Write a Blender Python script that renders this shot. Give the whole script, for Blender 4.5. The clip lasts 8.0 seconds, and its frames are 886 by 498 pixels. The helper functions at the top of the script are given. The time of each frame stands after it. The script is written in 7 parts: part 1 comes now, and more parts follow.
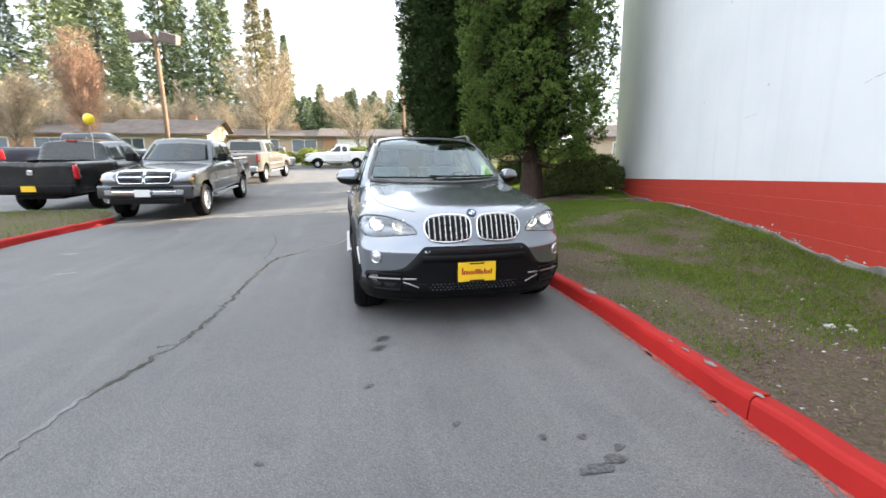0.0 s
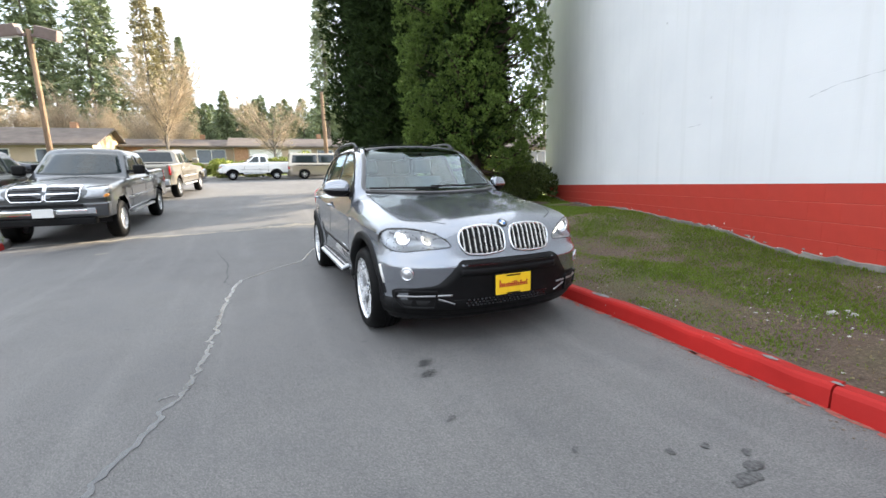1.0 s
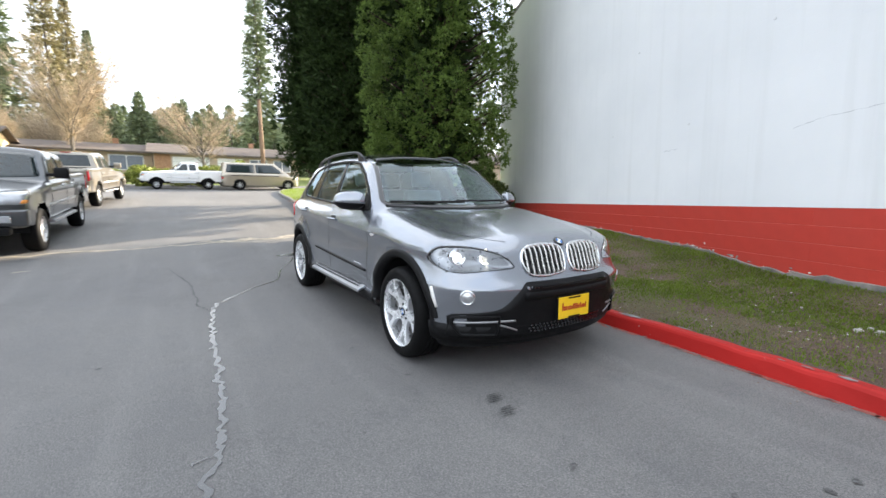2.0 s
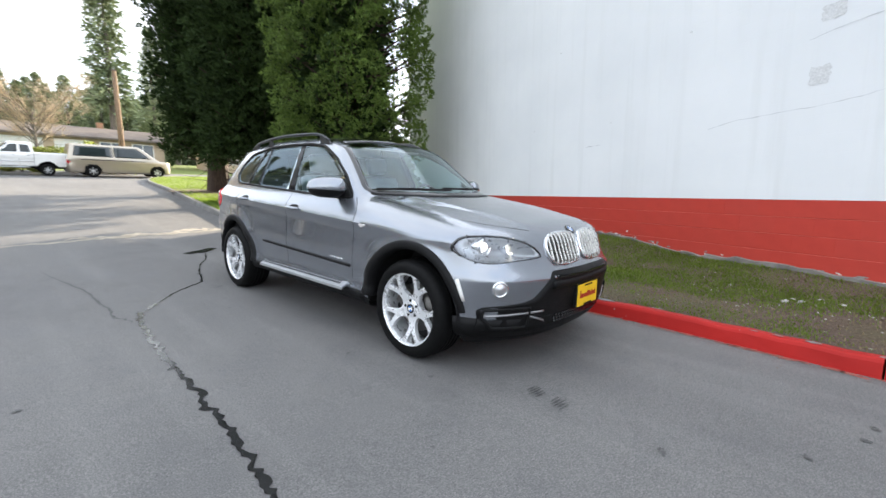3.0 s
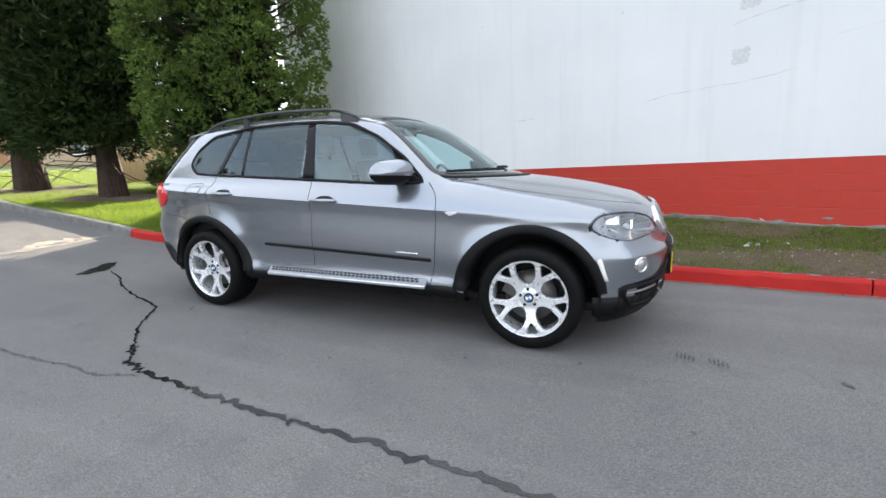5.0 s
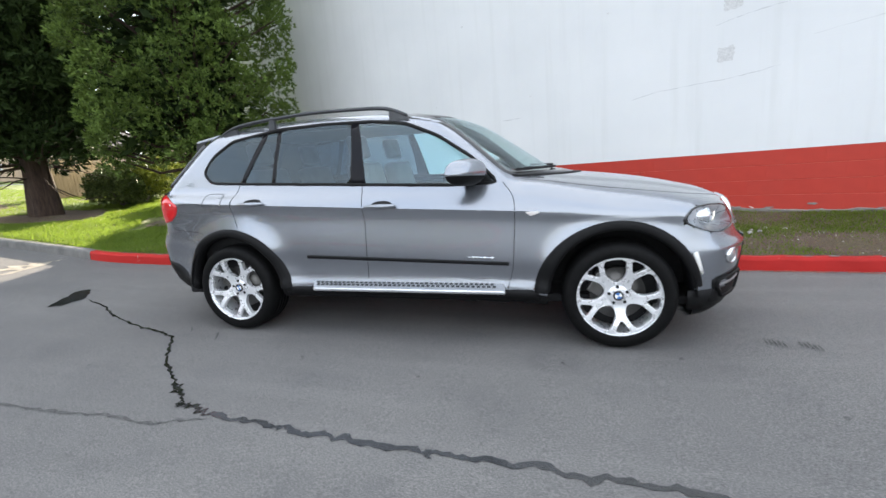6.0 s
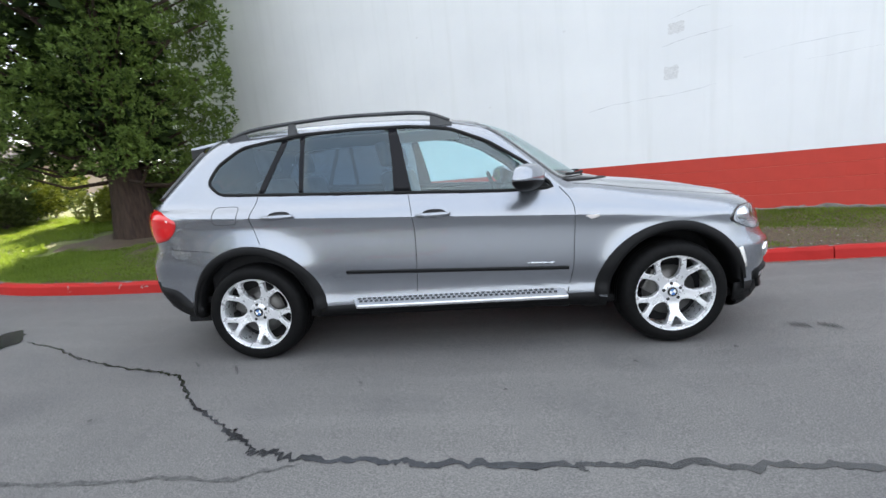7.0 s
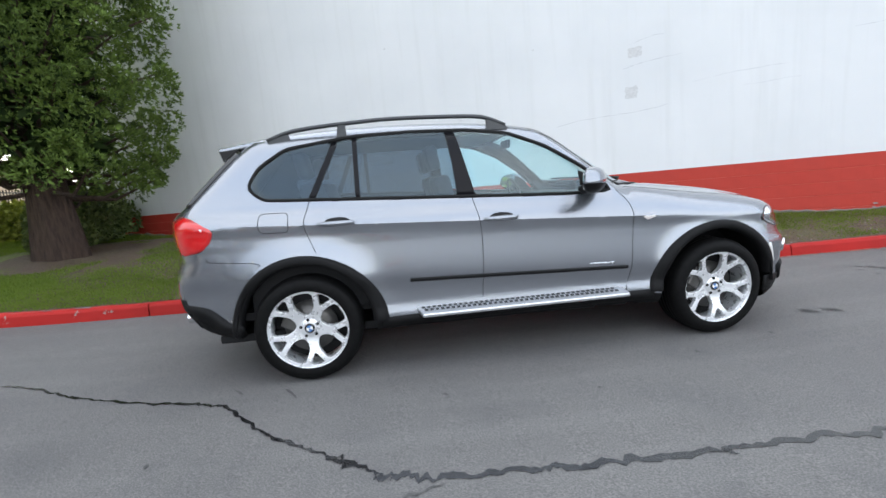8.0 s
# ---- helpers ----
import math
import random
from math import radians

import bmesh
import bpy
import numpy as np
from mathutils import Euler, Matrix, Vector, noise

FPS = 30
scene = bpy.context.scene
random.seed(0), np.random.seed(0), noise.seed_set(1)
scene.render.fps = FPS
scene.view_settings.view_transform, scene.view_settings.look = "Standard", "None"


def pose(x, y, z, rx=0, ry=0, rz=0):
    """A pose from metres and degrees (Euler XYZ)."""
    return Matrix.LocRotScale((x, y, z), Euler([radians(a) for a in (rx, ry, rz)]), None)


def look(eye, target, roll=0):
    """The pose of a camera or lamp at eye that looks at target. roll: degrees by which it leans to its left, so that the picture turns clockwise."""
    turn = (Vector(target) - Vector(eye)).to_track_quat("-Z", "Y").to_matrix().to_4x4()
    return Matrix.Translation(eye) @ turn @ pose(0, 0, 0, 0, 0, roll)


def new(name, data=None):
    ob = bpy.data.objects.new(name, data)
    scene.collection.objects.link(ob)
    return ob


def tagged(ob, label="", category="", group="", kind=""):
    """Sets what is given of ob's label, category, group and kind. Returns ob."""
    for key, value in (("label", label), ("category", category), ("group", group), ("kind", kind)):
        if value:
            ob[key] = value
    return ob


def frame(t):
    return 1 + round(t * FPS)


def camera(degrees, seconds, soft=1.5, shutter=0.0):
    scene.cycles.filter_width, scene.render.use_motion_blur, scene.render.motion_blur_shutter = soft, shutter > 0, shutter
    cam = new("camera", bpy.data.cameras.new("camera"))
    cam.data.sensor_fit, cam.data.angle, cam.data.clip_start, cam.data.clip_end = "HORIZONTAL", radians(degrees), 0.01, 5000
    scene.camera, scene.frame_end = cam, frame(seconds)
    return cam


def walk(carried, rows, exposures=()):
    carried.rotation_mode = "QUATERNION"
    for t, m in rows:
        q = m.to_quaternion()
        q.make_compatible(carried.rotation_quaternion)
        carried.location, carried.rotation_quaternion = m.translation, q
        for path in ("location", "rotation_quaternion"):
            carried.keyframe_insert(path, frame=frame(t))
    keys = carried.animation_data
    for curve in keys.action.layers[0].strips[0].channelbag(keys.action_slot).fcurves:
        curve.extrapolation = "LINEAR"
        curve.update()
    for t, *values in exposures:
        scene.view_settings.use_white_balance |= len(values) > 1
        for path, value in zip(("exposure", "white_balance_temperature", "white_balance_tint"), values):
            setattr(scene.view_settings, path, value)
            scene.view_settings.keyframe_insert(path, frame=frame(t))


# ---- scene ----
cam = camera(91.8, 8.0, 1.5, 0.3)
PATH = [
    (0, (-0.974, -4.103, 1.199), (-0.551, -2.176, 0.872), -0.62),
    (0.5, (-1.370, -3.899, 1.204), (-0.756, -2.018, 0.913), -1.16),
    (1, (-1.755, -3.642, 1.218), (-0.971, -1.826, 0.925), -1.79),
    (1.5, (-2.087, -3.312, 1.234), (-1.197, -1.539, 0.979), -1.26),
    (3, (-2.953, -2.203, 1.180), (-1.493, -0.861, 0.920), 0.21),
    (3.5, (-3.168, -1.842, 1.190), (-1.604, -0.639, 0.863), -0.28),
    (4, (-3.324, -1.437, 1.209), (-1.695, -0.332, 0.858), 0.07),
    (4.5, (-3.503, -1.021, 1.227), (-1.776, -0.081, 0.859), -1.31),
    (6, (-3.772, 0.330, 1.277), (-1.883, 0.867, 0.899), -4.93),
    (6.5, (-3.781, 0.809, 1.299), (-1.860, 1.216, 0.921), -4.96),
    (7, (-3.826, 1.311, 1.321), (-1.864, 1.459, 0.962), -5.58),
    (7.5, (-3.797, 1.813, 1.318), (-1.829, 1.766, 0.965), -5.98),
    (8, (-3.744, 2.293, 1.328), (-1.782, 2.079, 1.006), -5.47),
]
walk(cam, [(t, look(eye, target, roll)) for t, eye, target, roll in PATH], exposures=[(0, 2.30), (0.5, 2.26), (1.0, 2.20), (1.5, 2.12), (8, 2.12)])

# ---- daylight: low sun behind the building, bright hazy sky ----
SUN_AZ, SUN_EL = 70.0, 15.0          # degrees from +y towards +x, and above the horizon
world = bpy.data.worlds.new("sky")
scene.world = world
world.use_nodes = True
_n = world.node_tree
_n.nodes.clear()
_sky = _n.nodes.new("ShaderNodeTexSky")
_sky.sky_type = "NISHITA"
_sky.sun_disc = False
_sky.sun_elevation, _sky.sun_rotation = radians(SUN_EL), radians(SUN_AZ)
_sky.air_density, _sky.dust_density, _sky.ozone_density = 1.0, 3.0, 1.0
_hsv = _n.nodes.new("ShaderNodeHueSaturation")
_hsv.inputs["Saturation"].default_value = 0.5
_clear = _n.nodes.new("ShaderNodeBackground")
_clear.inputs["Strength"].default_value = 0.0275
_n.links.new(_sky.outputs["Color"], _hsv.inputs["Color"])
_n.links.new(_hsv.outputs["Color"], _clear.inputs["Color"])
# thin high cloud over all of it
_tc = _n.nodes.new("ShaderNodeTexCoord")
_mp = _n.nodes.new("ShaderNodeMapping")
_mp.inputs["Scale"].default_value = (1.0, 1.0, 2.6)
_cn = _n.nodes.new("ShaderNodeTexNoise")
_cn.inputs["Scale"].default_value, _cn.inputs["Detail"].default_value = 2.3, 6.0
_cr = _n.nodes.new("ShaderNodeValToRGB")
_cr.color_ramp.elements[0].position, _cr.color_ramp.elements[0].color = 0.34, (0.72, 0.855, 1.06, 1)
_cr.color_ramp.elements[1].position, _cr.color_ramp.elements[1].color = 0.62, (1.055, 1.095, 1.14, 1)
_veil = _n.nodes.new("ShaderNodeBackground")
_veil.inputs["Strength"].default_value = 0.455
_n.links.new(_tc.outputs["Generated"], _mp.inputs["Vector"])
_n.links.new(_mp.outputs["Vector"], _cn.inputs["Vector"])
_n.links.new(_cn.outputs["Fac"], _cr.inputs["Fac"])
_n.links.new(_cr.outputs["Color"], _veil.inputs["Color"])
_add = _n.nodes.new("ShaderNodeAddShader")
_wo = _n.nodes.new("ShaderNodeOutputWorld")
_n.links.new(_clear.outputs["Background"], _add.inputs[0])
_n.links.new(_veil.outputs["Background"], _add.inputs[1])
_n.links.new(_add.outputs["Shader"], _wo.inputs["Surface"])
_sd = bpy.data.lights.new("sun", "SUN")
_sd.energy, _sd.angle, _sd.color = 5.0, radians(0.6), (1.0, 0.86, 0.68)
sun = new("sun", _sd)
_az, _el = radians(SUN_AZ), radians(SUN_EL)
sun.matrix_world = look((math.sin(_az) * math.cos(_el) * 60, math.cos(_az) * math.cos(_el) * 60, math.sin(_el) * 60), (0, 0, 0))

# ---- materials ----
def node_mat(name):
    m = bpy.data.materials.new(name)
    m.use_nodes = True
    nt = m.node_tree
    nt.nodes.clear()
    out = nt.nodes.new("ShaderNodeOutputMaterial")
    b = nt.nodes.new("ShaderNodeBsdfPrincipled")
    nt.links.new(b.outputs["BSDF"], out.inputs["Surface"])
    return m, nt, b


def tex_noise(nt, scale, detail=4.0, rough=0.55, vec=None, stretch=None):
    n = nt.nodes.new("ShaderNodeTexNoise")
    n.inputs["Scale"].default_value = scale
    n.inputs["Detail"].default_value = detail
    n.inputs["Roughness"].default_value = rough
    if vec is None:
        vec = nt.nodes.new("ShaderNodeTexCoord").outputs["Object"]
    if stretch:
        mp = nt.nodes.new("ShaderNodeMapping")
        mp.inputs["Scale"].default_value = stretch
        nt.links.new(vec, mp.inputs["Vector"])
        vec = mp.outputs["Vector"]
    nt.links.new(vec, n.inputs["Vector"])
    return n.outputs["Fac"]


def ramp_of(nt, fac, stops):
    r = nt.nodes.new("ShaderNodeValToRGB")
    while len(r.color_ramp.elements) < len(stops):
        r.color_ramp.elements.new(0.5)
    for e, (p, c) in zip(r.color_ramp.elements, stops):
        e.position = p
        e.color = (*c, 1.0) if len(c) == 3 else c
    nt.links.new(fac, r.inputs["Fac"])
    return r.outputs["Color"]


def mixed(nt, fac, a, b, kind="MIX"):
    m = nt.nodes.new("ShaderNodeMix")
    m.data_type, m.blend_type = "RGBA", kind
    for sock, val in ((m.inputs[0], fac), (m.inputs[6], a), (m.inputs[7], b)):
        if isinstance(val, (int, float)):
            sock.default_value = val
        elif isinstance(val, tuple):
            sock.default_value = (*val, 1.0) if len(val) == 3 else val
        else:
            nt.links.new(val, sock)
    return m.outputs[2]


def bumped(nt, b, height, strength=0.3, dist=0.01):
    bp = nt.nodes.new("ShaderNodeBump")
    bp.inputs["Strength"].default_value = strength
    bp.inputs["Distance"].default_value = dist
    nt.links.new(height, bp.inputs["Height"])
    nt.links.new(bp.outputs["Normal"], b.inputs["Normal"])


def simple(name, color, rough=0.5, metal=0.0, var=0.12, scale=9.0, bump=0.0, bscale=60.0, coat=0.0, spec=0.5):
    """A plain painted, plastic or metal surface with slight blotches and grain."""
    m, nt, b = node_mat(name)
    f = tex_noise(nt, scale)
    lo = tuple(c * (1 - var) for c in color)
    hi = tuple(min(1, c * (1 + var)) for c in color)
    nt.links.new(ramp_of(nt, f, [(0.3, lo), (0.7, hi)]), b.inputs["Base Color"])
    r = ramp_of(nt, tex_noise(nt, scale * 3.1), [(0.3, (max(0.0, rough - 0.06),) * 3), (0.7, (min(1, rough + 0.06),) * 3)])
    nt.links.new(r, b.inputs["Roughness"])
    b.inputs["Metallic"].default_value = metal
    b.inputs["Specular IOR Level"].default_value = spec
    b.inputs["Coat Weight"].default_value = coat
    b.inputs["Coat Roughness"].default_value = 0.03
    if bump:
        bumped(nt, b, tex_noise(nt, bscale, 5), bump, 0.004)
    return m


def car_paint(name, color, metal=0.75, rough=0.32, flake=0.10):
    m, nt, b = node_mat(name)
    f = tex_noise(nt, 900.0, 2)
    c1 = ramp_of(nt, f, [(0.35, tuple(c * (1 - flake) for c in color)), (0.65, tuple(c * (1 + flake) for c in color))])
    dust = tex_noise(nt, 3.0, 5)
    nt.links.new(mixed(nt, ramp_of(nt, dust, [(0.45, (0, 0, 0)), (0.8, (0.06, 0.06, 0.06))]), c1, (0.35, 0.33, 0.30)), b.inputs["Base Color"])
    b.inputs["Metallic"].default_value = metal
    b.inputs["Roughness"].default_value = rough
    b.inputs["Coat Weight"].default_value = 1.0
    b.inputs["Coat Roughness"].default_value = 0.02
    b.inputs["Coat IOR"].default_value = 1.5
    return m


def glass(name, tint, gloss=0.01, ior=1.6, sheen=(1.0, 1.0, 1.0)):
    """Tinted pane: light passes straight through, darkened, with a mirror reflection by Fresnel."""
    m = bpy.data.materials.new(name)
    m.use_nodes = True
    nt = m.node_tree
    nt.nodes.clear()
    out = nt.nodes.new("ShaderNodeOutputMaterial")
    t = nt.nodes.new("ShaderNodeBsdfTransparent")
    t.inputs["Color"].default_value = (*tint, 1)
    g = nt.nodes.new("ShaderNodeBsdfGlossy")
    g.inputs["Roughness"].default_value = gloss
    g.inputs["Color"].default_value = (*sheen, 1)
    lw = nt.nodes.new("ShaderNodeLayerWeight")
    lw.inputs["Blend"].default_value = 0.5
    f0 = ((ior - 1) / (ior + 1)) ** 2
    steep = nt.nodes.new("ShaderNodeMath")
    steep.operation, steep.inputs[1].default_value = "POWER", 5.0
    mirror = nt.nodes.new("ShaderNodeMath")
    mirror.operation, mirror.inputs[1].default_value, mirror.inputs[2].default_value = "MULTIPLY_ADD", 1 - f0, f0
    nt.links.new(lw.outputs["Facing"], steep.inputs[0])
    nt.links.new(steep.outputs[0], mirror.inputs[0])
    mx = nt.nodes.new("ShaderNodeMixShader")
    nt.links.new(mirror.outputs[0], mx.inputs[0])
    nt.links.new(t.outputs["BSDF"], mx.inputs[1])
    nt.links.new(g.outputs["BSDF"], mx.inputs[2])
    nt.links.new(mx.outputs["Shader"], out.inputs["Surface"])
    return m


def make_asphalt():
    m, nt, b = node_mat("asphalt")
    big = tex_noise(nt, 0.35, 5)
    mid = tex_noise(nt, 2.2, 6, 0.6)
    fine = tex_noise(nt, 140.0, 3, 0.7)
    base = ramp_of(nt, big, [(0.3, (0.114, 0.112, 0.112)), (0.72, (0.154, 0.150, 0.146))])
    stain = mixed(nt, ramp_of(nt, mid, [(0.28, (0.6, 0.6, 0.6)), (0.5, (0, 0, 0))]), base, (0.088, 0.088, 0.091))
    streak = tex_noise(nt, 1.0, 4, 0.5, None, (3.5, 0.25, 1.0))
    stain = mixed(nt, ramp_of(nt, streak, [(0.5, (0, 0, 0)), (0.75, (0.5, 0.5, 0.5))]), stain, (0.18, 0.177, 0.172))
    grit = ramp_of(nt, fine, [(0.3, (0.55, 0.55, 0.55)), (0.5, (1, 1, 1)), (0.72, (1.75, 1.72, 1.68))])
    nt.links.new(mixed(nt, 1.0, stain, grit, "MULTIPLY"), b.inputs["Base Color"])
    nt.links.new(ramp_of(nt, mid, [(0.3, (0.62,) * 3), (0.7, (0.85,) * 3)]), b.inputs["Roughness"])
    b.inputs["Specular IOR Level"].default_value = 0.4
    bumped(nt, b, fine, 0.32, 0.005)
    return m


def make_soil():
    m, nt, b = node_mat("lawn_soil")
    big = tex_noise(nt, 0.8, 6, 0.6)
    fine = tex_noise(nt, 45.0, 6, 0.7)
    c = ramp_of(nt, fine, [(0.25, (0.042, 0.028, 0.019)), (0.55, (0.122, 0.084, 0.057)), (0.8, (0.26, 0.195, 0.140))])
    g = ramp_of(nt, fine, [(0.3, (0.05, 0.075, 0.014)), (0.7, (0.12, 0.16, 0.035))])
    nt.links.new(mixed(nt, ramp_of(nt, big, [(0.50, (0, 0, 0)), (0.66, (0.30,) * 3)]), c, g), b.inputs["Base Color"])
    b.inputs["Roughness"].default_value = 0.95
    bumped(nt, b, fine, 0.8, 0.03)
    return m


def make_turf():
    m, nt, b = node_mat("rough_turf")
    big = tex_noise(nt, 0.3, 6, 0.6)
    fine = tex_noise(nt, 30.0, 6, 0.7)
    g = ramp_of(nt, fine, [(0.3, (0.080, 0.112, 0.020)), (0.7, (0.20, 0.245, 0.052))])
    d = ramp_of(nt, fine, [(0.3, (0.060, 0.050, 0.025)), (0.7, (0.15, 0.125, 0.065))])
    nt.links.new(mixed(nt, ramp_of(nt, big, [(0.5, (0, 0, 0)), (0.72, (0.7,) * 3)]), g, d), b.inputs["Base Color"])
    b.inputs["Roughness"].default_value = 0.95
    bumped(nt, b, fine, 0.8, 0.04)
    return m


def make_leaf(name, dark, light, rough=0.6, spec=0.25, thin=None):
    """Leaf or blade colour, each one its own; thin is the colour of light that passes through."""
    m, nt, b = node_mat(name)
    gi = nt.nodes.new("ShaderNodeNewGeometry")
    f = tex_noise(nt, 0.9, 3)
    tone = tex_noise(nt, 3.2, 2)
    a = ramp_of(nt, gi.outputs["Random Per Island"], [(0.0, dark), (1.0, light)])
    a = mixed(nt, ramp_of(nt, tone, [(0.40, (0, 0, 0)), (0.62, (0.55,) * 3)]), a, light)
    nt.links.new(mixed(nt, ramp_of(nt, f, [(0.35, (0, 0, 0)), (0.7, (0.45,) * 3)]), a, tuple(c * 0.55 for c in dark)), b.inputs["Base Color"])
    b.inputs["Roughness"].default_value = rough
    b.inputs["Specular IOR Level"].default_value = spec
    if thin:
        tr, mx = nt.nodes.new("ShaderNodeBsdfTranslucent"), nt.nodes.new("ShaderNodeMixShader")
        tr.inputs["Color"].default_value = (*thin, 1)
        mx.inputs["Fac"].default_value = 0.45
        end = [n for n in nt.nodes if n.bl_idname == "ShaderNodeOutputMaterial"][0]
        nt.links.new(b.outputs[0], mx.inputs[1])
        nt.links.new(tr.outputs[0], mx.inputs[2])
        nt.links.new(mx.outputs[0], end.inputs["Surface"])
    return m


def make_bark(name, dark, light, stretch=(9, 9, 1.2)):
    m, nt, b = node_mat(name)
    f = tex_noise(nt, 3.0, 7, 0.65, None, stretch)
    nt.links.new(ramp_of(nt, f, [(0.3, dark), (0.7, light)]), b.inputs["Base Color"])
    b.inputs["Roughness"].default_value = 0.95
    bumped(nt, b, f, 0.9, 0.04)
    return m


def make_wall_paint():
    """White paint over block courses: faint joints, stains, flaking spots."""
    m, nt, b = node_mat("white_block_paint")
    tc = nt.nodes.new("ShaderNodeTexCoord").outputs["Object"]
    br = nt.nodes.new("ShaderNodeTexBrick")
    mp = nt.nodes.new("ShaderNodeMapping")
    mp.inputs["Rotation"].default_value = (radians(90), 0, 0)
    nt.links.new(tc, mp.inputs["Vector"])
    nt.links.new(mp.outputs["Vector"], br.inputs["Vector"])
    for key, val in (("Scale", 1.0), ("Mortar Size", 0.006), ("Mortar Smooth", 0.6), ("Brick Width", 0.406), ("Row Height", 0.203)):
        br.inputs[key].default_value = val
    br.inputs["Color1"].default_value = br.inputs["Color2"].default_value = (1, 1, 1, 1)
    br.inputs["Mortar"].default_value = (0, 0, 0, 1)
    blot = tex_noise(nt, 0.5, 5)
    drip = tex_noise(nt, 1.0, 5, 0.6, None, (5, 5, 0.25))
    base = ramp_of(nt, blot, [(0.3, (0.70, 0.715, 0.73)), (0.7, (0.78, 0.79, 0.80))])
    base = mixed(nt, ramp_of(nt, drip, [(0.52, (0, 0, 0)), (0.8, (0.35,) * 3)]), base, (0.60, 0.61, 0.60))
    nt.links.new(base, b.inputs["Base Color"])
    b.inputs["Roughness"].default_value = 0.75
    b.inputs["Specular IOR Level"].default_value = 0.25
    h = mixed(nt, 0.8, tex_noise(nt, 70.0, 4), br.outputs["Color"])
    bumped(nt, b, h, 0.10, 0.006)
    return m


def make_worn_paint(name, paint, under, amount=0.68, scale=6.0, grain=60.0):
    """Paint worn through to the concrete in ragged chips."""
    m, nt, b = node_mat(name)
    oi = nt.nodes.new("ShaderNodeObjectInfo")
    chip = tex_noise(nt, scale, 8, 0.65)
    var = tex_noise(nt, 1.6, 5)
    p = ramp_of(nt, var, [(0.3, tuple(c * 0.82 for c in paint)), (0.7, tuple(min(1, c * 1.12) for c in paint))])
    p = mixed(nt, ramp_of(nt, oi.outputs["Random"], [(0.0, (0.0,) * 3), (1.0, (0.18,) * 3)]), p, tuple(c * 0.8 + 0.02 for c in paint))
    u = ramp_of(nt, tex_noise(nt, grain, 5), [(0.3, tuple(c * 0.7 for c in under)), (0.7, under)])
    k = ramp_of(nt, chip, [(amount, (0, 0, 0)), (amount + 0.02, (1, 1, 1))])
    nt.links.new(mixed(nt, k, p, u), b.inputs["Base Color"])
    b.inputs["Roughness"].default_value = 0.62
    b.inputs["Specular IOR Level"].default_value = 0.22
    bumped(nt, b, mixed(nt, 0.5, tex_noise(nt, grain, 5), chip), 0.35, 0.006)
    return m


M_ASPHALT = make_asphalt()
M_TAR = simple("crack_tar", (0.022, 0.022, 0.023), 0.17, var=0.35, scale=25, bump=0.10, spec=1.0)
M_OIL = simple("oil_stain", (0.088, 0.087, 0.086), 0.75, var=0.55, scale=60, bump=0.5, bscale=140, spec=0.3)
M_SEAM = simple("seam_patch", (0.31, 0.28, 0.23), 0.9, var=0.3, scale=7, bump=0.5)
M_SOIL = make_soil()
M_GRASS = make_leaf("grass_blades", (0.060, 0.100, 0.016), (0.185, 0.255, 0.045), thin=(0.22, 0.32, 0.035))
M_DRY = make_leaf("dry_grass", (0.16, 0.12, 0.06), (0.36, 0.29, 0.16))
M_PEBBLE = simple("pebbles", (0.42, 0.40, 0.37), 0.9, var=0.4, scale=12)
M_WALL = make_wall_paint()
M_REDWALL = make_worn_paint("red_block_paint", (0.50, 0.052, 0.036), (0.42, 0.40, 0.37), 0.74, 3.0)
M_MORTAR = simple("red_mortar", (0.60, 0.14, 0.10), 0.85, var=0.2, scale=6, bump=0.4)
M_FOOTING = simple("wall_footing", (0.19, 0.175, 0.16), 0.95, var=0.35, scale=5, bump=0.7)
M_KERB = make_worn_paint("red_kerb_paint", (0.40, 0.016, 0.013), (0.33, 0.31, 0.29), 0.66, 5.0)
M_KERBG = simple("kerb_concrete", (0.155, 0.152, 0.145), 0.9, var=0.3, scale=4, bump=0.6)
M_CONIFER = make_leaf("sequoia_foliage", (0.016, 0.036, 0.010), (0.185, 0.270, 0.058), 0.6, 0.15)
# darker leaf copy: shade of the far evergreens and crown gaps is coloured in
M_CONSHADE = make_leaf("shaded_foliage", (0.007, 0.015, 0.006), (0.050, 0.080, 0.024), 0.7, 0.08)
# distance haze is put into this fir green by paling it
M_FIR = make_leaf("hazy_fir_foliage", (0.10, 0.135, 0.078), (0.32, 0.37, 0.20))
# warm low sunlight is mixed into this larch colour
M_FIRWARM = make_leaf("warm_lit_larch", (0.17, 0.155, 0.075), (0.42, 0.36, 0.20))
M_TWIG = make_leaf("bare_twigs", (0.30, 0.23, 0.16), (0.58, 0.47, 0.33), 0.9)
M_TWIGRED = make_leaf("reddish_twigs", (0.26, 0.15, 0.10), (0.50, 0.33, 0.23), 0.9)
M_BUSH = make_leaf("bush_leaves", (0.032, 0.060, 0.018), (0.19, 0.235, 0.075))
# leaf green lightened and yellowed so that its colour carries the sunlight
M_HEDGE = make_leaf("sunlit_hedge_leaves", (0.14, 0.18, 0.03), (0.42, 0.45, 0.10))
M_BARK = make_bark("sequoia_bark", (0.022, 0.013, 0.010), (0.085, 0.054, 0.040))
M_BARKG = make_bark("grey_bark", (0.07, 0.06, 0.05), (0.22, 0.19, 0.16))

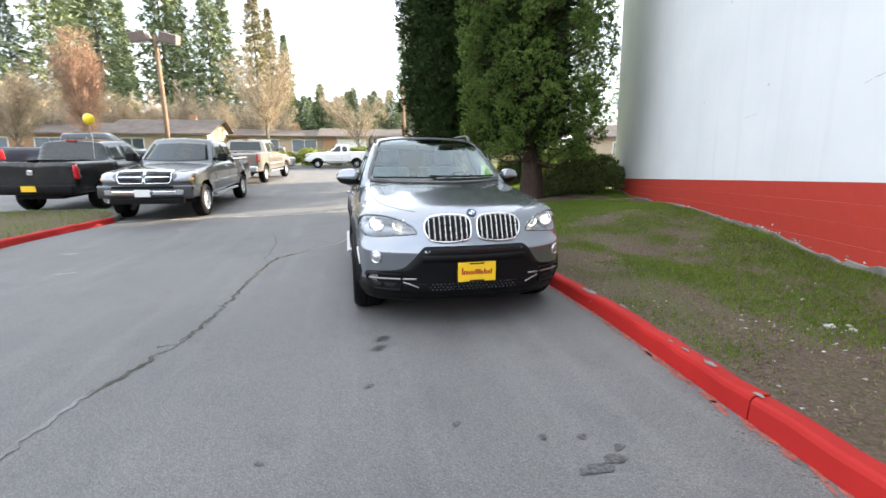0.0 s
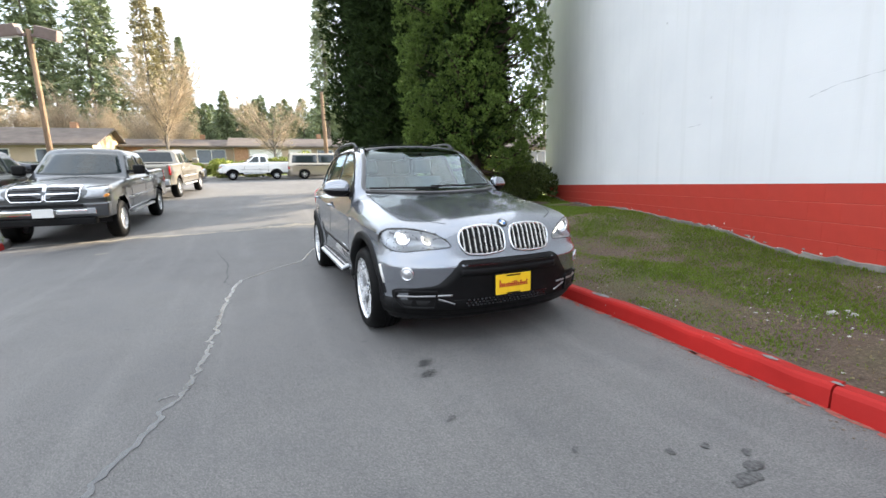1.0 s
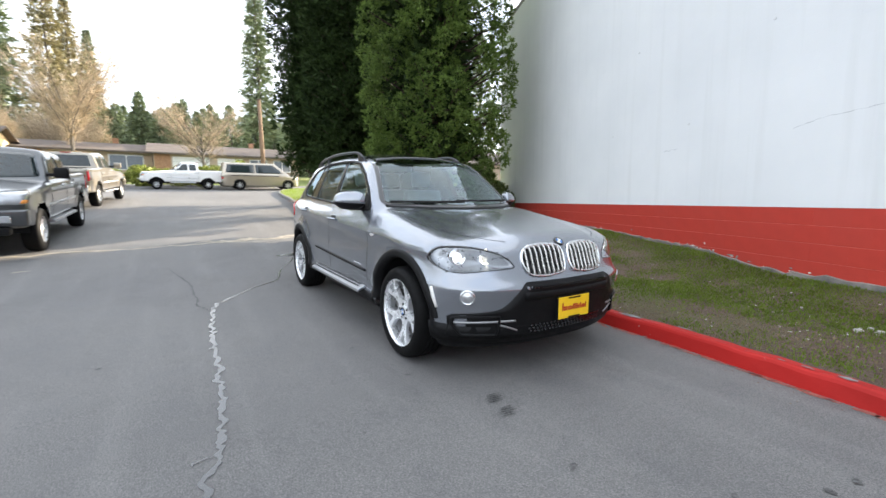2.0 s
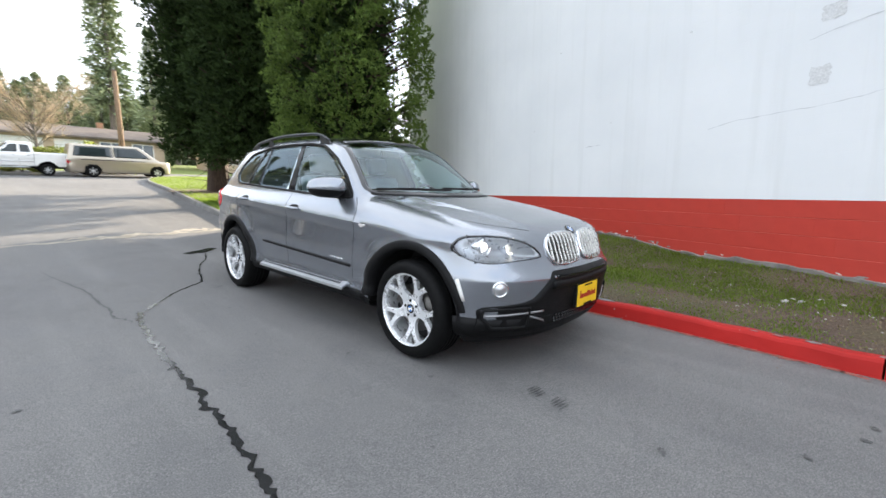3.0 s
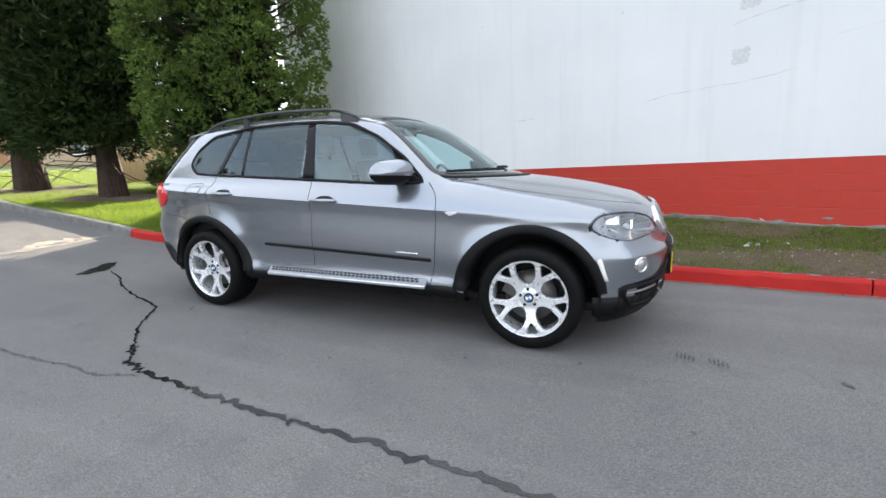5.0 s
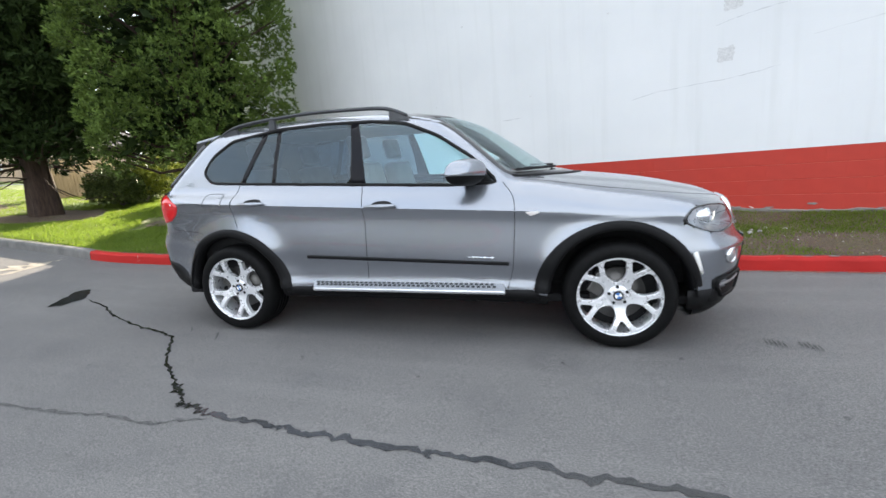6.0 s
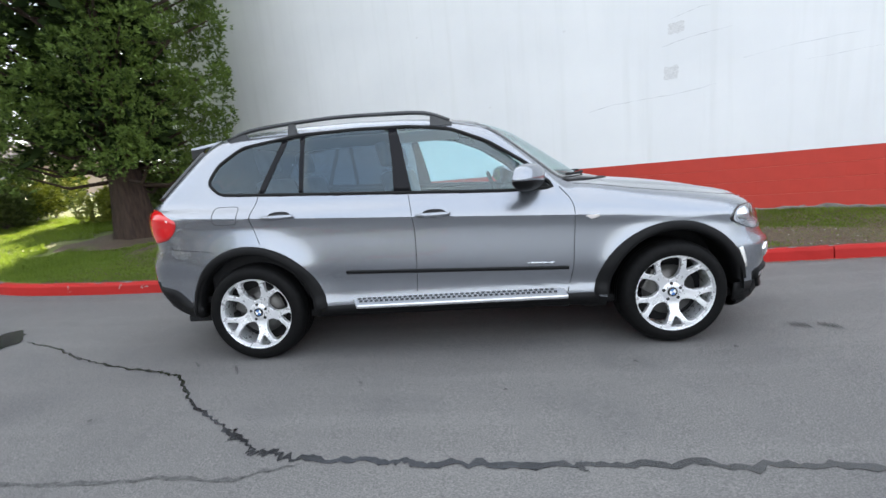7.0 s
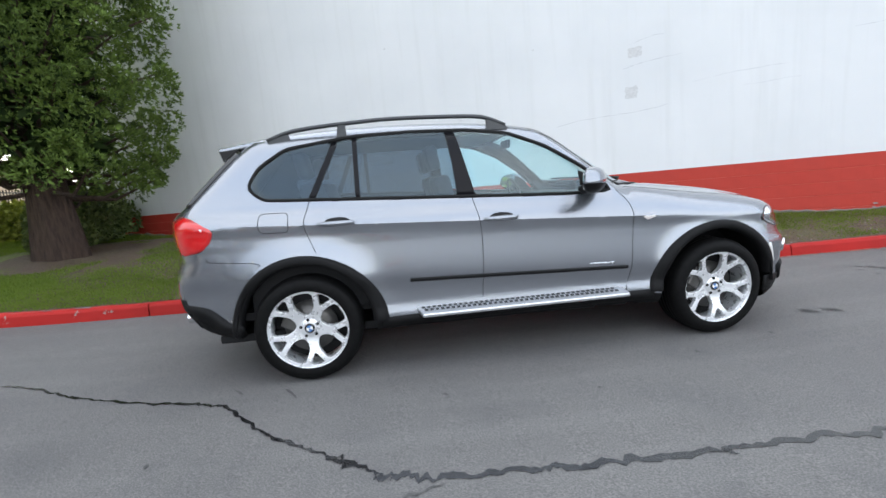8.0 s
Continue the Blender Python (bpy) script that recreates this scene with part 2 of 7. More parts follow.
# ---- mesh helpers ----
def mesh_of(name, verts, faces, smooth=False):
    me = bpy.data.meshes.new(name)
    me.from_pydata([tuple(v) for v in verts], [], [tuple(f) for f in faces])
    me.update()
    if smooth:
        me.polygons.foreach_set("use_smooth", [True] * len(me.polygons))
    return me


def raw(name, verts, faces, mat, parent=None, label="", smooth=False):
    ob = new(name, mesh_of(name, verts, faces, smooth))
    ob.data.materials.append(mat)
    if parent is not None:
        ob.parent = parent
    if label:
        tagged(ob, label)
    return ob


def part(name, bm, mat, parent=None, label="", smooth=False):
    me = bpy.data.meshes.new(name)
    bm.to_mesh(me)
    bm.free()
    if smooth:
        me.polygons.foreach_set("use_smooth", [True] * len(me.polygons))
    me.materials.append(mat)
    ob = new(name, me)
    if parent is not None:
        ob.parent = parent
    if label:
        tagged(ob, label)
    return ob


def bm_box(bm, x0, x1, y0, y1, z0, z1, m=None, bevel=0.0, seg=2):
    r = bmesh.ops.create_cube(bm, size=1.0)
    vs = r["verts"]
    for v in vs:
        v.co = Vector(((x0 + x1) / 2 + v.co.x * (x1 - x0), (y0 + y1) / 2 + v.co.y * (y1 - y0), (z0 + z1) / 2 + v.co.z * (z1 - z0)))
    if bevel:
        es = list({e for v in vs for e in v.link_edges})
        r2 = bmesh.ops.bevel(bm, geom=es, offset=bevel, segments=seg, profile=0.6, affect="EDGES")
        vs = list({v for f in r2["faces"] for v in f.verts} | {v for v in vs if v.is_valid})
    if m is not None:
        bmesh.ops.transform(bm, matrix=m, verts=[v for v in vs if v.is_valid])
    return bm


def boxed(x0, x1, y0, y1, z0, z1, m=None, bevel=0.0, seg=2):
    return bm_box(bmesh.new(), x0, x1, y0, y1, z0, z1, m, bevel, seg)


def revolve(profile, n=48, axis="x"):
    """(radius, along) pairs turned about an axis."""
    verts, faces = [], []
    for i in range(n):
        a = 2 * math.pi * i / n
        for r, s in profile:
            c, d = r * math.cos(a), r * math.sin(a)
            verts.append((s, c, d) if axis == "x" else (c, s, d) if axis == "y" else (c, d, s))
    k = len(profile)
    for i in range(n):
        for j in range(k - 1):
            a, b = i * k + j, ((i + 1) % n) * k + j
            faces.append((a, a + 1, b + 1, b))
    return verts, faces


def tube(points, radius, n=8, closed=False, caps=True):
    """A round bar along points; radius a number or one a point."""
    P = [Vector(p) for p in points]
    verts, faces = [], []
    k = len(P)
    up = Vector((0.12, 0.21, 0.97))
    for i, p in enumerate(P):
        a = P[(i - 1) % k] if closed or i > 0 else P[i]
        b = P[(i + 1) % k] if closed or i < k - 1 else P[i]
        t = (b - a).normalized()
        s = t.cross(up)
        s = s.normalized() if s.length > 1e-4 else Vector((1, 0, 0))
        u = s.cross(t)
        r = radius[i] if isinstance(radius, (list, tuple)) else radius
        for j in range(n):
            w = 2 * math.pi * j / n
            verts.append(p + (s * math.cos(w) + u * math.sin(w)) * r)
    for i in range(k if closed else k - 1):
        for j in range(n):
            a, b = i * n + j, i * n + (j + 1) % n
            c, d = ((i + 1) % k) * n + (j + 1) % n, ((i + 1) % k) * n + j
            faces.append((a, b, c, d))
    if caps and not closed:
        faces.append(tuple(range(n - 1, -1, -1)))
        faces.append(tuple(range((k - 1) * n, k * n)))
    return verts, faces


def rounded(pts, times=3, closed=True):
    """Corner cutting."""
    P = [np.array(p, float) for p in pts]
    for _ in range(times):
        Q = [] if closed else [P[0]]
        rng = range(len(P)) if closed else range(len(P) - 1)
        for i in rng:
            a, b = P[i], P[(i + 1) % len(P)]
            Q += [a * 0.75 + b * 0.25, a * 0.25 + b * 0.75]
        if not closed:
            Q.append(P[-1])
        P = Q
    return np.array(P)


def fillet(pts, r=0.02, n=4, dense=0.03):
    """A closed outline with its corners rounded off by about r, and points along its straights."""
    P = [np.array(p, float) for p in pts]
    out = []
    k = len(P)
    for i in range(k):
        a, b, c = P[i - 1], P[i], P[(i + 1) % k]
        ra = min(r, 0.45 * np.linalg.norm(b - a))
        rc = min(r, 0.45 * np.linalg.norm(c - b))
        s = b + (a - b) / np.linalg.norm(a - b) * ra
        e = b + (c - b) / np.linalg.norm(c - b) * rc
        if out:
            m = int(np.linalg.norm(s - out[-1]) / dense)
            out += [out[-1] + (s - out[-1]) * j / (m + 1) for j in range(1, m + 1)] if m > 0 else []
        for j in range(n + 1):
            t = j / n
            out.append(s * (1 - t) ** 2 + b * 2 * t * (1 - t) + e * t * t)
    return np.array(out)


def smooth_line(pts, n=12):
    """Catmull-Rom through the points."""
    P = [np.array(p, float) for p in pts]
    P = [2 * P[0] - P[1]] + P + [2 * P[-1] - P[-2]]
    out = []
    for i in range(1, len(P) - 2):
        for k in range(n):
            t = k / n
            out.append(0.5 * (2 * P[i] + (P[i + 1] - P[i - 1]) * t + (2 * P[i - 1] - 5 * P[i] + 4 * P[i + 1] - P[i + 2]) * t * t
                              + (3 * P[i] - P[i - 1] - 3 * P[i + 1] + P[i + 2]) * t ** 3))
    out.append(P[-2])
    return np.array(out)


def inside(poly, x, y):
    poly = np.asarray(poly)
    r = np.zeros(np.shape(x), bool)
    j = len(poly) - 1
    for i in range(len(poly)):
        xi, yi, xj, yj = *poly[i], *poly[j]
        c = ((yi > y) != (yj > y)) & (x < (xj - xi) * (y - yi) / (yj - yi + 1e-12) + xi)
        r ^= c
        j = i
    return r


# ---- the lie of the land ----
def road_z(y):
    y = np.asarray(y, float)
    u = np.clip((y - 2) / 5, 0, 1)
    far = np.clip(y - 62, 0, None)
    v = np.clip(y, -1, 0)
    near = np.where(y > 0, 0.0255 * y, 0.0255 * v + 0.0165 * v * v)
    return near + 0.0545 * (5 * (u ** 3 - u ** 4 / 2) + np.clip(y - 7, 0, 55)) - 0.0155 * far


KERB = smooth_line([(0.22, -8), (0.56, -5.2), (0.775, -3.6), (0.918, -2.5), (1.045, -1.6), (1.15, -0.7), (1.205, 0.6), (1.20, 2.4), (1.12, 4.5), (0.98, 6.0), (0.95, 6.9),
                    (1.06, 7.6), (1.30, 9.2), (1.62, 11.8), (2.05, 15.0), (2.50, 18.6), (2.95, 23.0), (3.9, 26.0), (6.2, 28.6), (12, 29.6), (30, 29.8)], 8)
_ks = KERB[np.argsort(KERB[:, 1])]


def kerb_x(y):
    return np.interp(y, _ks[:, 1], _ks[:, 0])


WALL_O = np.array([3.358, -1.936])                      # a point of the painted wall's face
WALL_A = radians(23.7)                                  # its run, from +y towards +x
WALL_D = np.array([math.sin(WALL_A), math.cos(WALL_A)])
WALL_N = np.array([-WALL_D[1], WALL_D[0]])              # towards the road
WALL_END, WALL_TOP, RED_TOP = 13.4, 7.6, 1.115


def lawn_z(x, y):
    d = np.clip(np.asarray(x, float) - kerb_x(y), 0, None)
    lump = 0.012 * np.sin(x * 3.1 + y * 1.7) + 0.010 * np.sin(x * 5.3 - y * 4.1)
    rise = d ** 6 / (d ** 6 + 2.5 ** 6)
    off = np.clip((np.asarray(x, float) - WALL_O[0]) * WALL_N[0] + (np.asarray(y, float) - WALL_O[1]) * WALL_N[1], 0, None)
    w = np.clip((np.asarray(y, float) - 0.5) / 2.5, 0, 1)
    rise = w * rise + (1 - w) * np.exp(-(off / 0.7) ** 1.3)
    return road_z(y) + 0.122 + np.interp(y, [-5, -2, -1, 0.3, 3, 6, 8, 12], [0.15, 0.18, 0.20, 0.29, 0.38, 0.18, 0.05, 0.02]) * rise + lump * np.clip(d, 0, 1)


def sheet(name, xs, ys, zf, mat, keep=None, label="", category=""):
    X, Y = np.meshgrid(xs, ys)
    Z = zf(X, Y)
    V = np.stack([X, Y, Z], -1).reshape(-1, 3)
    nx = len(xs)
    F = []
    for j in range(len(ys) - 1):
        for i in range(nx - 1):
            a = j * nx + i
            if keep is None or keep((xs[i] + xs[i + 1]) / 2, (ys[j] + ys[j + 1]) / 2):
                F.append((a, a + 1, a + nx + 1, a + nx))
    ob = raw(name, V, F, mat, None, "", True)
    return tagged(ob, label, category, kind="structure")


def steps(a, b, near, far, d0, d1):
    """Coordinates from a to b, spaced near inside d0..d1 and far outside."""
    out, v = [], a
    while v < b:
        out.append(v)
        v += near if d0 <= v <= d1 else min(far, max(near, 0.25 * min(abs(v - d0), abs(v - d1)) + near))
    return np.array(out + [b])


_gx, _gy = steps(-900, 900, 2.0, 60, -40, 40), steps(-900, 1200, 1.0, 60, -12, 70)
sheet("ground", _gx, _gy, lambda x, y: road_z(y) - 0.06 + 0 * x, make_turf(), None, "rough grassy ground reaching away to the horizon", "ground")
_rx, _ry = steps(-70, 40, 0.4, 3, -10, 4), steps(-40, 33.5, 0.25, 2, -8, 20)
sheet("road", _rx, _ry, lambda x, y: road_z(y) + 0 * x, M_ASPHALT, None, "worn grey asphalt lot with tar-filled cracks", "asphalt lot")

# lawn between kerb and building, following the kerb's line
_ly = np.concatenate([np.arange(-8, 20, 0.25), np.arange(20, 29.3, 0.6)])
_u = np.concatenate([np.linspace(0, 0.3, 16), np.linspace(0.34, 1, 22)])
V, F = [], []
for y in _ly:
    x0 = float(kerb_x(y)) + 0.10
    for u in _u:
        x = x0 + u * 16.0
        V.append((x, y, float(lawn_z(x, y))))
for j in range(len(_ly) - 1):
    for i in range(len(_u) - 1):
        a = j * len(_u) + i
        F.append((a, a + 1, a + len(_u) + 1, a + len(_u)))
_turf = [f for f in F if min(V[i][1] for i in f) >= 6.7]
tagged(raw("lawn", V, [f for f in F if f not in set(_turf)], M_SOIL, None, "", True), "patchy lawn with bare brown soil rising to a wall", "lawn", kind="structure")
_u0 = min(min(f) for f in _turf)
tagged(raw("verge", V[_u0:], [tuple(i - _u0 for i in f) for f in _turf], make_turf(), None, "", True), "mown green verge under evergreens", "lawn", kind="structure")


def soil_patch(x, y, rx, ry, seed, turn=0.0):
    """Bare ground under a tree, following the lawn."""
    rg = random.Random(seed)
    ph = [rg.uniform(0, 6.28) for _ in range(3)]
    n, R = 48, 7
    V, F = [], []
    for k in range(R + 1):
        for i in range(n):
            a = 2 * math.pi * i / n
            q = (1 + 0.14 * math.sin(2 * a + ph[0]) + 0.10 * math.sin(5 * a + ph[1]) + 0.06 * math.sin(11 * a + ph[2])) * (1 - k / (R + 0.4))
            u, v = rx * q * math.cos(a), ry * q * math.sin(a)
            px, py = x + u * math.cos(turn) - v * math.sin(turn), y + u * math.sin(turn) + v * math.cos(turn)
            V.append((px, py, float(lawn_z(px, py)) + (0.012 if k else 0.002)))
    for k in range(R):
        for i in range(n):
            F.append((k * n + i, k * n + (i + 1) % n, (k + 1) * n + (i + 1) % n, (k + 1) * n + i))
    F.append(tuple(R * n + i for i in range(n)))
    tagged(raw("bare_soil", V, F, M_SOIL, None, "", True), "bare brown soil round a tree foot", "soil", kind="structure")


soil_patch(5.0, 7.75, 2.6, 1.35, 5, 0.42)
soil_patch(4.0, 12.5, 1.7, 1.1, 6, 0.3)
soil_patch(3.9, 16.4, 1.6, 1.1, 7, 0.2)

# ---- the block building ----
def on_wall(s, out, z):
    p = WALL_O + WALL_D * s + WALL_N * out
    return (p[0], p[1], z)


WALL_M = Matrix(((WALL_D[0], -WALL_N[0], 0, WALL_O[0]), (WALL_D[1], -WALL_N[1], 0, WALL_O[1]), (0, 0, 1, 0), (0, 0, 0, 1)))
wall = part("wall_building", boxed(-26, WALL_END, 0, 0.3, RED_TOP, WALL_TOP), M_WALL)
wall.matrix_world = WALL_M
tagged(wall, "tall white-painted block wall above a red base", "wall", kind="structure")
for nm, b in (("wall_end", (WALL_END - 0.3, WALL_END, 0.303, 14, -0.6, WALL_TOP)), ("wall_back", (-26, WALL_END - 0.303, 13.7, 14, -0.6, WALL_TOP)),
              ("wall_near_end", (-26, -25.7, 0.303, 13.697, -0.6, WALL_TOP))):
    o = part(nm, boxed(*b), M_WALL)
    o.matrix_world = WALL_M
    tagged(o, "plain painted block wall closing the building", "wall", kind="structure")
o = part("roof_building", boxed(-26, WALL_END, 0, 14, WALL_TOP + 0.004, WALL_TOP + 0.15), M_FOOTING)
o.matrix_world = WALL_M
tagged(o, "flat grey building roof", "roof", kind="structure")
base = part("wall_base", boxed(-26, WALL_END, 0.006, 0.3, -0.6, RED_TOP - 0.003), M_MORTAR)
base.matrix_world = WALL_M
tagged(base, "red-painted block base with flaking paint", "wall base", kind="structure")
# vertical footing strip with bare concrete, following the lawn
V, F = [], []
ss = np.arange(-9, WALL_END, 0.12)
rng = random.Random(4)
for s in ss:
    x, y, _ = on_wall(s, 0, 0)
    top = float(lawn_z(x, y)) + 0.02 + 0.045 * (0.5 + 0.5 * math.sin(s * 2.3)) * rng.random() + 0.02 * rng.random()
    for out, z in ((-0.02, top), (0.028, top - 0.012), (0.034, top - 0.35)):
        V.append(on_wall(s, out, z))
for i in range(len(ss) - 1):
    for j in range(2):
        F.append((i * 3 + j, i * 3 + j + 1, i * 3 + j + 4, i * 3 + j + 3))
tagged(raw("footing", V, F, M_FOOTING), "ragged strip of bare concrete footing along a wall", "footing", kind="structure")

# ---- kerbs ----
def kerb_run(parent, line, mat_of, height=0.135, width=0.14, piece=3.0, gap=0.012, zf=road_z, joints=()):
    """Kerb stones along a line, on its right-hand side, with rounded noses and small joints."""
    s = np.concatenate([[0], np.cumsum(np.linalg.norm(np.diff(line, axis=0), axis=1))])
    n = max(1, int(s[-1] // piece))
    cuts = [s[-1] * k / n for k in range(n + 1)]
    if joints:
        cuts = [0.0] + [float(np.interp(y, line[:, 1], s)) for y in joints] + [s[-1]]
    for k in range(len(cuts) - 1):
        a, b = cuts[k] + gap / 2, cuts[k + 1] - gap / 2
        q = np.linspace(a, b, max(6, int((b - a) / 0.18)))
        P = np.stack([np.interp(q, s, line[:, 0]), np.interp(q, s, line[:, 1])], -1)
        t = np.gradient(P, axis=0)
        t /= np.linalg.norm(t, axis=1, keepdims=True)
        nrm = np.stack([t[:, 1], -t[:, 0]], -1)
        prof = ((-0.010, -0.06), (-0.008, 0.0), (0.0, height - 0.030), (0.010, height - 0.011), (0.026, height), (width - 0.01, height - 0.002), (width, height - 0.012), (width, -0.06))
        V, F = [], []
        rg = random.Random(k * 7 + 1)
        for i in range(len(q)):
            zz = float(zf(P[i, 1]))
            wob = rg.uniform(-0.004, 0.004)
            for o, h in prof:
                V.append((P[i, 0] + nrm[i, 0] * (o + (wob if h > 0 else 0)), P[i, 1] + nrm[i, 1] * (o + (wob if h > 0 else 0)), zz + h + (wob if h > 0.05 else 0)))
        m = len(prof)
        for i in range(len(q) - 1):
            for j in range(m - 1):
                F.append((i * m + j, (i + 1) * m + j, (i + 1) * m + j + 1, i * m + j + 1))
        F += [tuple(range(m)), tuple((len(q) - 1) * m + j for j in range(m - 1, -1, -1))]
        mid = P[len(P) // 2]
        raw("kerb_stone", V, F, mat_of(mid), parent, "", True).data.shade_flat()


kerb_a = new("kerb")
tagged(kerb_a, "red-painted concrete kerb with chipped paint, grey further on", "kerb", kind="structure")
kerb_run(kerb_a, KERB[:-16], lambda p: M_KERB if p[1] < 7.2 else M_KERBG, 0.132, 0.112, 2.75, joints=(-5.3, -2.51, 2.2, 5.0, 7.25, 9.9, 12.6, 15.3, 18.0, 20.7))
ISLAND = rounded([(-6.55, 2.2), (-6.62, 4.3), (-6.45, 5.5), (-6.12, 6.4), (-6.02, 7.0), (-6.35, 7.75), (-7.2, 8.25), (-9.5, 8.1), (-14, 6.5), (-14, 2.0)], 2)
kerb_b = new("kerb")
tagged(kerb_b, "red-painted kerb round a grass island", "kerb", kind="structure")
_il = np.concatenate([ISLAND[2:], ISLAND[:2]])
kerb_run(kerb_b, _il[::-1], lambda p: M_KERB if p[1] < 6.9 else M_KERBG, 0.12, 0.13, 2.6)
# fill of the island
c = ISLAND.mean(0)
V, F = [], []
IN = c + (ISLAND - c) * 0.985
R = 9
for k in range(R):
    for p in IN:
        q = c + (p - c) * (1 - k / R)
        V.append((q[0], q[1], float(road_z(q[1])) + 0.105 + 0.06 * (k / R)))
n = len(IN)
for k in range(R - 1):
    for i in range(n):
        F.append((k * n + i, k * n + (i + 1) % n, (k + 1) * n + (i + 1) % n, (k + 1) * n + i))
F.append(tuple((R - 1) * n + i for i in range(n)))
tagged(raw("island_lawn", V, F, M_SOIL, None, "", True), "grass island between the parking bays", "lawn", kind="structure")


# ---- marks on the asphalt ----
def ribbon(name, pts, width, mat, label, lift=0.004, seed=1, rag=0.5, n=14, category="crack"):
    L = smooth_line(pts, n)
    rg = random.Random(seed)
    t = np.gradient(L, axis=0)
    t /= np.linalg.norm(t, axis=1, keepdims=True) + 1e-9
    m = np.stack([-t[:, 1], t[:, 0]], -1)
    V, F = [], []
    drift = 0.0
    for i in range(len(L)):
        drift = drift * 0.7 + rg.uniform(-1, 1) * width * 0.55
        end = min(1.0, 0.15 + i / 6.0, 0.15 + (len(L) - 1 - i) / 6.0)
        for s in (-1, 1):
            w = width * end * (0.5 + rg.uniform(-rag, rag) * 0.5)
            p = L[i] + m[i] * (s * w + drift)
            V.append((p[0], p[1], float(road_z(p[1])) + lift))
    for i in range(len(L) - 1):
        F.append((i * 2, i * 2 + 1, i * 2 + 3, i * 2 + 2))
    return tagged(raw(name, V, F, mat), label, category, kind="structure")


def blot(name, x, y, rx, ry, mat, label, seed=1, turn=0.0, lift=0.005, n=26, category="stain"):
    rg = random.Random(seed)
    ph = [rg.uniform(0, 6.28) for _ in range(4)]
    V = [(x, y, float(road_z(y)) + lift)]
    for i in range(n):
        a = 2 * math.pi * i / n
        r = 1 + 0.16 * math.sin(2 * a + ph[0]) + 0.13 * math.sin(3 * a + ph[1]) + 0.10 * math.sin(7 * a + ph[2]) + rg.uniform(-0.1, 0.1)
        u, v = rx * r * math.cos(a), ry * r * math.sin(a)
        px, py = x + u * math.cos(turn) - v * math.sin(turn), y + u * math.sin(turn) + v * math.cos(turn)
        V.append((px, py, float(road_z(py)) + lift))
    return tagged(raw(name, V, [(0, i, i % n + 1) for i in range(1, n + 1)], mat), label, category, kind="structure")


ribbon("crack_main", [(-0.47, 5.3), (-0.71, 4.72), (-0.88, 4.36), (-1.06, 3.78), (-1.20, 3.40), (-1.55, 3.08), (-1.83, 2.70), (-2.00, 2.47)], 0.020, M_TAR, "winding head of a long tar-filled crack", 0.004, 4, 0.8, 16)
ribbon("crack_main", [(-1.98, 2.50), (-2.03, 2.40), (-2.08, 2.2), (-2.09, 1.8), (-2.13, 1.5), (-2.14, 1.0), (-2.16, 0.5),
                      (-2.19, 0.0), (-2.24, -0.5), (-2.34, -0.9), (-2.47, -1.45), (-2.56, -2.1), (-2.75, -3.0), (-3.0, -4.5)], 0.034, M_TAR, "long tar-filled crack winding over the asphalt", 0.004, 3, 0.8, 16)
ribbon("crack_branch", [(-1.83, 2.70), (-1.88, 2.61), (-1.95, 2.585)], 0.045, M_TAR, "short ragged spur of a tar crack", 0.005, 8, 0.9, 8)
ribbon("crack_faint", [(-2.10, 2.2), (-2.19, 2.5), (-2.20, 3.1), (-2.24, 3.8), (-2.45, 5.0)], 0.020, M_OIL, "faint hairline crack in the asphalt", 0.003, 5, 0.9, 12)
for k, (x, y, l) in enumerate(((-2.13, 0.93, 0.07), (-2.3, -0.72, 0.10))):
    ribbon("crack_spur", [(x, y), (x - l * 0.6, y + 0.02), (x - l, y - 0.02)], 0.025, M_TAR, "short spur of a tar crack", 0.005, 30 + k, 0.9, 6)
blot("tar_patch", -0.47, 5.52, 0.26, 0.13, M_TAR, "dark tar patch at the head of a crack", 4, 0.5)
ribbon("seam", [(-9.5, 6.1), (-6.0, 6.85), (-4.1, 7.05), (-2.5, 7.20), (-1.3, 7.42), (0.1, 7.62), (0.92, 7.72)], 0.12, M_SEAM, "pale seam where two asphalt layers meet", 0.003, 6, 0.5, 14, "seam")
ribbon("seam_wide", [(-2.0, 7.36), (-1.0, 7.50), (0.1, 7.66), (0.70, 7.74)], 0.26, M_SEAM, "broad pale filling at the asphalt seam", 0.0045, 9, 0.4, 12, "seam")
for k, (x, y, rx, ry) in enumerate(((-0.01, -2.66, 0.07, 0.035), (0.10, -2.62, 0.05, 0.03),
                                    (-0.13, -2.40, 0.02, 0.02), (0.05, -2.44, 0.025, 0.018), (0.17, -2.55, 0.03, 0.02), (-1.05, -0.35, 0.02, 0.015), (-1.2, 0.35, 0.018, 0.012), (-1.35, 2.1, 0.02, 0.012),
                                    (-1.1, 3.05, 0.10, 0.008), (-1.0, 3.4, 0.06, 0.007), (-1.5, 1.2, 0.012, 0.01), (-1.7, 3.6, 0.015, 0.012), (-0.9, -1.7, 0.03, 0.016), (-0.5, -2.2, 0.022, 0.016), (-1.6, -0.9, 0.014, 0.01),
                                    (-1.4, -2.3, 0.018, 0.014), (-2.9, 0.9, 0.02, 0.014), (-1.2, -2.75, 0.03, 0.018))):
    blot("oil_spot", x, y, rx, ry, M_OIL, "small dark oil spot on asphalt", 60 + k, 0.2 * (k % 5))
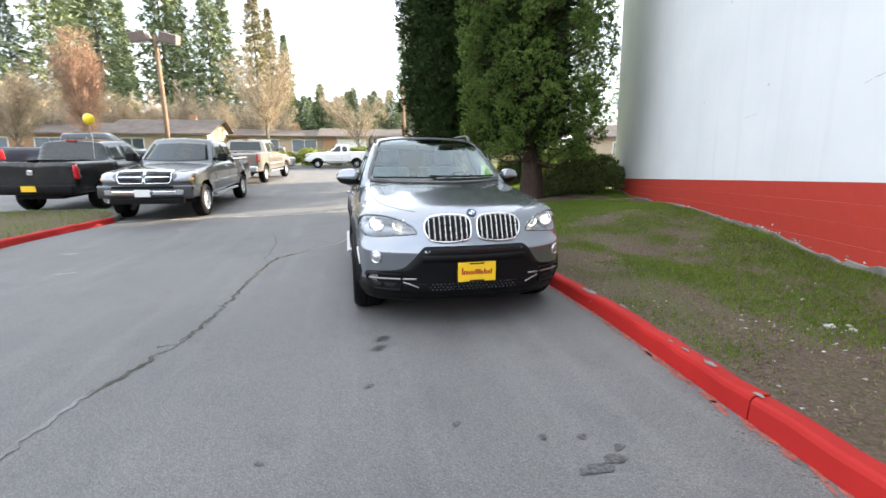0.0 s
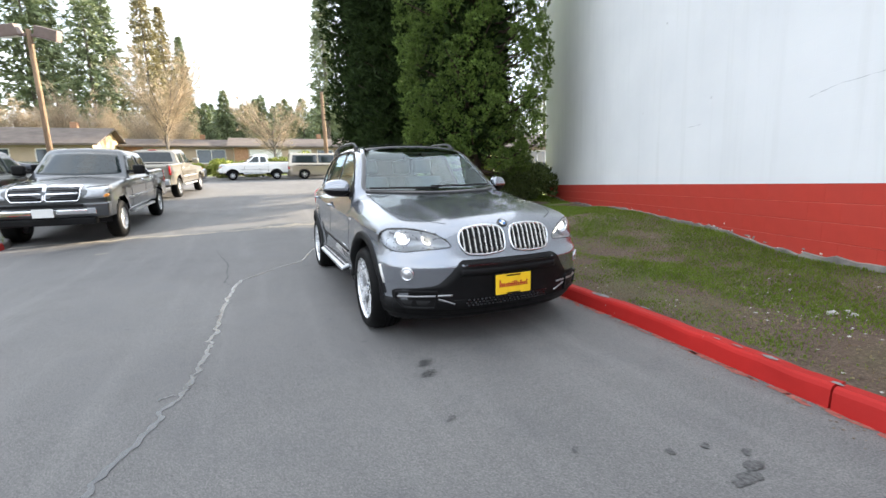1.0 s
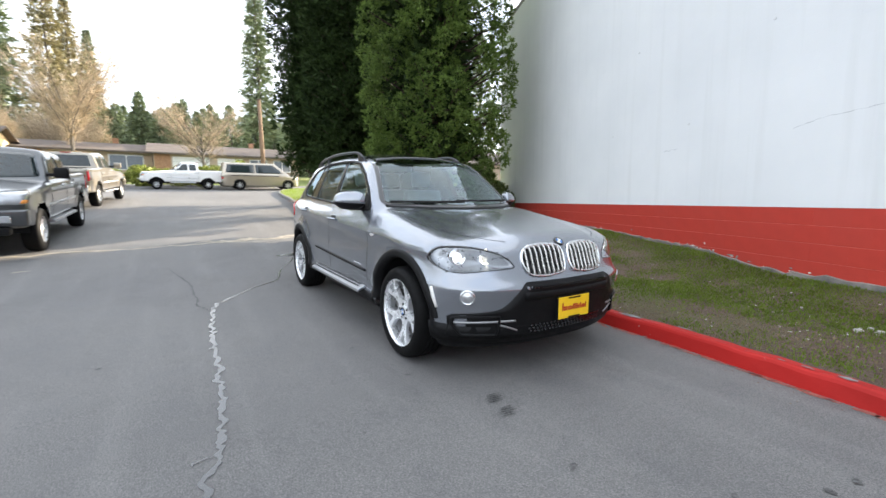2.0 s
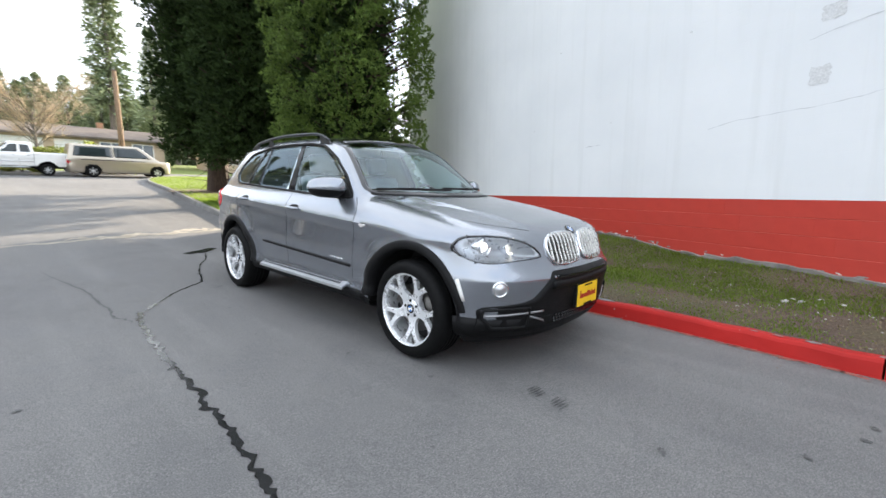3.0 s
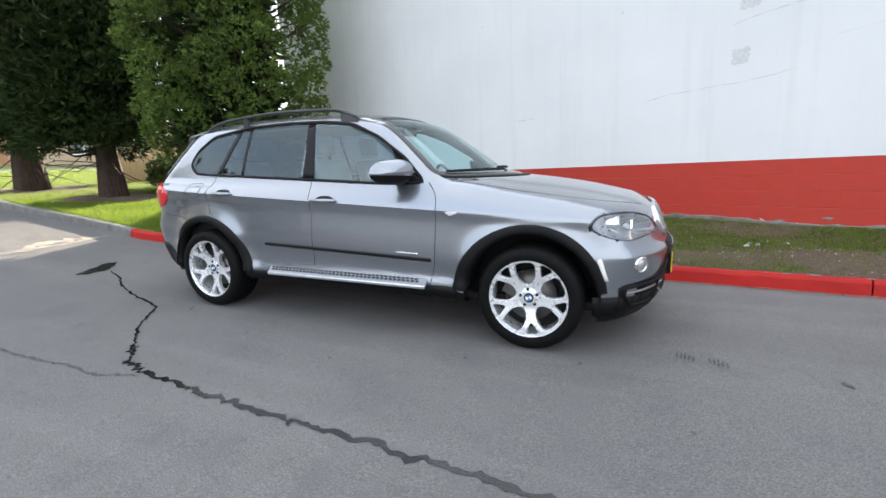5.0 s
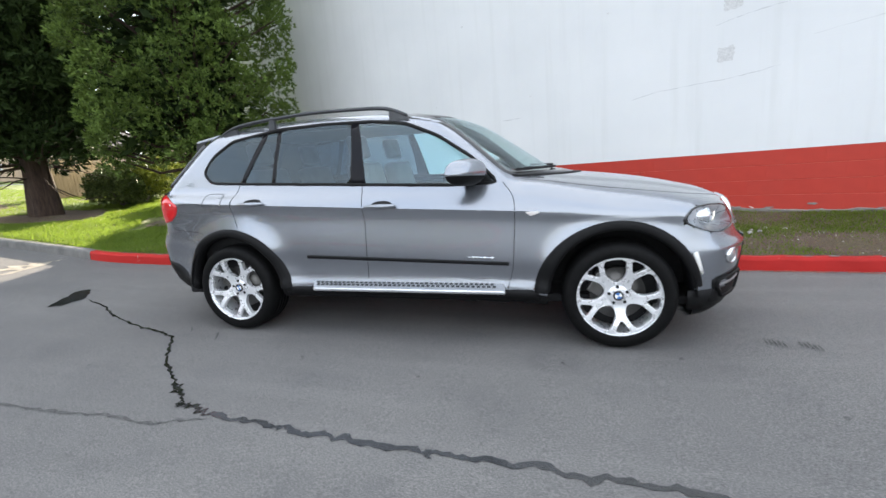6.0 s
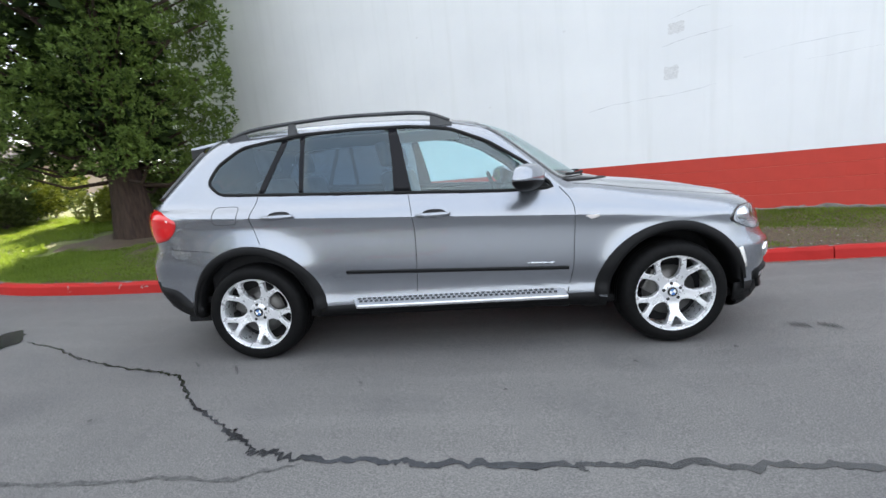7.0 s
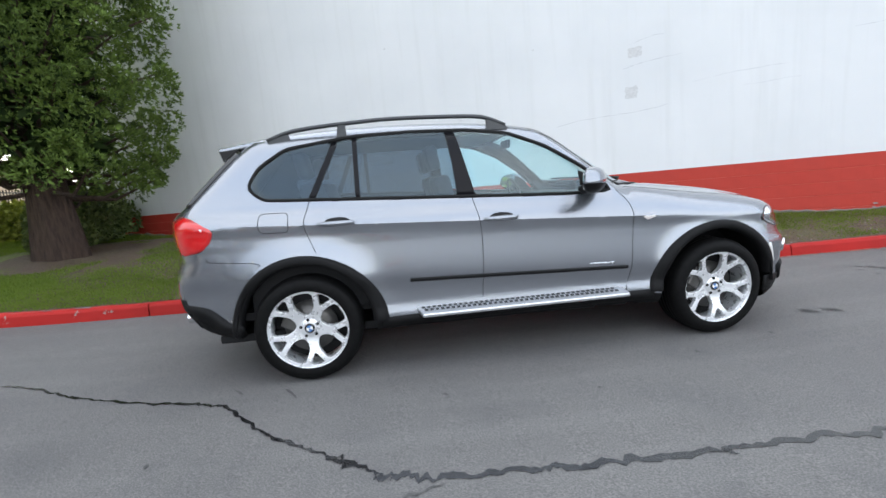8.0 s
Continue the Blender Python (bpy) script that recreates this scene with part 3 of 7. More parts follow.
for k, (x, y) in enumerate(((-0.765, -0.955), (-0.80, -1.13))):
    for j in range(5):
        blot("tyre_mark", x + 0.012 * (j - 2), y + 0.021 * (j - 2), 0.058 - 0.006 * abs(j - 2), 0.0065, M_OIL, "dark dash of a tyre tread print", 160 + 7 * k + j, -0.12, 0.004, 16)
for k, (x, y) in enumerate(((-4.5, 2.1), (-4.3, 5.6), (-5.2, 3.5))):
    blot("paint_scuff", x, y, 0.10, 0.035, M_SEAM, "pale worn scuff on asphalt", 90 + k, 0.3)


# leaf litter and grit in the gutter, red paint spill
def scatter_flakes(name, mat, pts, size, label, seed, flat=0.6):
    rg = random.Random(seed)
    V, F = [], []
    for x, y, z in pts:
        r = size * rg.uniform(0.4, 1.3)
        a = rg.uniform(0, 6.28)
        b = len(V)
        k = rg.choice((4, 5))
        for i in range(k):
            w = a + 6.283 * i / k
            V.append((x + r * math.cos(w) * rg.uniform(0.7, 1.2), y + r * math.sin(w) * rg.uniform(0.5, 1.0), z + 0.003))
        V.append((x, y, z + r * flat))
        for i in range(k):
            F.append((b + i, b + (i + 1) % k, b + k))
    return tagged(raw(name, V, F, mat), label, name.replace("_", " "), kind="stuff")


M_GRIT = simple("brown_grit", (0.15, 0.12, 0.09), 0.95, var=0.5, scale=9)
rg = random.Random(11)
pts = []
for _ in range(900):
    y = rg.uniform(-6, 7)
    d = abs(rg.gauss(0, 0.10)) + 0.01
    x = float(kerb_x(y)) - d
    pts.append((x, y, float(road_z(y))))
scatter_flakes("gutter_grit", M_GRIT, pts, 0.009, "brown grit and leaf litter along a kerb", 12, 0.5)
M_SPILL = simple("red_overspray", (0.30, 0.09, 0.07), 0.9, var=0.4, scale=20)
for k in range(46):
    y = -5.5 + k * 0.13 + rg.uniform(-0.05, 0.05)
    blot("paint_spill", float(kerb_x(y)) - rg.uniform(0.01, 0.05), y, rg.uniform(0.012, 0.04), rg.uniform(0.03, 0.11), M_SPILL, "smear of red paint at the kerb foot", 200 + k, rg.uniform(-0.5, 0.2), 0.003)

# ---- grass ----
def fnoise(x, y, s=1.0, o=0.0):
    return noise.noise(Vector((x * s + o, y * s - o, 0.37)))


def blades(name, spots, mat, label, hmin, hmax, seed):
    """Two-triangle blades, leaning their own way."""
    r = np.random.RandomState(seed)
    P = np.array(spots)
    n = len(P)
    a = r.uniform(0, 2 * math.pi, n)
    h = r.uniform(hmin, hmax, n) * P[:, 3]
    w = r.uniform(0.0025, 0.006, n)
    lean = r.uniform(0.2, 1.0, n) * h
    b = r.uniform(0, 2 * math.pi, n)
    side = np.stack([np.cos(a), np.sin(a), np.zeros(n)], -1) * w[:, None]
    tip = P[:, :3] + np.stack([np.cos(b) * lean, np.sin(b) * lean, h], -1)
    mid = P[:, :3] + np.stack([np.cos(b) * lean * 0.3, np.sin(b) * lean * 0.3, h * 0.6], -1)
    base = P[:, :3] - np.array([0, 0, 0.01])
    V = np.stack([base - side, base + side, mid + side * 0.8, mid - side * 0.8, tip], 1).reshape(-1, 3)
    k = np.arange(n) * 5
    F = [(i, i + 1, i + 2, i + 3) for i in k] + [(i + 3, i + 2, i + 4) for i in k]
    return tagged(raw(name, V, F, mat), label, "grass", kind="stuff")


r = np.random.RandomState(21)
green, dry, peb = [], [], []
while len(green) < 140000:
    y = r.uniform(-6.0, 8.5)
    d = r.uniform(0.14, 5.2)
    x = float(kerb_x(y)) + d
    wd = (np.array([x, y]) - WALL_O) @ WALL_N
    if wd < 0.04 and (np.array([x, y]) - WALL_O) @ WALL_D < WALL_END:
        continue
    g = fnoise(x, y, 0.8, 3.1) + 0.55 * fnoise(x, y, 2.3, 9.7)
    near_wall = max(0, 0.75 - wd)
    near = 1 / (1 + math.exp(3 * (y - 2.2)))
    g += 0.8 * near_wall + 0.16 + near * (0.55 * math.exp(-((d - 1.35) / 0.28) ** 2) - 0.45 * math.exp(-((d - 0.55) / 0.40) ** 2) - 0.55 * math.exp(-((d - 1.95 + 0.12 * y) / 0.30) ** 2)) + (0.5 if y > 3.5 else 0.0)
    g -= 2.6 * max(0.0, 1.0 - math.hypot((x - 4.9) / 1.25, y - 8.0) / (2.0 + 0.5 * fnoise(x, y, 1.1, 4.0)))
    p = 1 / (1 + math.exp(-6 * g))
    if r.rand() < p:
        green.append((x, y, float(lawn_z(x, y)), 0.55 + 0.6 * p))
    elif r.rand() < 0.07:
        dry.append((x, y, float(lawn_z(x, y)), 0.8))
    elif r.rand() < 0.006:
        peb.append((x, y, float(lawn_z(x, y))))
blades("grass", green, M_GRASS, "short green grass in ragged patches", 0.013, 0.032, 1)
blades("dry_grass", dry, M_DRY, "dry straw-coloured grass on bare soil", 0.01, 0.03, 2)
for _ in range(90):
    a = r.uniform(0, 2 * math.pi)
    q = r.rand() ** 0.5
    x, y = 2.15 + 0.55 * q * math.cos(a) * 0.8 + 0.35 * q * math.sin(a), -2.0 + 1.0 * q * math.sin(a)
    if x - float(kerb_x(y)) > 0.2:
        peb.append((x, y, float(lawn_z(x, y))))
scatter_flakes("pebbles", M_PEBBLE, peb, 0.012, "pale pebbles and crumbs of mortar on soil", 31, 0.7)
far_g = []
while len(far_g) < 70000:
    y, d = (r.uniform(7.0, 13.5) if len(far_g) < 48000 else r.uniform(13.5, 27)), r.uniform(0.15, 7)
    x = float(kerb_x(y)) + d
    if (np.array([x, y]) - WALL_O) @ WALL_N < 0.1 and (np.array([x, y]) - WALL_O) @ WALL_D < WALL_END:
        continue
    if min(math.hypot((x - 4.9) / 1.6, y - 8.2), math.hypot(x - 3.75, y - 12.3), math.hypot(x - 3.85, y - 16.4)) < 1.25 + 0.4 * fnoise(x, y, 1.3):
        continue
    far_g.append((x, y, float(lawn_z(x, y)), 1.3))
blades("far_grass", far_g, M_GRASS, "mown green grass verge under the trees", 0.03, 0.06, 5)
isl = []
while len(isl) < 9000:
    x, y = r.uniform(-14, -6), r.uniform(2, 8.3)
    if inside(ISLAND * 0.98 + c * 0.02, x, y):
        isl.append((x, y, float(road_z(y)) + 0.13, 1.2))
blades("island_grass", isl, M_GRASS, "green grass on the parking island", 0.03, 0.06, 6)
# the stones that lie loose on the lawn
for k, (x, y, s) in enumerate(((2.24, -1.90, 0.045), (2.28, -2.02, 0.035), (2.35, -1.95, 0.03), (1.87, -1.57, 0.018), (2.67, -1.39, 0.022), (2.46, -2.15, 0.03), (2.34, -2.31, 0.028))):
    bm = bmesh.new()
    bmesh.ops.create_icosphere(bm, subdivisions=2, radius=1.0)
    for v in bm.verts:
        f = 1 + 0.35 * noise.noise(v.co * 1.7 + Vector((k * 3.1, 0, 0)))
        v.co = Vector((v.co.x * s * f, v.co.y * s * 0.7 * f, v.co.z * s * 0.42 * f))
    o = part("stone", bm, M_PEBBLE, None, "", False)
    o.matrix_world = pose(x, y, float(lawn_z(x, y)) + s * 0.15, 0, 0, k * 41)
    tagged(o, "pale loose stone lying on patchy lawn", "stone")

# ---- old bolts, flaked patch and cracks in the wall's paint ----
def wall_flake(name, s, z, w, h, label, seed, mat):
    rg = random.Random(seed)
    V = [on_wall(s, 0.004, z)]
    n = 22
    for i in range(n):
        a = 2 * math.pi * i / n
        e = max(abs(math.cos(a)), abs(math.sin(a)))
        V.append(on_wall(s + w / 2 * math.cos(a) / e * rg.uniform(0.85, 1.1), 0.004, z + h / 2 * math.sin(a) / e * rg.uniform(0.85, 1.1)))
    tagged(raw(name, V, [(0, i, i % n + 1) for i in range(1, n + 1)], mat), label, "paint flake", kind="structure")


M_FLAKE = simple("weathered_white_paint", (0.62, 0.625, 0.63), 0.9, var=0.14, scale=45, bump=0.7, bscale=60)
M_SCRATCH = simple("wall_crack", (0.54, 0.55, 0.57), 0.9, var=0.3)
wall_flake("wall_patch", 0.02, 2.455, 0.20, 0.20, "square weathered patch in white wall paint", 1, M_FLAKE)
wall_flake("wall_patch", -0.05, 3.09, 0.22, 0.16, "small ragged weathered patch in white paint", 2, M_FLAKE)


def wall_crack(pts, w, seed):
    L = smooth_line(pts, 8)
    rg = random.Random(seed)
    V, F = [], []
    for i, (s, z) in enumerate(L):
        h = 0.75 * w * rg.uniform(0.2, 1.0) * (0.3 if i in (0, len(L) - 1) else 1)
        j = rg.uniform(-0.006, 0.006)
        V += [on_wall(s, 0.003, z + j - h / 2), on_wall(s, 0.003, z + j + h / 2)]
        if i:
            F.append((2 * i - 2, 2 * i - 1, 2 * i + 1, 2 * i))
    tagged(raw("wall_crack", V, F, M_SCRATCH), "thin crack running along a painted block joint", "wall crack", kind="structure")


for k, (p, w) in enumerate((([(1.25, 2.03), (0.9, 2.10), (0.35, 2.12), (-0.1, 2.14), (-0.6, 2.20)], 0.012), ([(0.15, 2.85), (-0.25, 2.92), (-0.75, 2.96)], 0.014), ([(-0.9, 2.50), (-1.5, 2.56), (-2.2, 2.58)], 0.012),
                            ([(-1.6, 2.33), (-2.4, 2.37)], 0.010), ([(0.05, 3.22), (-0.3, 3.30), (-0.5, 3.31)], 0.012), ([(3.6, 2.02), (3.2, 2.03)], 0.014), ([(-3.0, 2.95), (-4.2, 3.0)], 0.012))):
    wall_crack(p, w, k + 5)
for k, (s, z) in enumerate(((5.2, 2.5), (3.0, 2.38), (1.6, 3.4), (4.4, 3.9), (2.2, 4.6))):
    bm = boxed(-0.02, 0.02, -0.008, 0.004, -0.012, 0.012, None, 0.004)
    o = part("wall_stub", bm, M_FLAKE)
    o.matrix_world = WALL_M @ Matrix.Translation((s, 0, z))
    tagged(o, "painted-over bolt stub on a white wall", "bolt")

# pale scabs where the red paint has come off near the ground
def wall_scabs(name, spots, mat, label, seed):
    rg = random.Random(seed)
    V, F = [], []
    for s, up, w, h in spots:
        x, y, _ = on_wall(s, 0, 0)
        z = float(lawn_z(x, y)) + up
        n, b = 9, len(V)
        for i in range(n):
            a = 2 * math.pi * i / n
            q = rg.uniform(0.55, 1.25)
            V.append(on_wall(s + w / 2 * math.cos(a) * q, 0.0065 + rg.uniform(0, 0.004), z + h / 2 * math.sin(a) * q))
        V.append(on_wall(s, 0.011, z))
        F += [(b + i, b + (i + 1) % n, b + n) for i in range(n)]
    tagged(raw(name, V, F, mat), label, "paint chips", kind="stuff")


rg = random.Random(58)
M_SCABW = simple("bared_white_paint", (0.62, 0.60, 0.56), 0.9, var=0.25, scale=30, bump=0.5)
M_SCABG = simple("bared_grey_block", (0.24, 0.23, 0.22), 0.95, var=0.3, scale=22, bump=0.6)
bare = [c for c in (-0.6, 0.9, 1.35, 2.3, 2.7, 3.4, 5.6, 6.1, 8.2, 8.7) for _ in range(6)]
wall_scabs("wall_scabs", [(c + rg.gauss(0, 0.22), abs(rg.gauss(0.025, 0.03)), rg.uniform(0.015, 0.07), rg.uniform(0.008, 0.028)) for c in bare], M_SCABW, "pale flakes of old paint low on a red wall", 3)
wall_scabs("wall_scabs", [(rg.uniform(-3.5, 9.5), abs(rg.gauss(0.03, 0.04)), rg.uniform(0.03, 0.12), rg.uniform(0.012, 0.035)) for _ in range(60)], M_SCABG, "bare grey block showing through red paint", 4)

# grey chips where the paint has broken off the kerb's edge
M_CHIP = simple("bare_concrete_chip", (0.22, 0.22, 0.215), 0.95, var=0.3, scale=14, bump=0.6)
rg = random.Random(77)
for k, (y, o, a, b) in enumerate(((-2.15, 0.058, 0.024, 0.050), (-1.95, 0.046, 0.012, 0.040), (-1.80, 0.040, 0.009, 0.030), (-0.54, 0.062, 0.034, 0.11), (-1.05, 0.118, 0.012, 0.06), (-2.51, 0.045, 0.016, 0.030), (5.62, 0.055, 0.022, 0.08), (5.95, 0.045, 0.014, 0.05))):
    n = 13
    ring = []
    for i in range(n):
        w = 2 * math.pi * i / n
        q = rg.uniform(0.72, 1.2)
        ring.append((o + a * q * math.cos(w), y + b * q * math.sin(w)))
    V = []
    for d, yy in ring + [(o, y)]:
        x0 = float(kerb_x(yy))
        V.append((x0 + max(d, 0.028), yy, float(road_z(yy)) + 0.1365))
    tagged(raw("kerb_chip", V, [(i, (i + 1) % n, n) for i in range(n)], M_CHIP), "grey patch of bare concrete on a painted kerb", "chip", kind="structure")
# brown litter on the bare soil
pts = []
r = np.random.RandomState(91)
while len(pts) < 2600:
    y = r.uniform(-6, 9)
    d = 0.16 + abs(r.normal(0, 0.7))
    x = float(kerb_x(y)) + d
    if (np.array([x, y]) - WALL_O) @ WALL_N > 0.05:
        pts.append((x, y, float(lawn_z(x, y)) + 0.004))
scatter_flakes("leaf_litter", simple("brown_litter", (0.11, 0.075, 0.05), 0.9, var=0.6, scale=9), pts, 0.016, "brown leaf and twig litter on bare soil", 93, 0.35)

# ---- the grey sport utility car ----
# its own frame: front axle at y = 0, rear axle at 2.933, front towards -y, wheels stand on z = 0
TILT = math.atan(0.0255)
REAR_AXLE, WHEEL_R, HUB_Z = 2.933, 0.357, 0.360


def smax(a, b, k):
    h = np.clip(k - np.abs(a - b), 0, None) / k
    return np.maximum(a, b) + h * h * k * 0.25


def smin(a, b, k):
    return -smax(-a, -b, k)


def sstep(a, b, x):
    u = np.clip((x - a) / (b - a), 0, 1)
    return u * u * (3 - 2 * u)


def curve(xs, ys):
    """A smooth curve through a few knots (piecewise cubic, no overshoot)."""
    xs, ys = np.array(xs, float), np.array(ys, float)
    d = np.diff(ys) / np.diff(xs)
    m = np.concatenate([[d[0]], np.where(d[1:] * d[:-1] > 0, 2 * d[1:] * d[:-1] / (d[1:] + d[:-1] + 1e-12), 0), [d[-1]]])

    def f(x):
        x = np.asarray(x, float)
        i = np.clip(np.searchsorted(xs, x) - 1, 0, len(xs) - 2)
        h = xs[i + 1] - xs[i]
        t = np.clip((x - xs[i]) / h, -0.5, 1.5)
        return ((1 + 2 * t) * (1 - t) ** 2 * ys[i] + t * (1 - t) ** 2 * h * m[i] + t * t * (3 - 2 * t) * ys[i + 1] + t * t * (t - 1) * h * m[i + 1])
    return f


nose_y = curve([0.15, 0.24, 0.36, 0.50, 0.60, 0.655, 0.672, 0.700, 0.80, 0.90, 1.00, 1.15], [-0.66, -0.78, -0.845, -0.866, -0.881, -0.888, -0.872, -0.848, -0.806, -0.768, -0.67, -0.45])
tail_y = curve([0.25, 0.40, 0.55, 0.70, 0.78, 0.86, 1.05, 1.17, 1.30], [3.64, 3.79, 3.875, 3.89, 3.87, 3.835, 3.85, 3.82, 3.70])
hood_z = curve([-0.95, -0.75, -0.50, -0.20, 0.20, 0.60, 0.90, 1.5], [0.845, 0.945, 1.012, 1.072, 1.125, 1.160, 1.165, 1.165])
roof_z = curve([0.9, 1.25, 1.50, 1.80, 2.20, 2.60, 3.00, 3.35, 3.60], [1.54, 1.645, 1.688, 1.712, 1.722, 1.716, 1.694, 1.652, 1.61])
sill_z = curve([-0.95, -0.5, 0.3, 2.4, 3.3, 3.95], [0.205, 0.20, 0.27, 0.29, 0.31, 0.42])


def side_x(y, z):
    """Half width of the lower body."""
    zc = 0.900 + 0.050 * y
    d = z - zc
    up = 0.936 - 0.50 * d - 0.9 * d * d
    low = 0.936 - 0.013 * sstep(-0.02, 0.07, -d) + 0.011 * sstep(0.06, 0.34, -d) - 0.020 * sstep(0.33, 0.47, -d) + 0.016 * sstep(0.455, 0.405, z) - 1.1 * np.clip(0.40 - z, 0, 1) ** 2
    x = np.where(d > 0, up, low)
    for yw in (0.0, REAR_AXLE):
        r = np.hypot(y - yw, z - HUB_Z)
        x = x + (0.028 if yw else 0.022) * np.exp(-((r - 0.45) / (0.11 if yw else 0.085)) ** 2) * sstep(0.1, 0.5, z)
    return x - 0.05 * np.clip(0.25 - y, 0, 1.2) ** 1.5 - 0.095 * np.clip(y - 2.75, 0, 2) ** 1.5


def lower_body(x, y, z):
    ax = np.abs(x)
    side = ax - side_x(y, z)
    q = np.clip(ax / 0.955, 0, 0.9999)
    front = nose_y(z) + 0.70 * (1 - (1 - q ** 2.5) ** 0.4) - y
    rear = y - (tail_y(z) - 0.62 * (1 - (1 - q ** 3.2) ** 0.3125))
    crown = (0.055 - 0.03 * sstep(0.0, 0.7, y)) * (ax / 0.75) ** 2 + 0.06 * np.clip(ax - 0.55, 0, 1) ** 1.5
    ridge = 0.012 * sstep(0.62, 0.50, ax + 0.16 * (0.5 - y) * 0.6)
    top = (z - (hood_z(y) - crown + ridge)) * 0.95
    f = smax(side, top, 0.10)
    f = smax(f, front * 0.9, 0.07)
    f = smax(f, rear, 0.08)
    return smax(f, sill_z(y) - z, 0.06)


def cabin(x, y, z):
    ax = np.abs(x)
    side = (ax - (0.838 - 0.345 * (z - 1.13) - 0.16 * np.clip(z - 1.13, 0, 1) ** 2 - 0.060 * np.clip(y - 2.5, 0, 2) ** 1.5)) * 0.94
    top = z - (roof_z(y) - 0.075 * (ax / 0.7) ** 2.2)
    screen = ((0.36 + 1.36 * (z - 1.13) + 0.20 * (z - 1.13) ** 2 + 0.30 * (ax / 0.75) ** 2.2) - y) * 0.58
    rear = (y - (3.925 - 1.16 * np.clip(z - 1.12, 0, 1) - 0.25 * (ax / 0.8) ** 2.8)) * 0.62
    f = smax(side, top, 0.09)
    f = smax(f, screen, 0.035)
    f = smax(f, rear, 0.05)
    return smax(f, 0.95 - z, 0.02)


def suv_f(x, y, z):
    return smin(lower_body(x, y, z), cabin(x, y, z), 0.035)


SHAPE = [suv_f]


def find(o, d, far, fn=None, n=60):
    """First point inside along rays o + k d from k = 0 outside towards far, by marching then halving."""
    fn = fn or SHAPE[0]
    o, d = np.asarray(o, float), np.asarray(d, float)
    K = np.linspace(0, far, n)
    lo = np.zeros(len(o))
    hi = np.full(len(o), far, float)
    done = np.zeros(len(o), bool)
    for a, b in zip(K[:-1], K[1:]):
        p = o + d * b
        hit = (~done) & (fn(p[:, 0], p[:, 1], p[:, 2]) < 0)
        lo[hit], hi[hit] = a, b
        done |= hit
    for _ in range(26):
        m = (lo + hi) / 2
        p = o + d * m[:, None]
        ins = fn(p[:, 0], p[:, 1], p[:, 2]) < 0
        hi, lo = np.where(ins, m, hi), np.where(ins, lo, m)
    return o + d * lo[:, None]


def normal_at(P, fn=None, e=0.004):
    fn = fn or SHAPE[0]
    P = np.asarray(P, float)
    g = []
    for k in range(3):
        q = np.zeros(3)
        q[k] = e
        A, B = P + q, P - q
        g.append(fn(A[:, 0], A[:, 1], A[:, 2]) - fn(B[:, 0], B[:, 1], B[:, 2]))
    g = np.stack(g, -1)
    return g / (np.linalg.norm(g, axis=1, keepdims=True) + 1e-12)


def onto(uv, face, side=-1):
    """Points of a drawing laid on the body: face 'side' (y, z), 'front' (x, z), 'rear' (x, z), 'top' (x, y)."""
    uv = np.asarray(uv, float)
    n = len(uv)
    if face == "side":
        return find(np.stack([np.full(n, side * 1.3), uv[:, 0], uv[:, 1]], -1), np.tile((-side, 0, 0), (n, 1)), 1.1)
    if face == "front":
        return find(np.stack([uv[:, 0], np.full(n, -1.3), uv[:, 1]], -1), np.tile((0, 1, 0), (n, 1)), 3.2, n=160)
    if face == "rear":
        return find(np.stack([uv[:, 0], np.full(n, 4.4), uv[:, 1]], -1), np.tile((0, -1, 0), (n, 1)), 2.0, n=100)
    return find(np.stack([uv[:, 0], uv[:, 1], np.full(n, 2.2)], -1), np.tile((0, 0, -1), (n, 1)), 1.9, n=100)


def outward(V, F, N):
    """Faces turned so that they look away from the body; N: the outward way at each vertex of the first rows."""
    V = np.asarray(V)
    f = F[len(F) // 3]
    if max(f) >= len(N):
        f = F[0]
    a, b, c = V[f[0]], V[f[1]], V[f[2]]
    if np.dot(np.cross(b - a, c - a), N[f[0]]) < 0:
        F = [tuple(reversed(q)) for q in F]
    return V, F


def patch(outline, face, lift=0.002, thick=0.006, side=-1, rings=6, hole=None, bulge=0.0):
    """A panel of that outline laid on the body, with a turned-in rim; hole: 0..1, leaves the middle open."""
    P = np.asarray(outline, float)
    c = P.mean(0)
    n = len(P)
    lev = np.linspace(1.0, hole if hole else 0.0, rings + 1)
    UV = np.concatenate([c + (P - c) * k for k in (lev if hole else lev[:-1])] + ([] if hole else [c[None]]))
    Q = onto(UV, face, side)
    N = normal_at(Q)
    dome = np.concatenate([np.full(n, 1 - k * k) for k in (lev if hole else lev[:-1])] + ([] if hole else [np.ones(1)]))
    Q = Q + N * (lift + bulge * dome)[:, None]
    rim = Q[:n] - N[:n] * (thick + lift)
    V = np.concatenate([Q, rim])
    F = []
    base = len(Q)
    R = len(lev) if hole else rings
    for r in range(R - 1):
        for i in range(n):
            j = (i + 1) % n
            F.append((r * n + i, r * n + j, (r + 1) * n + j, (r + 1) * n + i))
    if not hole:
        for i in range(n):
            F.append(((R - 1) * n + i, (R - 1) * n + (i + 1) % n, base - 1))
    else:
        inner = len(V)
        V = np.concatenate([V, Q[-n:] - N[-n:] * (thick + lift)])
        for i in range(n):
            j = (i + 1) % n
            F.append(((R - 1) * n + i, (R - 1) * n + j, inner + j, inner + i))
    for i in range(n):
        F.append((base + i, base + (i + 1) % n, (i + 1) % n, i))
    return outward(V, F, N)


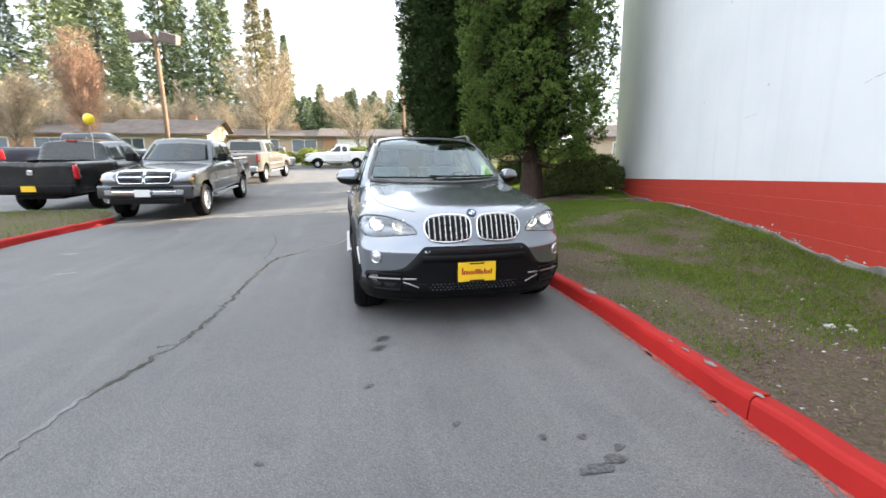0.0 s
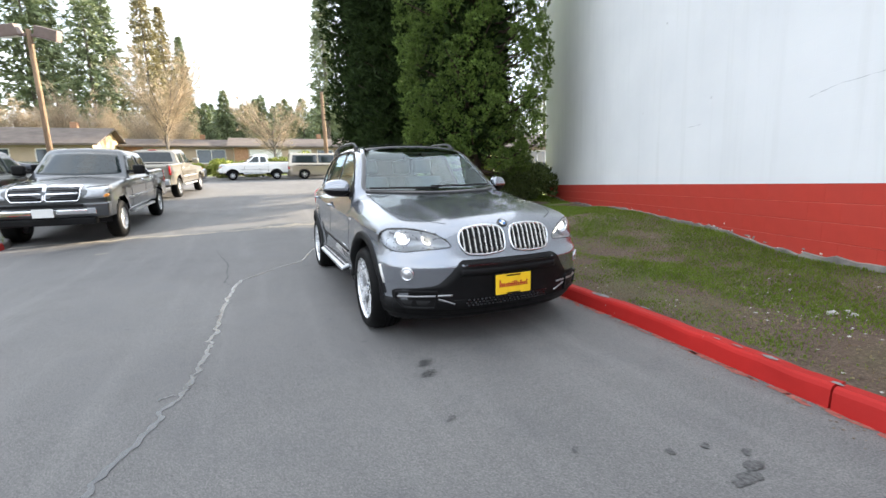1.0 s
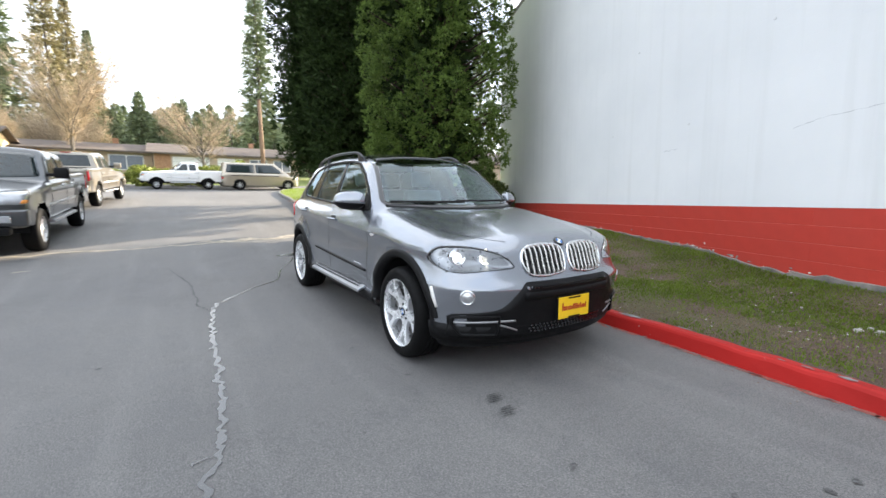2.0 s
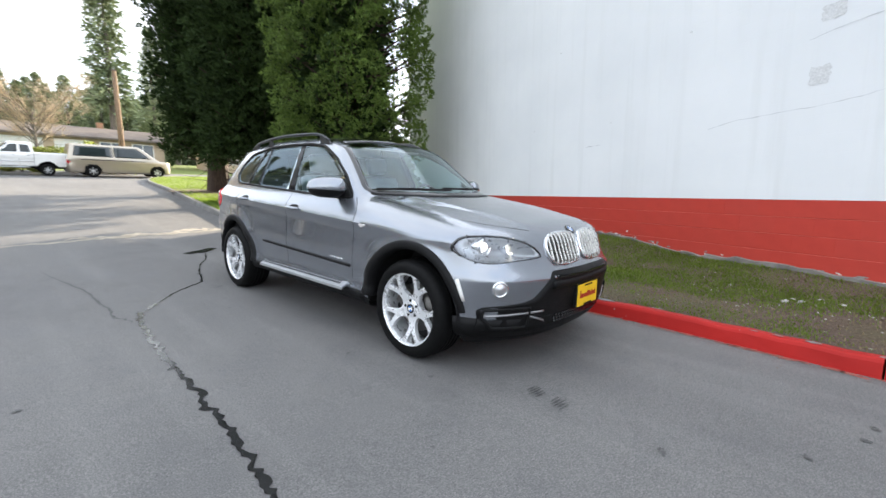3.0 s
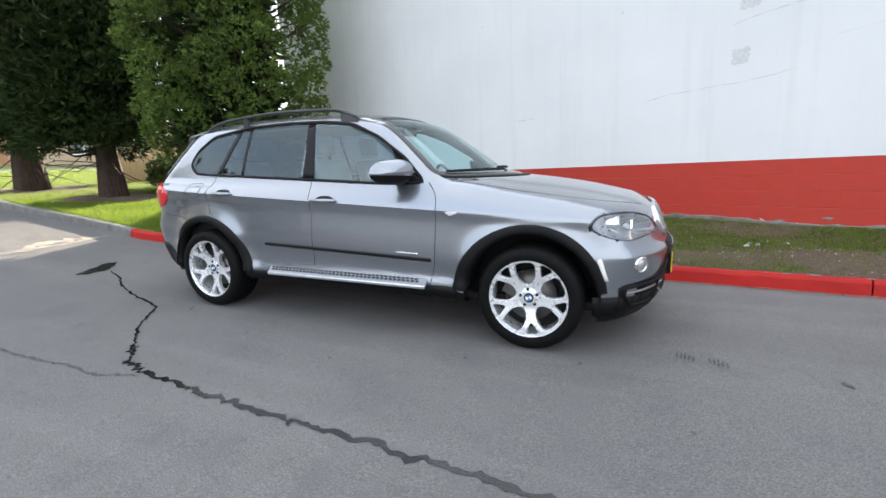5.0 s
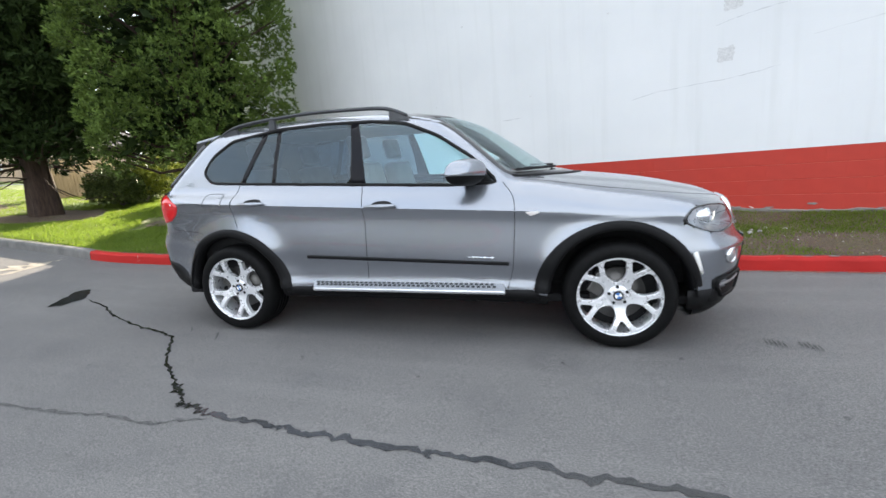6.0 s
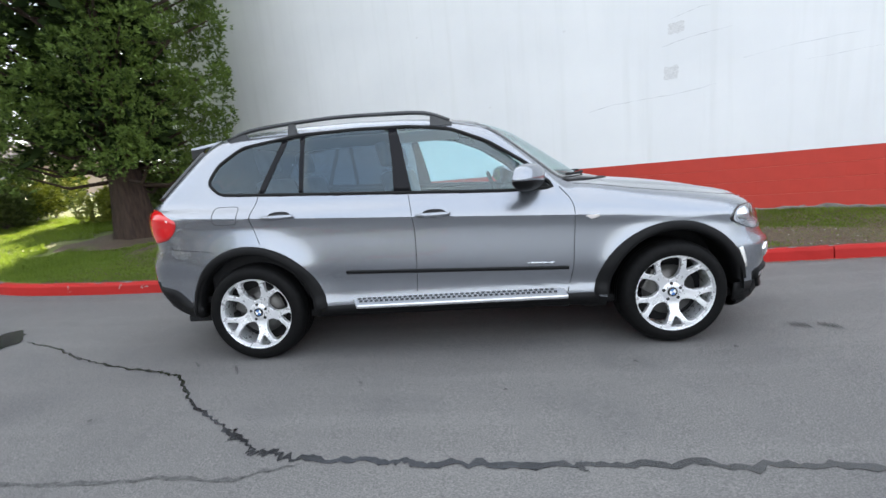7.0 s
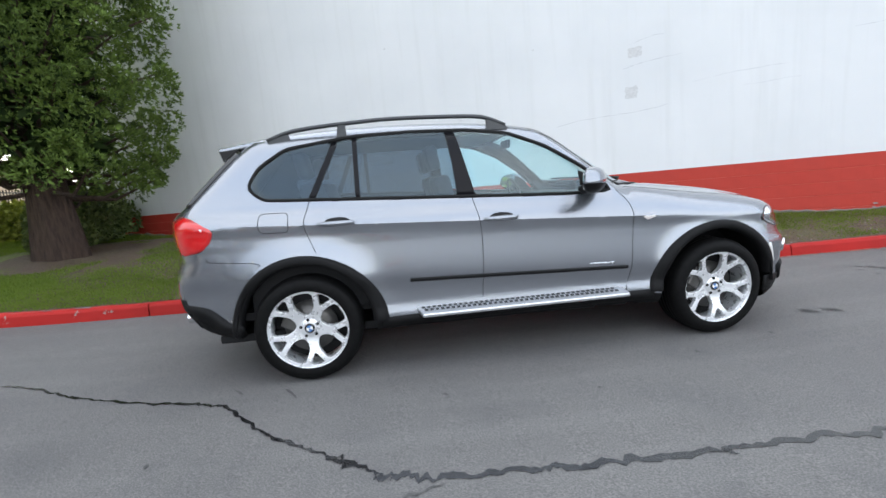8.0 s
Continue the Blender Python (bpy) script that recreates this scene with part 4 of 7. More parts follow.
def band(outer, inner, face, lift=0.004, thick=0.012, side=-1):
    """A frame between two outlines of the same count."""
    A, B = onto(outer, face, side), onto(inner, face, side)
    NA, NB = normal_at(A), normal_at(B)
    rows = [A - NA * thick, A + NA * lift, (A + B) / 2 + NA * (lift * 1.5), B + NB * lift, B - NB * thick]
    n = len(A)
    F = []
    for r in range(4):
        for i in range(n):
            j = (i + 1) % n
            F.append((r * n + i, r * n + j, (r + 1) * n + j, (r + 1) * n + i))
    return np.concatenate(rows), F


def strip(line, face, width, lift=0.004, side=-1, thick=0.004, crown=0.0):
    """A bar laid on the body along a line."""
    L = np.asarray(line, float)
    t = np.gradient(L, axis=0)
    t /= np.linalg.norm(t, axis=1, keepdims=True) + 1e-12
    m = np.stack([-t[:, 1], t[:, 0]], -1)
    w = np.asarray(width) if np.ndim(width) else np.full(len(L), width)
    A, C, B = onto(L + m * w[:, None] / 2, face, side), onto(L, face, side), onto(L - m * w[:, None] / 2, face, side)
    N = normal_at(C)
    rows = [A - N * thick, A + N * lift, C + N * (lift + crown), B + N * lift, B - N * thick]
    n = len(L)
    F = [(r * n + i, r * n + i + 1, (r + 1) * n + i + 1, (r + 1) * n + i) for r in range(4) for i in range(n - 1)]
    F += [tuple(r * n for r in range(5)), tuple(r * n + n - 1 for r in range(4, -1, -1))]
    return np.concatenate(rows), F


def grown(P, d):
    """An outline pushed outward by d."""
    P = np.asarray(P, float)
    t = np.roll(P, -1, 0) - np.roll(P, 1, 0)
    t /= np.linalg.norm(t, axis=1, keepdims=True) + 1e-12
    n = np.stack([t[:, 1], -t[:, 0]], -1)
    area = 0.5 * np.sum(P[:, 0] * np.roll(P[:, 1], -1) - np.roll(P[:, 0], -1) * P[:, 1])
    return P + n * (d if area > 0 else -d)


def mirror_uv(P):
    return np.asarray(P) * np.array([-1, 1])


def resample(P, n=120):
    P = np.asarray(P)
    Q = np.concatenate([P, P[:1]])
    s = np.concatenate([[0], np.cumsum(np.linalg.norm(np.diff(Q, axis=0), axis=1))])
    k = np.linspace(0, s[-1], n, endpoint=False)
    return np.stack([np.interp(k, s, Q[:, 0]), np.interp(k, s, Q[:, 1])], -1)


# outlines, in the drawing of the side (y, z) and of the front (x, z)
DLO = fillet([(0.76, 1.118), (1.10, 1.115), (1.80, 1.148), (2.84, 1.198), (3.16, 1.214), (3.265, 1.30), (3.19, 1.43), (3.01, 1.548), (2.55, 1.612), (2.15, 1.622), (1.75, 1.613), (1.46, 1.575),
               (1.20, 1.465), (0.95, 1.300)], 0.05, 6)
WIN_F = fillet([(0.98, 1.125), (1.20, 1.128), (1.745, 1.150), (1.768, 1.27), (1.812, 1.49), (1.842, 1.597), (1.74, 1.599), (1.50, 1.565), (1.24, 1.463), (1.06, 1.335), (0.98, 1.27)], 0.03)
WIN_R = fillet([(1.872, 1.158), (2.20, 1.172), (2.525, 1.188), (2.53, 1.30), (2.528, 1.50), (2.525, 1.590), (2.20, 1.604), (1.908, 1.603), (1.884, 1.42)], 0.03)
WIN_V = fillet([(2.550, 1.190), (2.826, 1.200), (2.812, 1.24), (2.685, 1.50), (2.655, 1.568), (2.550, 1.588)], 0.02)
WIN_Q = fillet([(2.866, 1.205), (3.14, 1.222), (3.240, 1.30), (3.165, 1.42), (2.99, 1.53), (2.71, 1.574), (2.692, 1.56), (2.76, 1.42), (2.842, 1.25)], 0.045)
SCREEN = fillet([(-0.745, 1.172), (-0.40, 1.163), (0.0, 1.160), (0.40, 1.163), (0.745, 1.172), (0.70, 1.30), (0.605, 1.57), (0.575, 1.625), (0.30, 1.655), (0.0, 1.662), (-0.30, 1.655), (-0.575, 1.625),
                  (-0.605, 1.57), (-0.70, 1.30)], 0.05)
LAMP = [(-0.443, 0.782), (-0.55, 0.772), (-0.65, 0.765), (-0.78, 0.749), (-0.845, 0.756), (-0.882, 0.785), (-0.902, 0.838), (-0.891, 0.886), (-0.850, 0.917), (-0.77, 0.924), (-0.67, 0.917), (-0.552, 0.882), (-0.475, 0.830)]
KIDNEY = [(-0.018, 0.79), (-0.035, 0.728), (-0.20, 0.708), (-0.355, 0.718), (-0.402, 0.79), (-0.400, 0.875), (-0.345, 0.918), (-0.20, 0.932), (-0.05, 0.920), (-0.018, 0.875)]

M_PAINT = car_paint("grey_metallic_paint", (0.272, 0.290, 0.325), 0.85, 0.27)
M_TRIM = simple("black_plastic_trim", (0.006, 0.006, 0.0065), 0.5, var=0.25, bump=0.15, bscale=300, spec=0.16)
M_GLOSSB = simple("gloss_black", (0.012, 0.012, 0.014), 0.10, var=0.1, coat=0.5)
M_POST = simple("gloss_black_post", (0.008, 0.008, 0.010), 0.12, var=0.05, spec=0.14)
M_RAIL = simple("dark_satin_metal", (0.060, 0.062, 0.066), 0.34, metal=0.7, var=0.1)
M_RUBBER = simple("tyre_rubber", (0.005, 0.005, 0.0052), 0.55, var=0.3, scale=30, bump=0.2, bscale=120, spec=0.10)
M_ALLOY = simple("silver_alloy", (0.80, 0.81, 0.83), 0.30, metal=0.55, var=0.03, coat=0.4)
M_CHROME = simple("chrome", (0.82, 0.83, 0.85), 0.07, metal=1.0, var=0.03)
M_SATIN = simple("satin_aluminium", (0.62, 0.63, 0.65), 0.33, metal=0.9, var=0.08)
M_DISC = simple("brake_steel", (0.13, 0.125, 0.12), 0.45, metal=0.9, var=0.2)
M_GLASS = glass("clear_car_glass", (0.68, 0.90, 0.94), 0.01, 1.95, (0.84, 0.96, 1.0))
M_SCREEN = glass("windscreen_glass", (0.74, 0.86, 0.845), 0.01, 2.0, (0.86, 0.97, 1.0))
M_PRIVACY = glass("privacy_glass", (0.21, 0.26, 0.31), 0.01, 1.75, (0.74, 0.90, 1.0))
M_LENS = glass("lamp_lens", (0.88, 0.90, 0.92))
M_RAILB = simple("satin_blade_metal", (0.36, 0.36, 0.37), 0.35, metal=0.8, var=0.08)
M_SLAT = simple("satin_grille_bar", (0.50, 0.49, 0.47), 0.28, metal=0.9, var=0.06)
M_BOWL = simple("lamp_bowl_silver", (0.42, 0.43, 0.45), 0.30, metal=0.6, var=0.12)
M_SEAM_D = simple("panel_gap", (0.012, 0.012, 0.013), 0.8)
M_RED = simple("red_lamp_plastic", (0.55, 0.012, 0.014), 0.12, var=0.1, coat=0.8)
M_WHITEL = simple("white_lamp_plastic", (0.75, 0.70, 0.68), 0.2, var=0.05, coat=0.6)
M_AMBERL = simple("side_marker_plastic", (0.72, 0.71, 0.68), 0.2, var=0.05, coat=0.6)
M_INT = simple("grey_leather", (0.17, 0.175, 0.185), 0.6, var=0.15, bump=0.2, bscale=120)
M_INTD = simple("dark_interior_plastic", (0.014, 0.014, 0.015), 0.7, var=0.15, spec=0.2)
M_PLATE = simple("yellow_plate", (0.86, 0.55, 0.02), 0.4, var=0.06)
M_PLATETXT = simple("plate_red_print", (0.40, 0.03, 0.015), 0.5, var=0.1)
M_BLUE = simple("badge_blue", (0.05, 0.16, 0.42), 0.25, var=0.05)
M_WHITE = simple("badge_white", (0.8, 0.8, 0.8), 0.25, var=0.03)


def emitter(name, color, strength):
    m = bpy.data.materials.new(name)
    m.use_nodes = True
    b = m.node_tree.nodes["Principled BSDF"]
    b.inputs["Base Color"].default_value = (*color, 1)
    b.inputs["Emission Color"].default_value = (*color, 1)
    b.inputs["Emission Strength"].default_value = strength
    return m


M_RING = emitter("lit_ring", (1.0, 0.92, 0.74), 0.75)
M_XENON = emitter("lit_lamp", (1.0, 0.97, 0.90), 0.65)

suv = new("sport_utility_car")
suv.matrix_world = Matrix.Rotation(TILT, 4, "X")
tagged(suv, "grey metallic sport utility car parked by a red kerb, headlights lit", "car")


black_edge = curve([-1.0, -0.3, 0.5, 2.4, 3.3, 3.45, 3.62, 4.1], [0.395, 0.395, 0.388, 0.385, 0.40, 0.44, 0.55, 0.60])


def suv_body():
    na, ns, nc = 240, 176, 72
    ang = np.linspace(0, 2 * math.pi, na, endpoint=False)
    y0, y1 = 0.30, 2.90
    O, D = [], []

    def centre(y):
        return 0.86 + 0.10 * sstep(0.3, 1.2, y)
    for k in range(1, nc + 1):                       # front fan
        e = (k / nc) * math.pi / 2
        for a in ang:
            O.append((0, y0, centre(y0)))
            D.append((math.sin(e) * math.cos(a), -math.cos(e), math.sin(e) * math.sin(a)))
    for y in np.linspace(y0, y1, ns)[1:-1]:
        for a in ang:
            O.append((0, y, centre(y)))
            D.append((math.cos(a), 0, math.sin(a)))
    for k in range(nc, 0, -1):
        e = (k / nc) * math.pi / 2
        for a in ang:
            O.append((0, y1, centre(y1)))
            D.append((math.sin(e) * math.cos(a), math.cos(e), math.sin(e) * math.sin(a)))
    O, D = np.array(O), np.array(D)
    far = 1.7
    P = find(O + D * far, -D, far, n=110)
    rows = len(P) // na
    V = P
    zc = 0.900 + 0.050 * V[:, 1]                     # the shoulder crease runs along a row of vertices
    fold = (np.abs(V[:, 2] - zc) < 0.0125) & (V[:, 1] > 0.55) & (V[:, 1] < 3.45) & (np.abs(V[:, 0]) > 0.85)
    i = np.where(fold)[0]
    for sd in (-1, 1):
        k = i[V[i, 0] * sd > 0]
        V[k] = onto(np.stack([V[k, 1], zc[k]], -1), "side", sd)
    for sd in (-1, 1):                               # lamp openings get a clean rim
        L = onto(resample(fillet(LAMP if sd < 0 else mirror_uv(LAMP), 0.03, 5), 220), "front")
        near = np.where((V[:, 1] < -0.2) & (V[:, 0] * sd > 0.3) & (np.abs(V[:, 2] - 0.84) < 0.14))[0]
        dist = np.linalg.norm(V[near][:, None] - L[None], axis=2)
        k = dist.argmin(1)
        ok = dist[np.arange(len(near)), k] < 0.010
        V[near[ok]] = L[k[ok]]
    F = []
    C = []
    for r in range(rows - 1):
        for i in range(na):
            j = (i + 1) % na
            F.append((r * na + i, r * na + j, (r + 1) * na + j, (r + 1) * na + i))
    F = np.array(F)
    C = V[F].mean(1)
    N = normal_at(C)
    x, y, z = C.T
    cut = np.zeros(len(F), bool)
    cut |= inside(grown(DLO, 0.003), y, z) & (np.abs(x) > 0.5) & (z > 1.05)
    cut |= inside(grown(SCREEN, -0.004), x, z) & (y < 1.6) & (z > 1.1)
    cut |= inside(resample(fillet(LAMP, 0.03, 5), 120), -np.abs(x), z) & (y < -0.2)
    for yw in (0.0, REAR_AXLE):
        cut |= (np.hypot(y - yw, z - HUB_Z) < 0.452) & (np.abs(x) > 0.55) & (z < 0.9)
    cut |= (z < 0.33) & (N[:, 2] < -0.7) & (y > 0.6) & (y < 2.3)
    F, low = F[~cut], (z < black_edge(y) - 0.02)[~cut]
    # noses of the two fans
    F = [tuple(f) for f in F] + [tuple(range(na - 1, -1, -1)), tuple((rows - 1) * na + i for i in range(na))]
    ob = raw("body", V, F, M_PAINT, suv, "grey metallic painted body, black along its lower edge", True)
    ob.data.materials.append(M_TRIM)
    ob.data.polygons.foreach_set("material_index", [int(v) for v in low] + [0, 0])
    e = np.empty(len(ob.data.edges) * 2, np.int32)
    ob.data.edges.foreach_get("vertices", e)
    e = e.reshape(-1, 2)
    ob.data.edges.foreach_set("use_edge_sharp", fold[e].all(1) & (np.abs(V[e[:, 0], 1] - V[e[:, 1], 1]) > 0.004))
    return ob


def side_part(name, vf, mat, label="", parent=None, smooth=True):
    return raw(name, vf[0], vf[1], mat, parent or suv, label, smooth)


suv_body()
# wheel wells and floor
for yw in (0.0, REAR_AXLE):
    for sd in (-1, 1):
        V, F = revolve([(0.455, sd * 0.93), (0.455, sd * 0.58), (0.02, sd * 0.57)], 40)
        keep = [f for f in F if min(V[i][2] for i in f) > -0.05]
        raw("wheel_well", [(v[0], v[1] + yw, v[2] + HUB_Z) for v in V], keep, M_INTD, suv)
part("underbody", boxed(-0.80, 0.80, -0.45, 3.55, 0.27, 0.33, None, 0.02), M_INTD, suv)

for sd in (-1, 1):
    # dark frame round the side glass, with the panes let into it
    D2 = resample(DLO, 160)
    side_part("window_trim", band(grown(D2, 0.009), grown(D2, -0.011), "side", 0.004, 0.012, sd), M_TRIM)
    for nm, w, mt in (("front_window", WIN_F, M_GLASS), ("rear_window", WIN_R, M_PRIVACY), ("vent_window", WIN_V, M_PRIVACY), ("quarter_window", WIN_Q, M_PRIVACY)):
        W2 = resample(w, 80)
        g = side_part(nm, patch(grown(W2, 0.016), "side", -0.004, 0.003, sd, 6), mt, "tinted side glass")
        g.visible_shadow = False
    # black posts and the sail panel between the panes
    for nm, poly in (("b_pillar_trim", [(1.745, 1.146), (1.872, 1.152), (1.884, 1.40), (1.910, 1.610), (1.846, 1.612), (1.808, 1.46)]),
                     ("division_bar", [(2.524, 1.185), (2.556, 1.187), (2.556, 1.595), (2.524, 1.60)]),
                     ("c_pillar_trim", [(2.824, 1.197), (2.868, 1.200), (2.765, 1.42), (2.694, 1.575), (2.652, 1.578), (2.684, 1.50)]),
                     ("sail_panel", [(0.80, 1.125), (0.99, 1.120), (0.99, 1.275), (0.90, 1.225)])):
        side_part(nm, patch(resample(fillet(poly, 0.006), 48), "side", 0.0005, 0.012, sd, 4), M_TRIM if nm == "sail_panel" else M_POST)
    # arch flares, as swept lips
    for yw in (0.0, REAR_AXLE):
        A = np.radians(np.linspace(-4, 178, 60) if yw else np.linspace(2, 172, 60))
        rows = []
        rr = (0.425, 0.432, 0.450, 0.474, 0.490, 0.495)
        grow = 0.045 * np.clip(-np.cos(A) if yw else np.cos(A), 0, 1) ** 3
        for k, r in enumerate(rr):
            ro = r + grow * (k / 5)
            uv = np.stack([yw + ro * np.cos(A), HUB_Z + ro * np.sin(A)], -1)
            uv2 = np.stack([yw + np.maximum(ro, 0.47) * np.cos(A), HUB_Z + np.maximum(ro, 0.47) * np.sin(A)], -1)
            q = onto(uv2, "side", sd)
            q[:, 1:] = uv
            q[:, 0] += sd * (-0.05, 0.012, 0.017, 0.016, 0.011, -0.006)[k]
            rows.append(q)
        m = len(A)
        F = [(r * m + i, r * m + i + 1, (r + 1) * m + i + 1, (r + 1) * m + i) for r in range(5) for i in range(m - 1)]
        side_part("arch_flare", (np.concatenate(rows), F), M_TRIM, "matt black wheel arch lip")
    # sill, step board, moulding
    board = new("running_board")
    board.parent = suv
    xo, xi = sd * 1.005, sd * 0.86
    bm = bmesh.new()
    bm_box(bm, min(xo, xi), max(xo, xi), 0.69, 2.24, 0.375, 0.405, None, 0.012)
    for v in bm.verts:
        if abs(v.co.x) < 0.93:
            v.co.z += 0.042
            v.co.y += 0.06 if v.co.y < 1.5 else -0.0
        else:
            v.co.y += 0.03 if v.co.y < 1.5 else -0.06
    tread = part("board", bm, M_SATIN, board, "aluminium step board")
    bm = bmesh.new()
    slope = math.atan2(0.042, 0.145)
    for i in range(38):
        for j in range(3):
            yy = 0.80 + i * 0.0365 + (j % 2) * 0.018
            ax = 0.905 + j * 0.029
            zz = 0.4065 + 0.042 * (1.0 - ax) / 0.128
            bm_box(bm, -0.009, 0.009, -0.011, 0.011, -0.002, 0.0025, Matrix.Translation((sd * ax, yy, zz)) @ Matrix.Rotation(sd * slope, 4, "Y"))
    tagged(part("tread_pattern", bm, M_RAIL, board), kind="stuff")
    ym = np.linspace(0.70, 2.24, 40)
    side_part("door_moulding", strip(np.stack([ym, 0.575 + 0.033 * (ym - 0.7)], -1), "side", 0.023, 0.007, sd, 0.004, 0.003), M_TRIM)
    # shut lines
    for ln in ([(0.735, 1.12), (0.668, 1.03), (0.652, 0.93), (0.662, 0.70), (0.672, 0.55), (0.712, 0.39)],
               [(1.775, 1.15), (1.748, 1.0), (1.735, 0.85), (1.742, 0.60), (1.76, 0.345)],
               [(2.858, 1.20), (2.888, 1.09), (2.888, 1.03), (2.86, 0.94), (2.83, 0.865)],
               [(3.53, 0.875), (3.50, 0.845), (3.22, 0.822), (3.20, 0.80)]):
        side_part("shut_line", strip(smooth_line(ln, 8), "side", 0.0045, 0.0008, sd), M_SEAM_D)
    fl = resample(fillet([(2.995, 1.128), (2.986, 1.008), (3.172, 1.011), (3.185, 1.131)], 0.035), 60)
    side_part("fuel_flap_line", band(grown(fl, 0.002), grown(fl, -0.002), "side", 0.0008, 0.003, sd), M_SEAM_D)
    # handles
    for yh, zh in ((1.60, 0.992), (2.685, 1.042)):
        h = new("door_handle")
        h.parent = suv
        # flat dark patch paints the shade of the hollow behind the grip
        bowl = resample(rounded([(yh - 0.10, zh + 0.004), (yh - 0.06, zh + 0.036), (yh + 0.05, zh + 0.036), (yh + 0.085, zh + 0.006), (yh + 0.05, zh - 0.018), (yh - 0.06, zh - 0.018)], 2), 40)
        side_part("handle_recess", patch(bowl, "side", 0.0012, 0.002, sd, 4), M_INTD, "", h)
        yy = np.linspace(yh - 0.118, yh + 0.118, 15)
        q = onto(np.stack([yy, np.full(15, zh + 0.002)], -1), "side", sd)
        q[:, 0] += sd * (0.006 + 0.032 * np.sin(np.linspace(0.12, math.pi - 0.12, 15)))
        V, F = tube(q, [0.008 + 0.010 * math.sin(math.pi * i / 14) ** 0.5 for i in range(15)], 10)
        raw("grip", V, F, M_PAINT, h, "", True)
    # side repeater and badge bars
    side_part("side_repeater", patch(rounded([(0.47, 0.925), (0.59, 0.925), (0.56, 0.905), (0.545, 0.895)], 1), "side", 0.004, 0.006, sd, 3), M_WHITEL)
    for k in range(7):
        yb = 0.80 + 0.026 * k
        hgt = (0.012, 0.006, 0.012, 0.008, 0.012, 0.012, 0.006)[k]
        side_part("badge_bar", strip([(yb, 0.612 + 0.03 * (yb - 0.7)), (yb + 0.012, 0.613 + 0.03 * (yb - 0.7)), (yb + 0.024, 0.614 + 0.03 * (yb - 0.7))], "side", hgt, 0.003, sd), M_CHROME, "small chrome badge bar")
    # roof rail
    rail = new("roof_rail")
    rail.parent = suv
    yr = np.linspace(1.46, 3.13, 40)
    zr = curve([1.46, 1.55, 1.64, 1.76, 2.24, 2.63, 2.94, 3.05, 3.13], [1.632, 1.672, 1.697, 1.707, 1.716, 1.698, 1.672, 1.645, 1.612])(yr)
    xr = sd * (0.612 + 0.006 * np.sin((yr - 1.4) / 1.62 * math.pi) - 0.02 * sstep(2.6, 3.1, yr))
    V, F = tube(np.stack([xr, yr, zr], -1), 0.0145, 10)
    raw("bar", V, F, M_RAIL, rail, "satin grey roof bar", True)
    # solid fairings where the bar runs down into the roof, and one small foot
    for nm, poly in (("end_fairing", [(1.44, 1.60), (1.46, 1.634), (1.55, 1.676), (1.60, 1.690), (1.60, 1.60)]), ("end_fairing", [(3.12, 1.57), (3.13, 1.615), (3.05, 1.648), (2.99, 1.662), (2.97, 1.60)]),
                     ("foot", [(2.585, 1.60), (2.595, 1.70), (2.645, 1.698), (2.66, 1.60)])):
        xm = sd * float(np.interp(poly[1][0], yr, np.abs(xr)))
        bm = bmesh.new()
        A = [bm.verts.new((xm - 0.012, a, b)) for a, b in poly]
        B = [bm.verts.new((xm + 0.012, a, b)) for a, b in poly]
        bm.faces.new(A)
        bm.faces.new(B[::-1])
        for k in range(len(poly)):
            q = (k + 1) % len(poly)
            bm.faces.new((A[k], B[k], B[q], A[q]))
        bmesh.ops.recalc_face_normals(bm, faces=bm.faces[:])
        bmesh.ops.bevel(bm, geom=bm.edges[:], offset=0.004, segments=2, affect="EDGES")
        part(nm, bm, M_RAIL, rail)
    # mirror
    mir = new("door_mirror")
    mir.parent = suv
    bm = bmesh.new()
    bmesh.ops.create_uvsphere(bm, u_segments=36, v_segments=24, radius=1.0)
    for v in bm.verts:
        x, yv, z = v.co
        s = lambda a, p: math.copysign(abs(a) ** p, a)
        q = 1 - 0.22 * max(0, -z) - 0.10 * max(0, z)
        v.co = Vector((sd * 0.968 + s(x, 0.66) * 0.126 * q, 0.985 + (s(yv, 0.75) * 0.115 * q if yv < 0 else yv * 0.05), 1.196 + s(z, 0.72) * (0.090 if z > 0 else 0.085)))
        v.co.y += 0.070 * (abs(v.co.x) - 0.968) / 0.12
        v.co.z += 0.012 * (0.968 - abs(v.co.x)) / 0.12 * (1 if z > 0 else -0.6)
    cap = part("housing", bm, M_PAINT, mir, "grey painted mirror cap over a black lower shell", True)
    cap.data.materials.append(M_TRIM)
    for f in cap.data.polygons:
        f.material_index = int(f.center.z < 1.180)
    part("arm", boxed(min(sd * 0.80, sd * 0.94), max(sd * 0.80, sd * 0.98), 0.915, 1.005, 1.108, 1.166, None, 0.02), M_TRIM, mir)
    part("mirror_glass", boxed(-0.070, 0.070, -0.006, 0.006, 1.142, 1.248, Matrix.Translation((sd * 0.965, 1.026, 0)) @ Matrix.Rotation(sd * 0.5, 4, "Z"), 0.004), M_CHROME, mir)

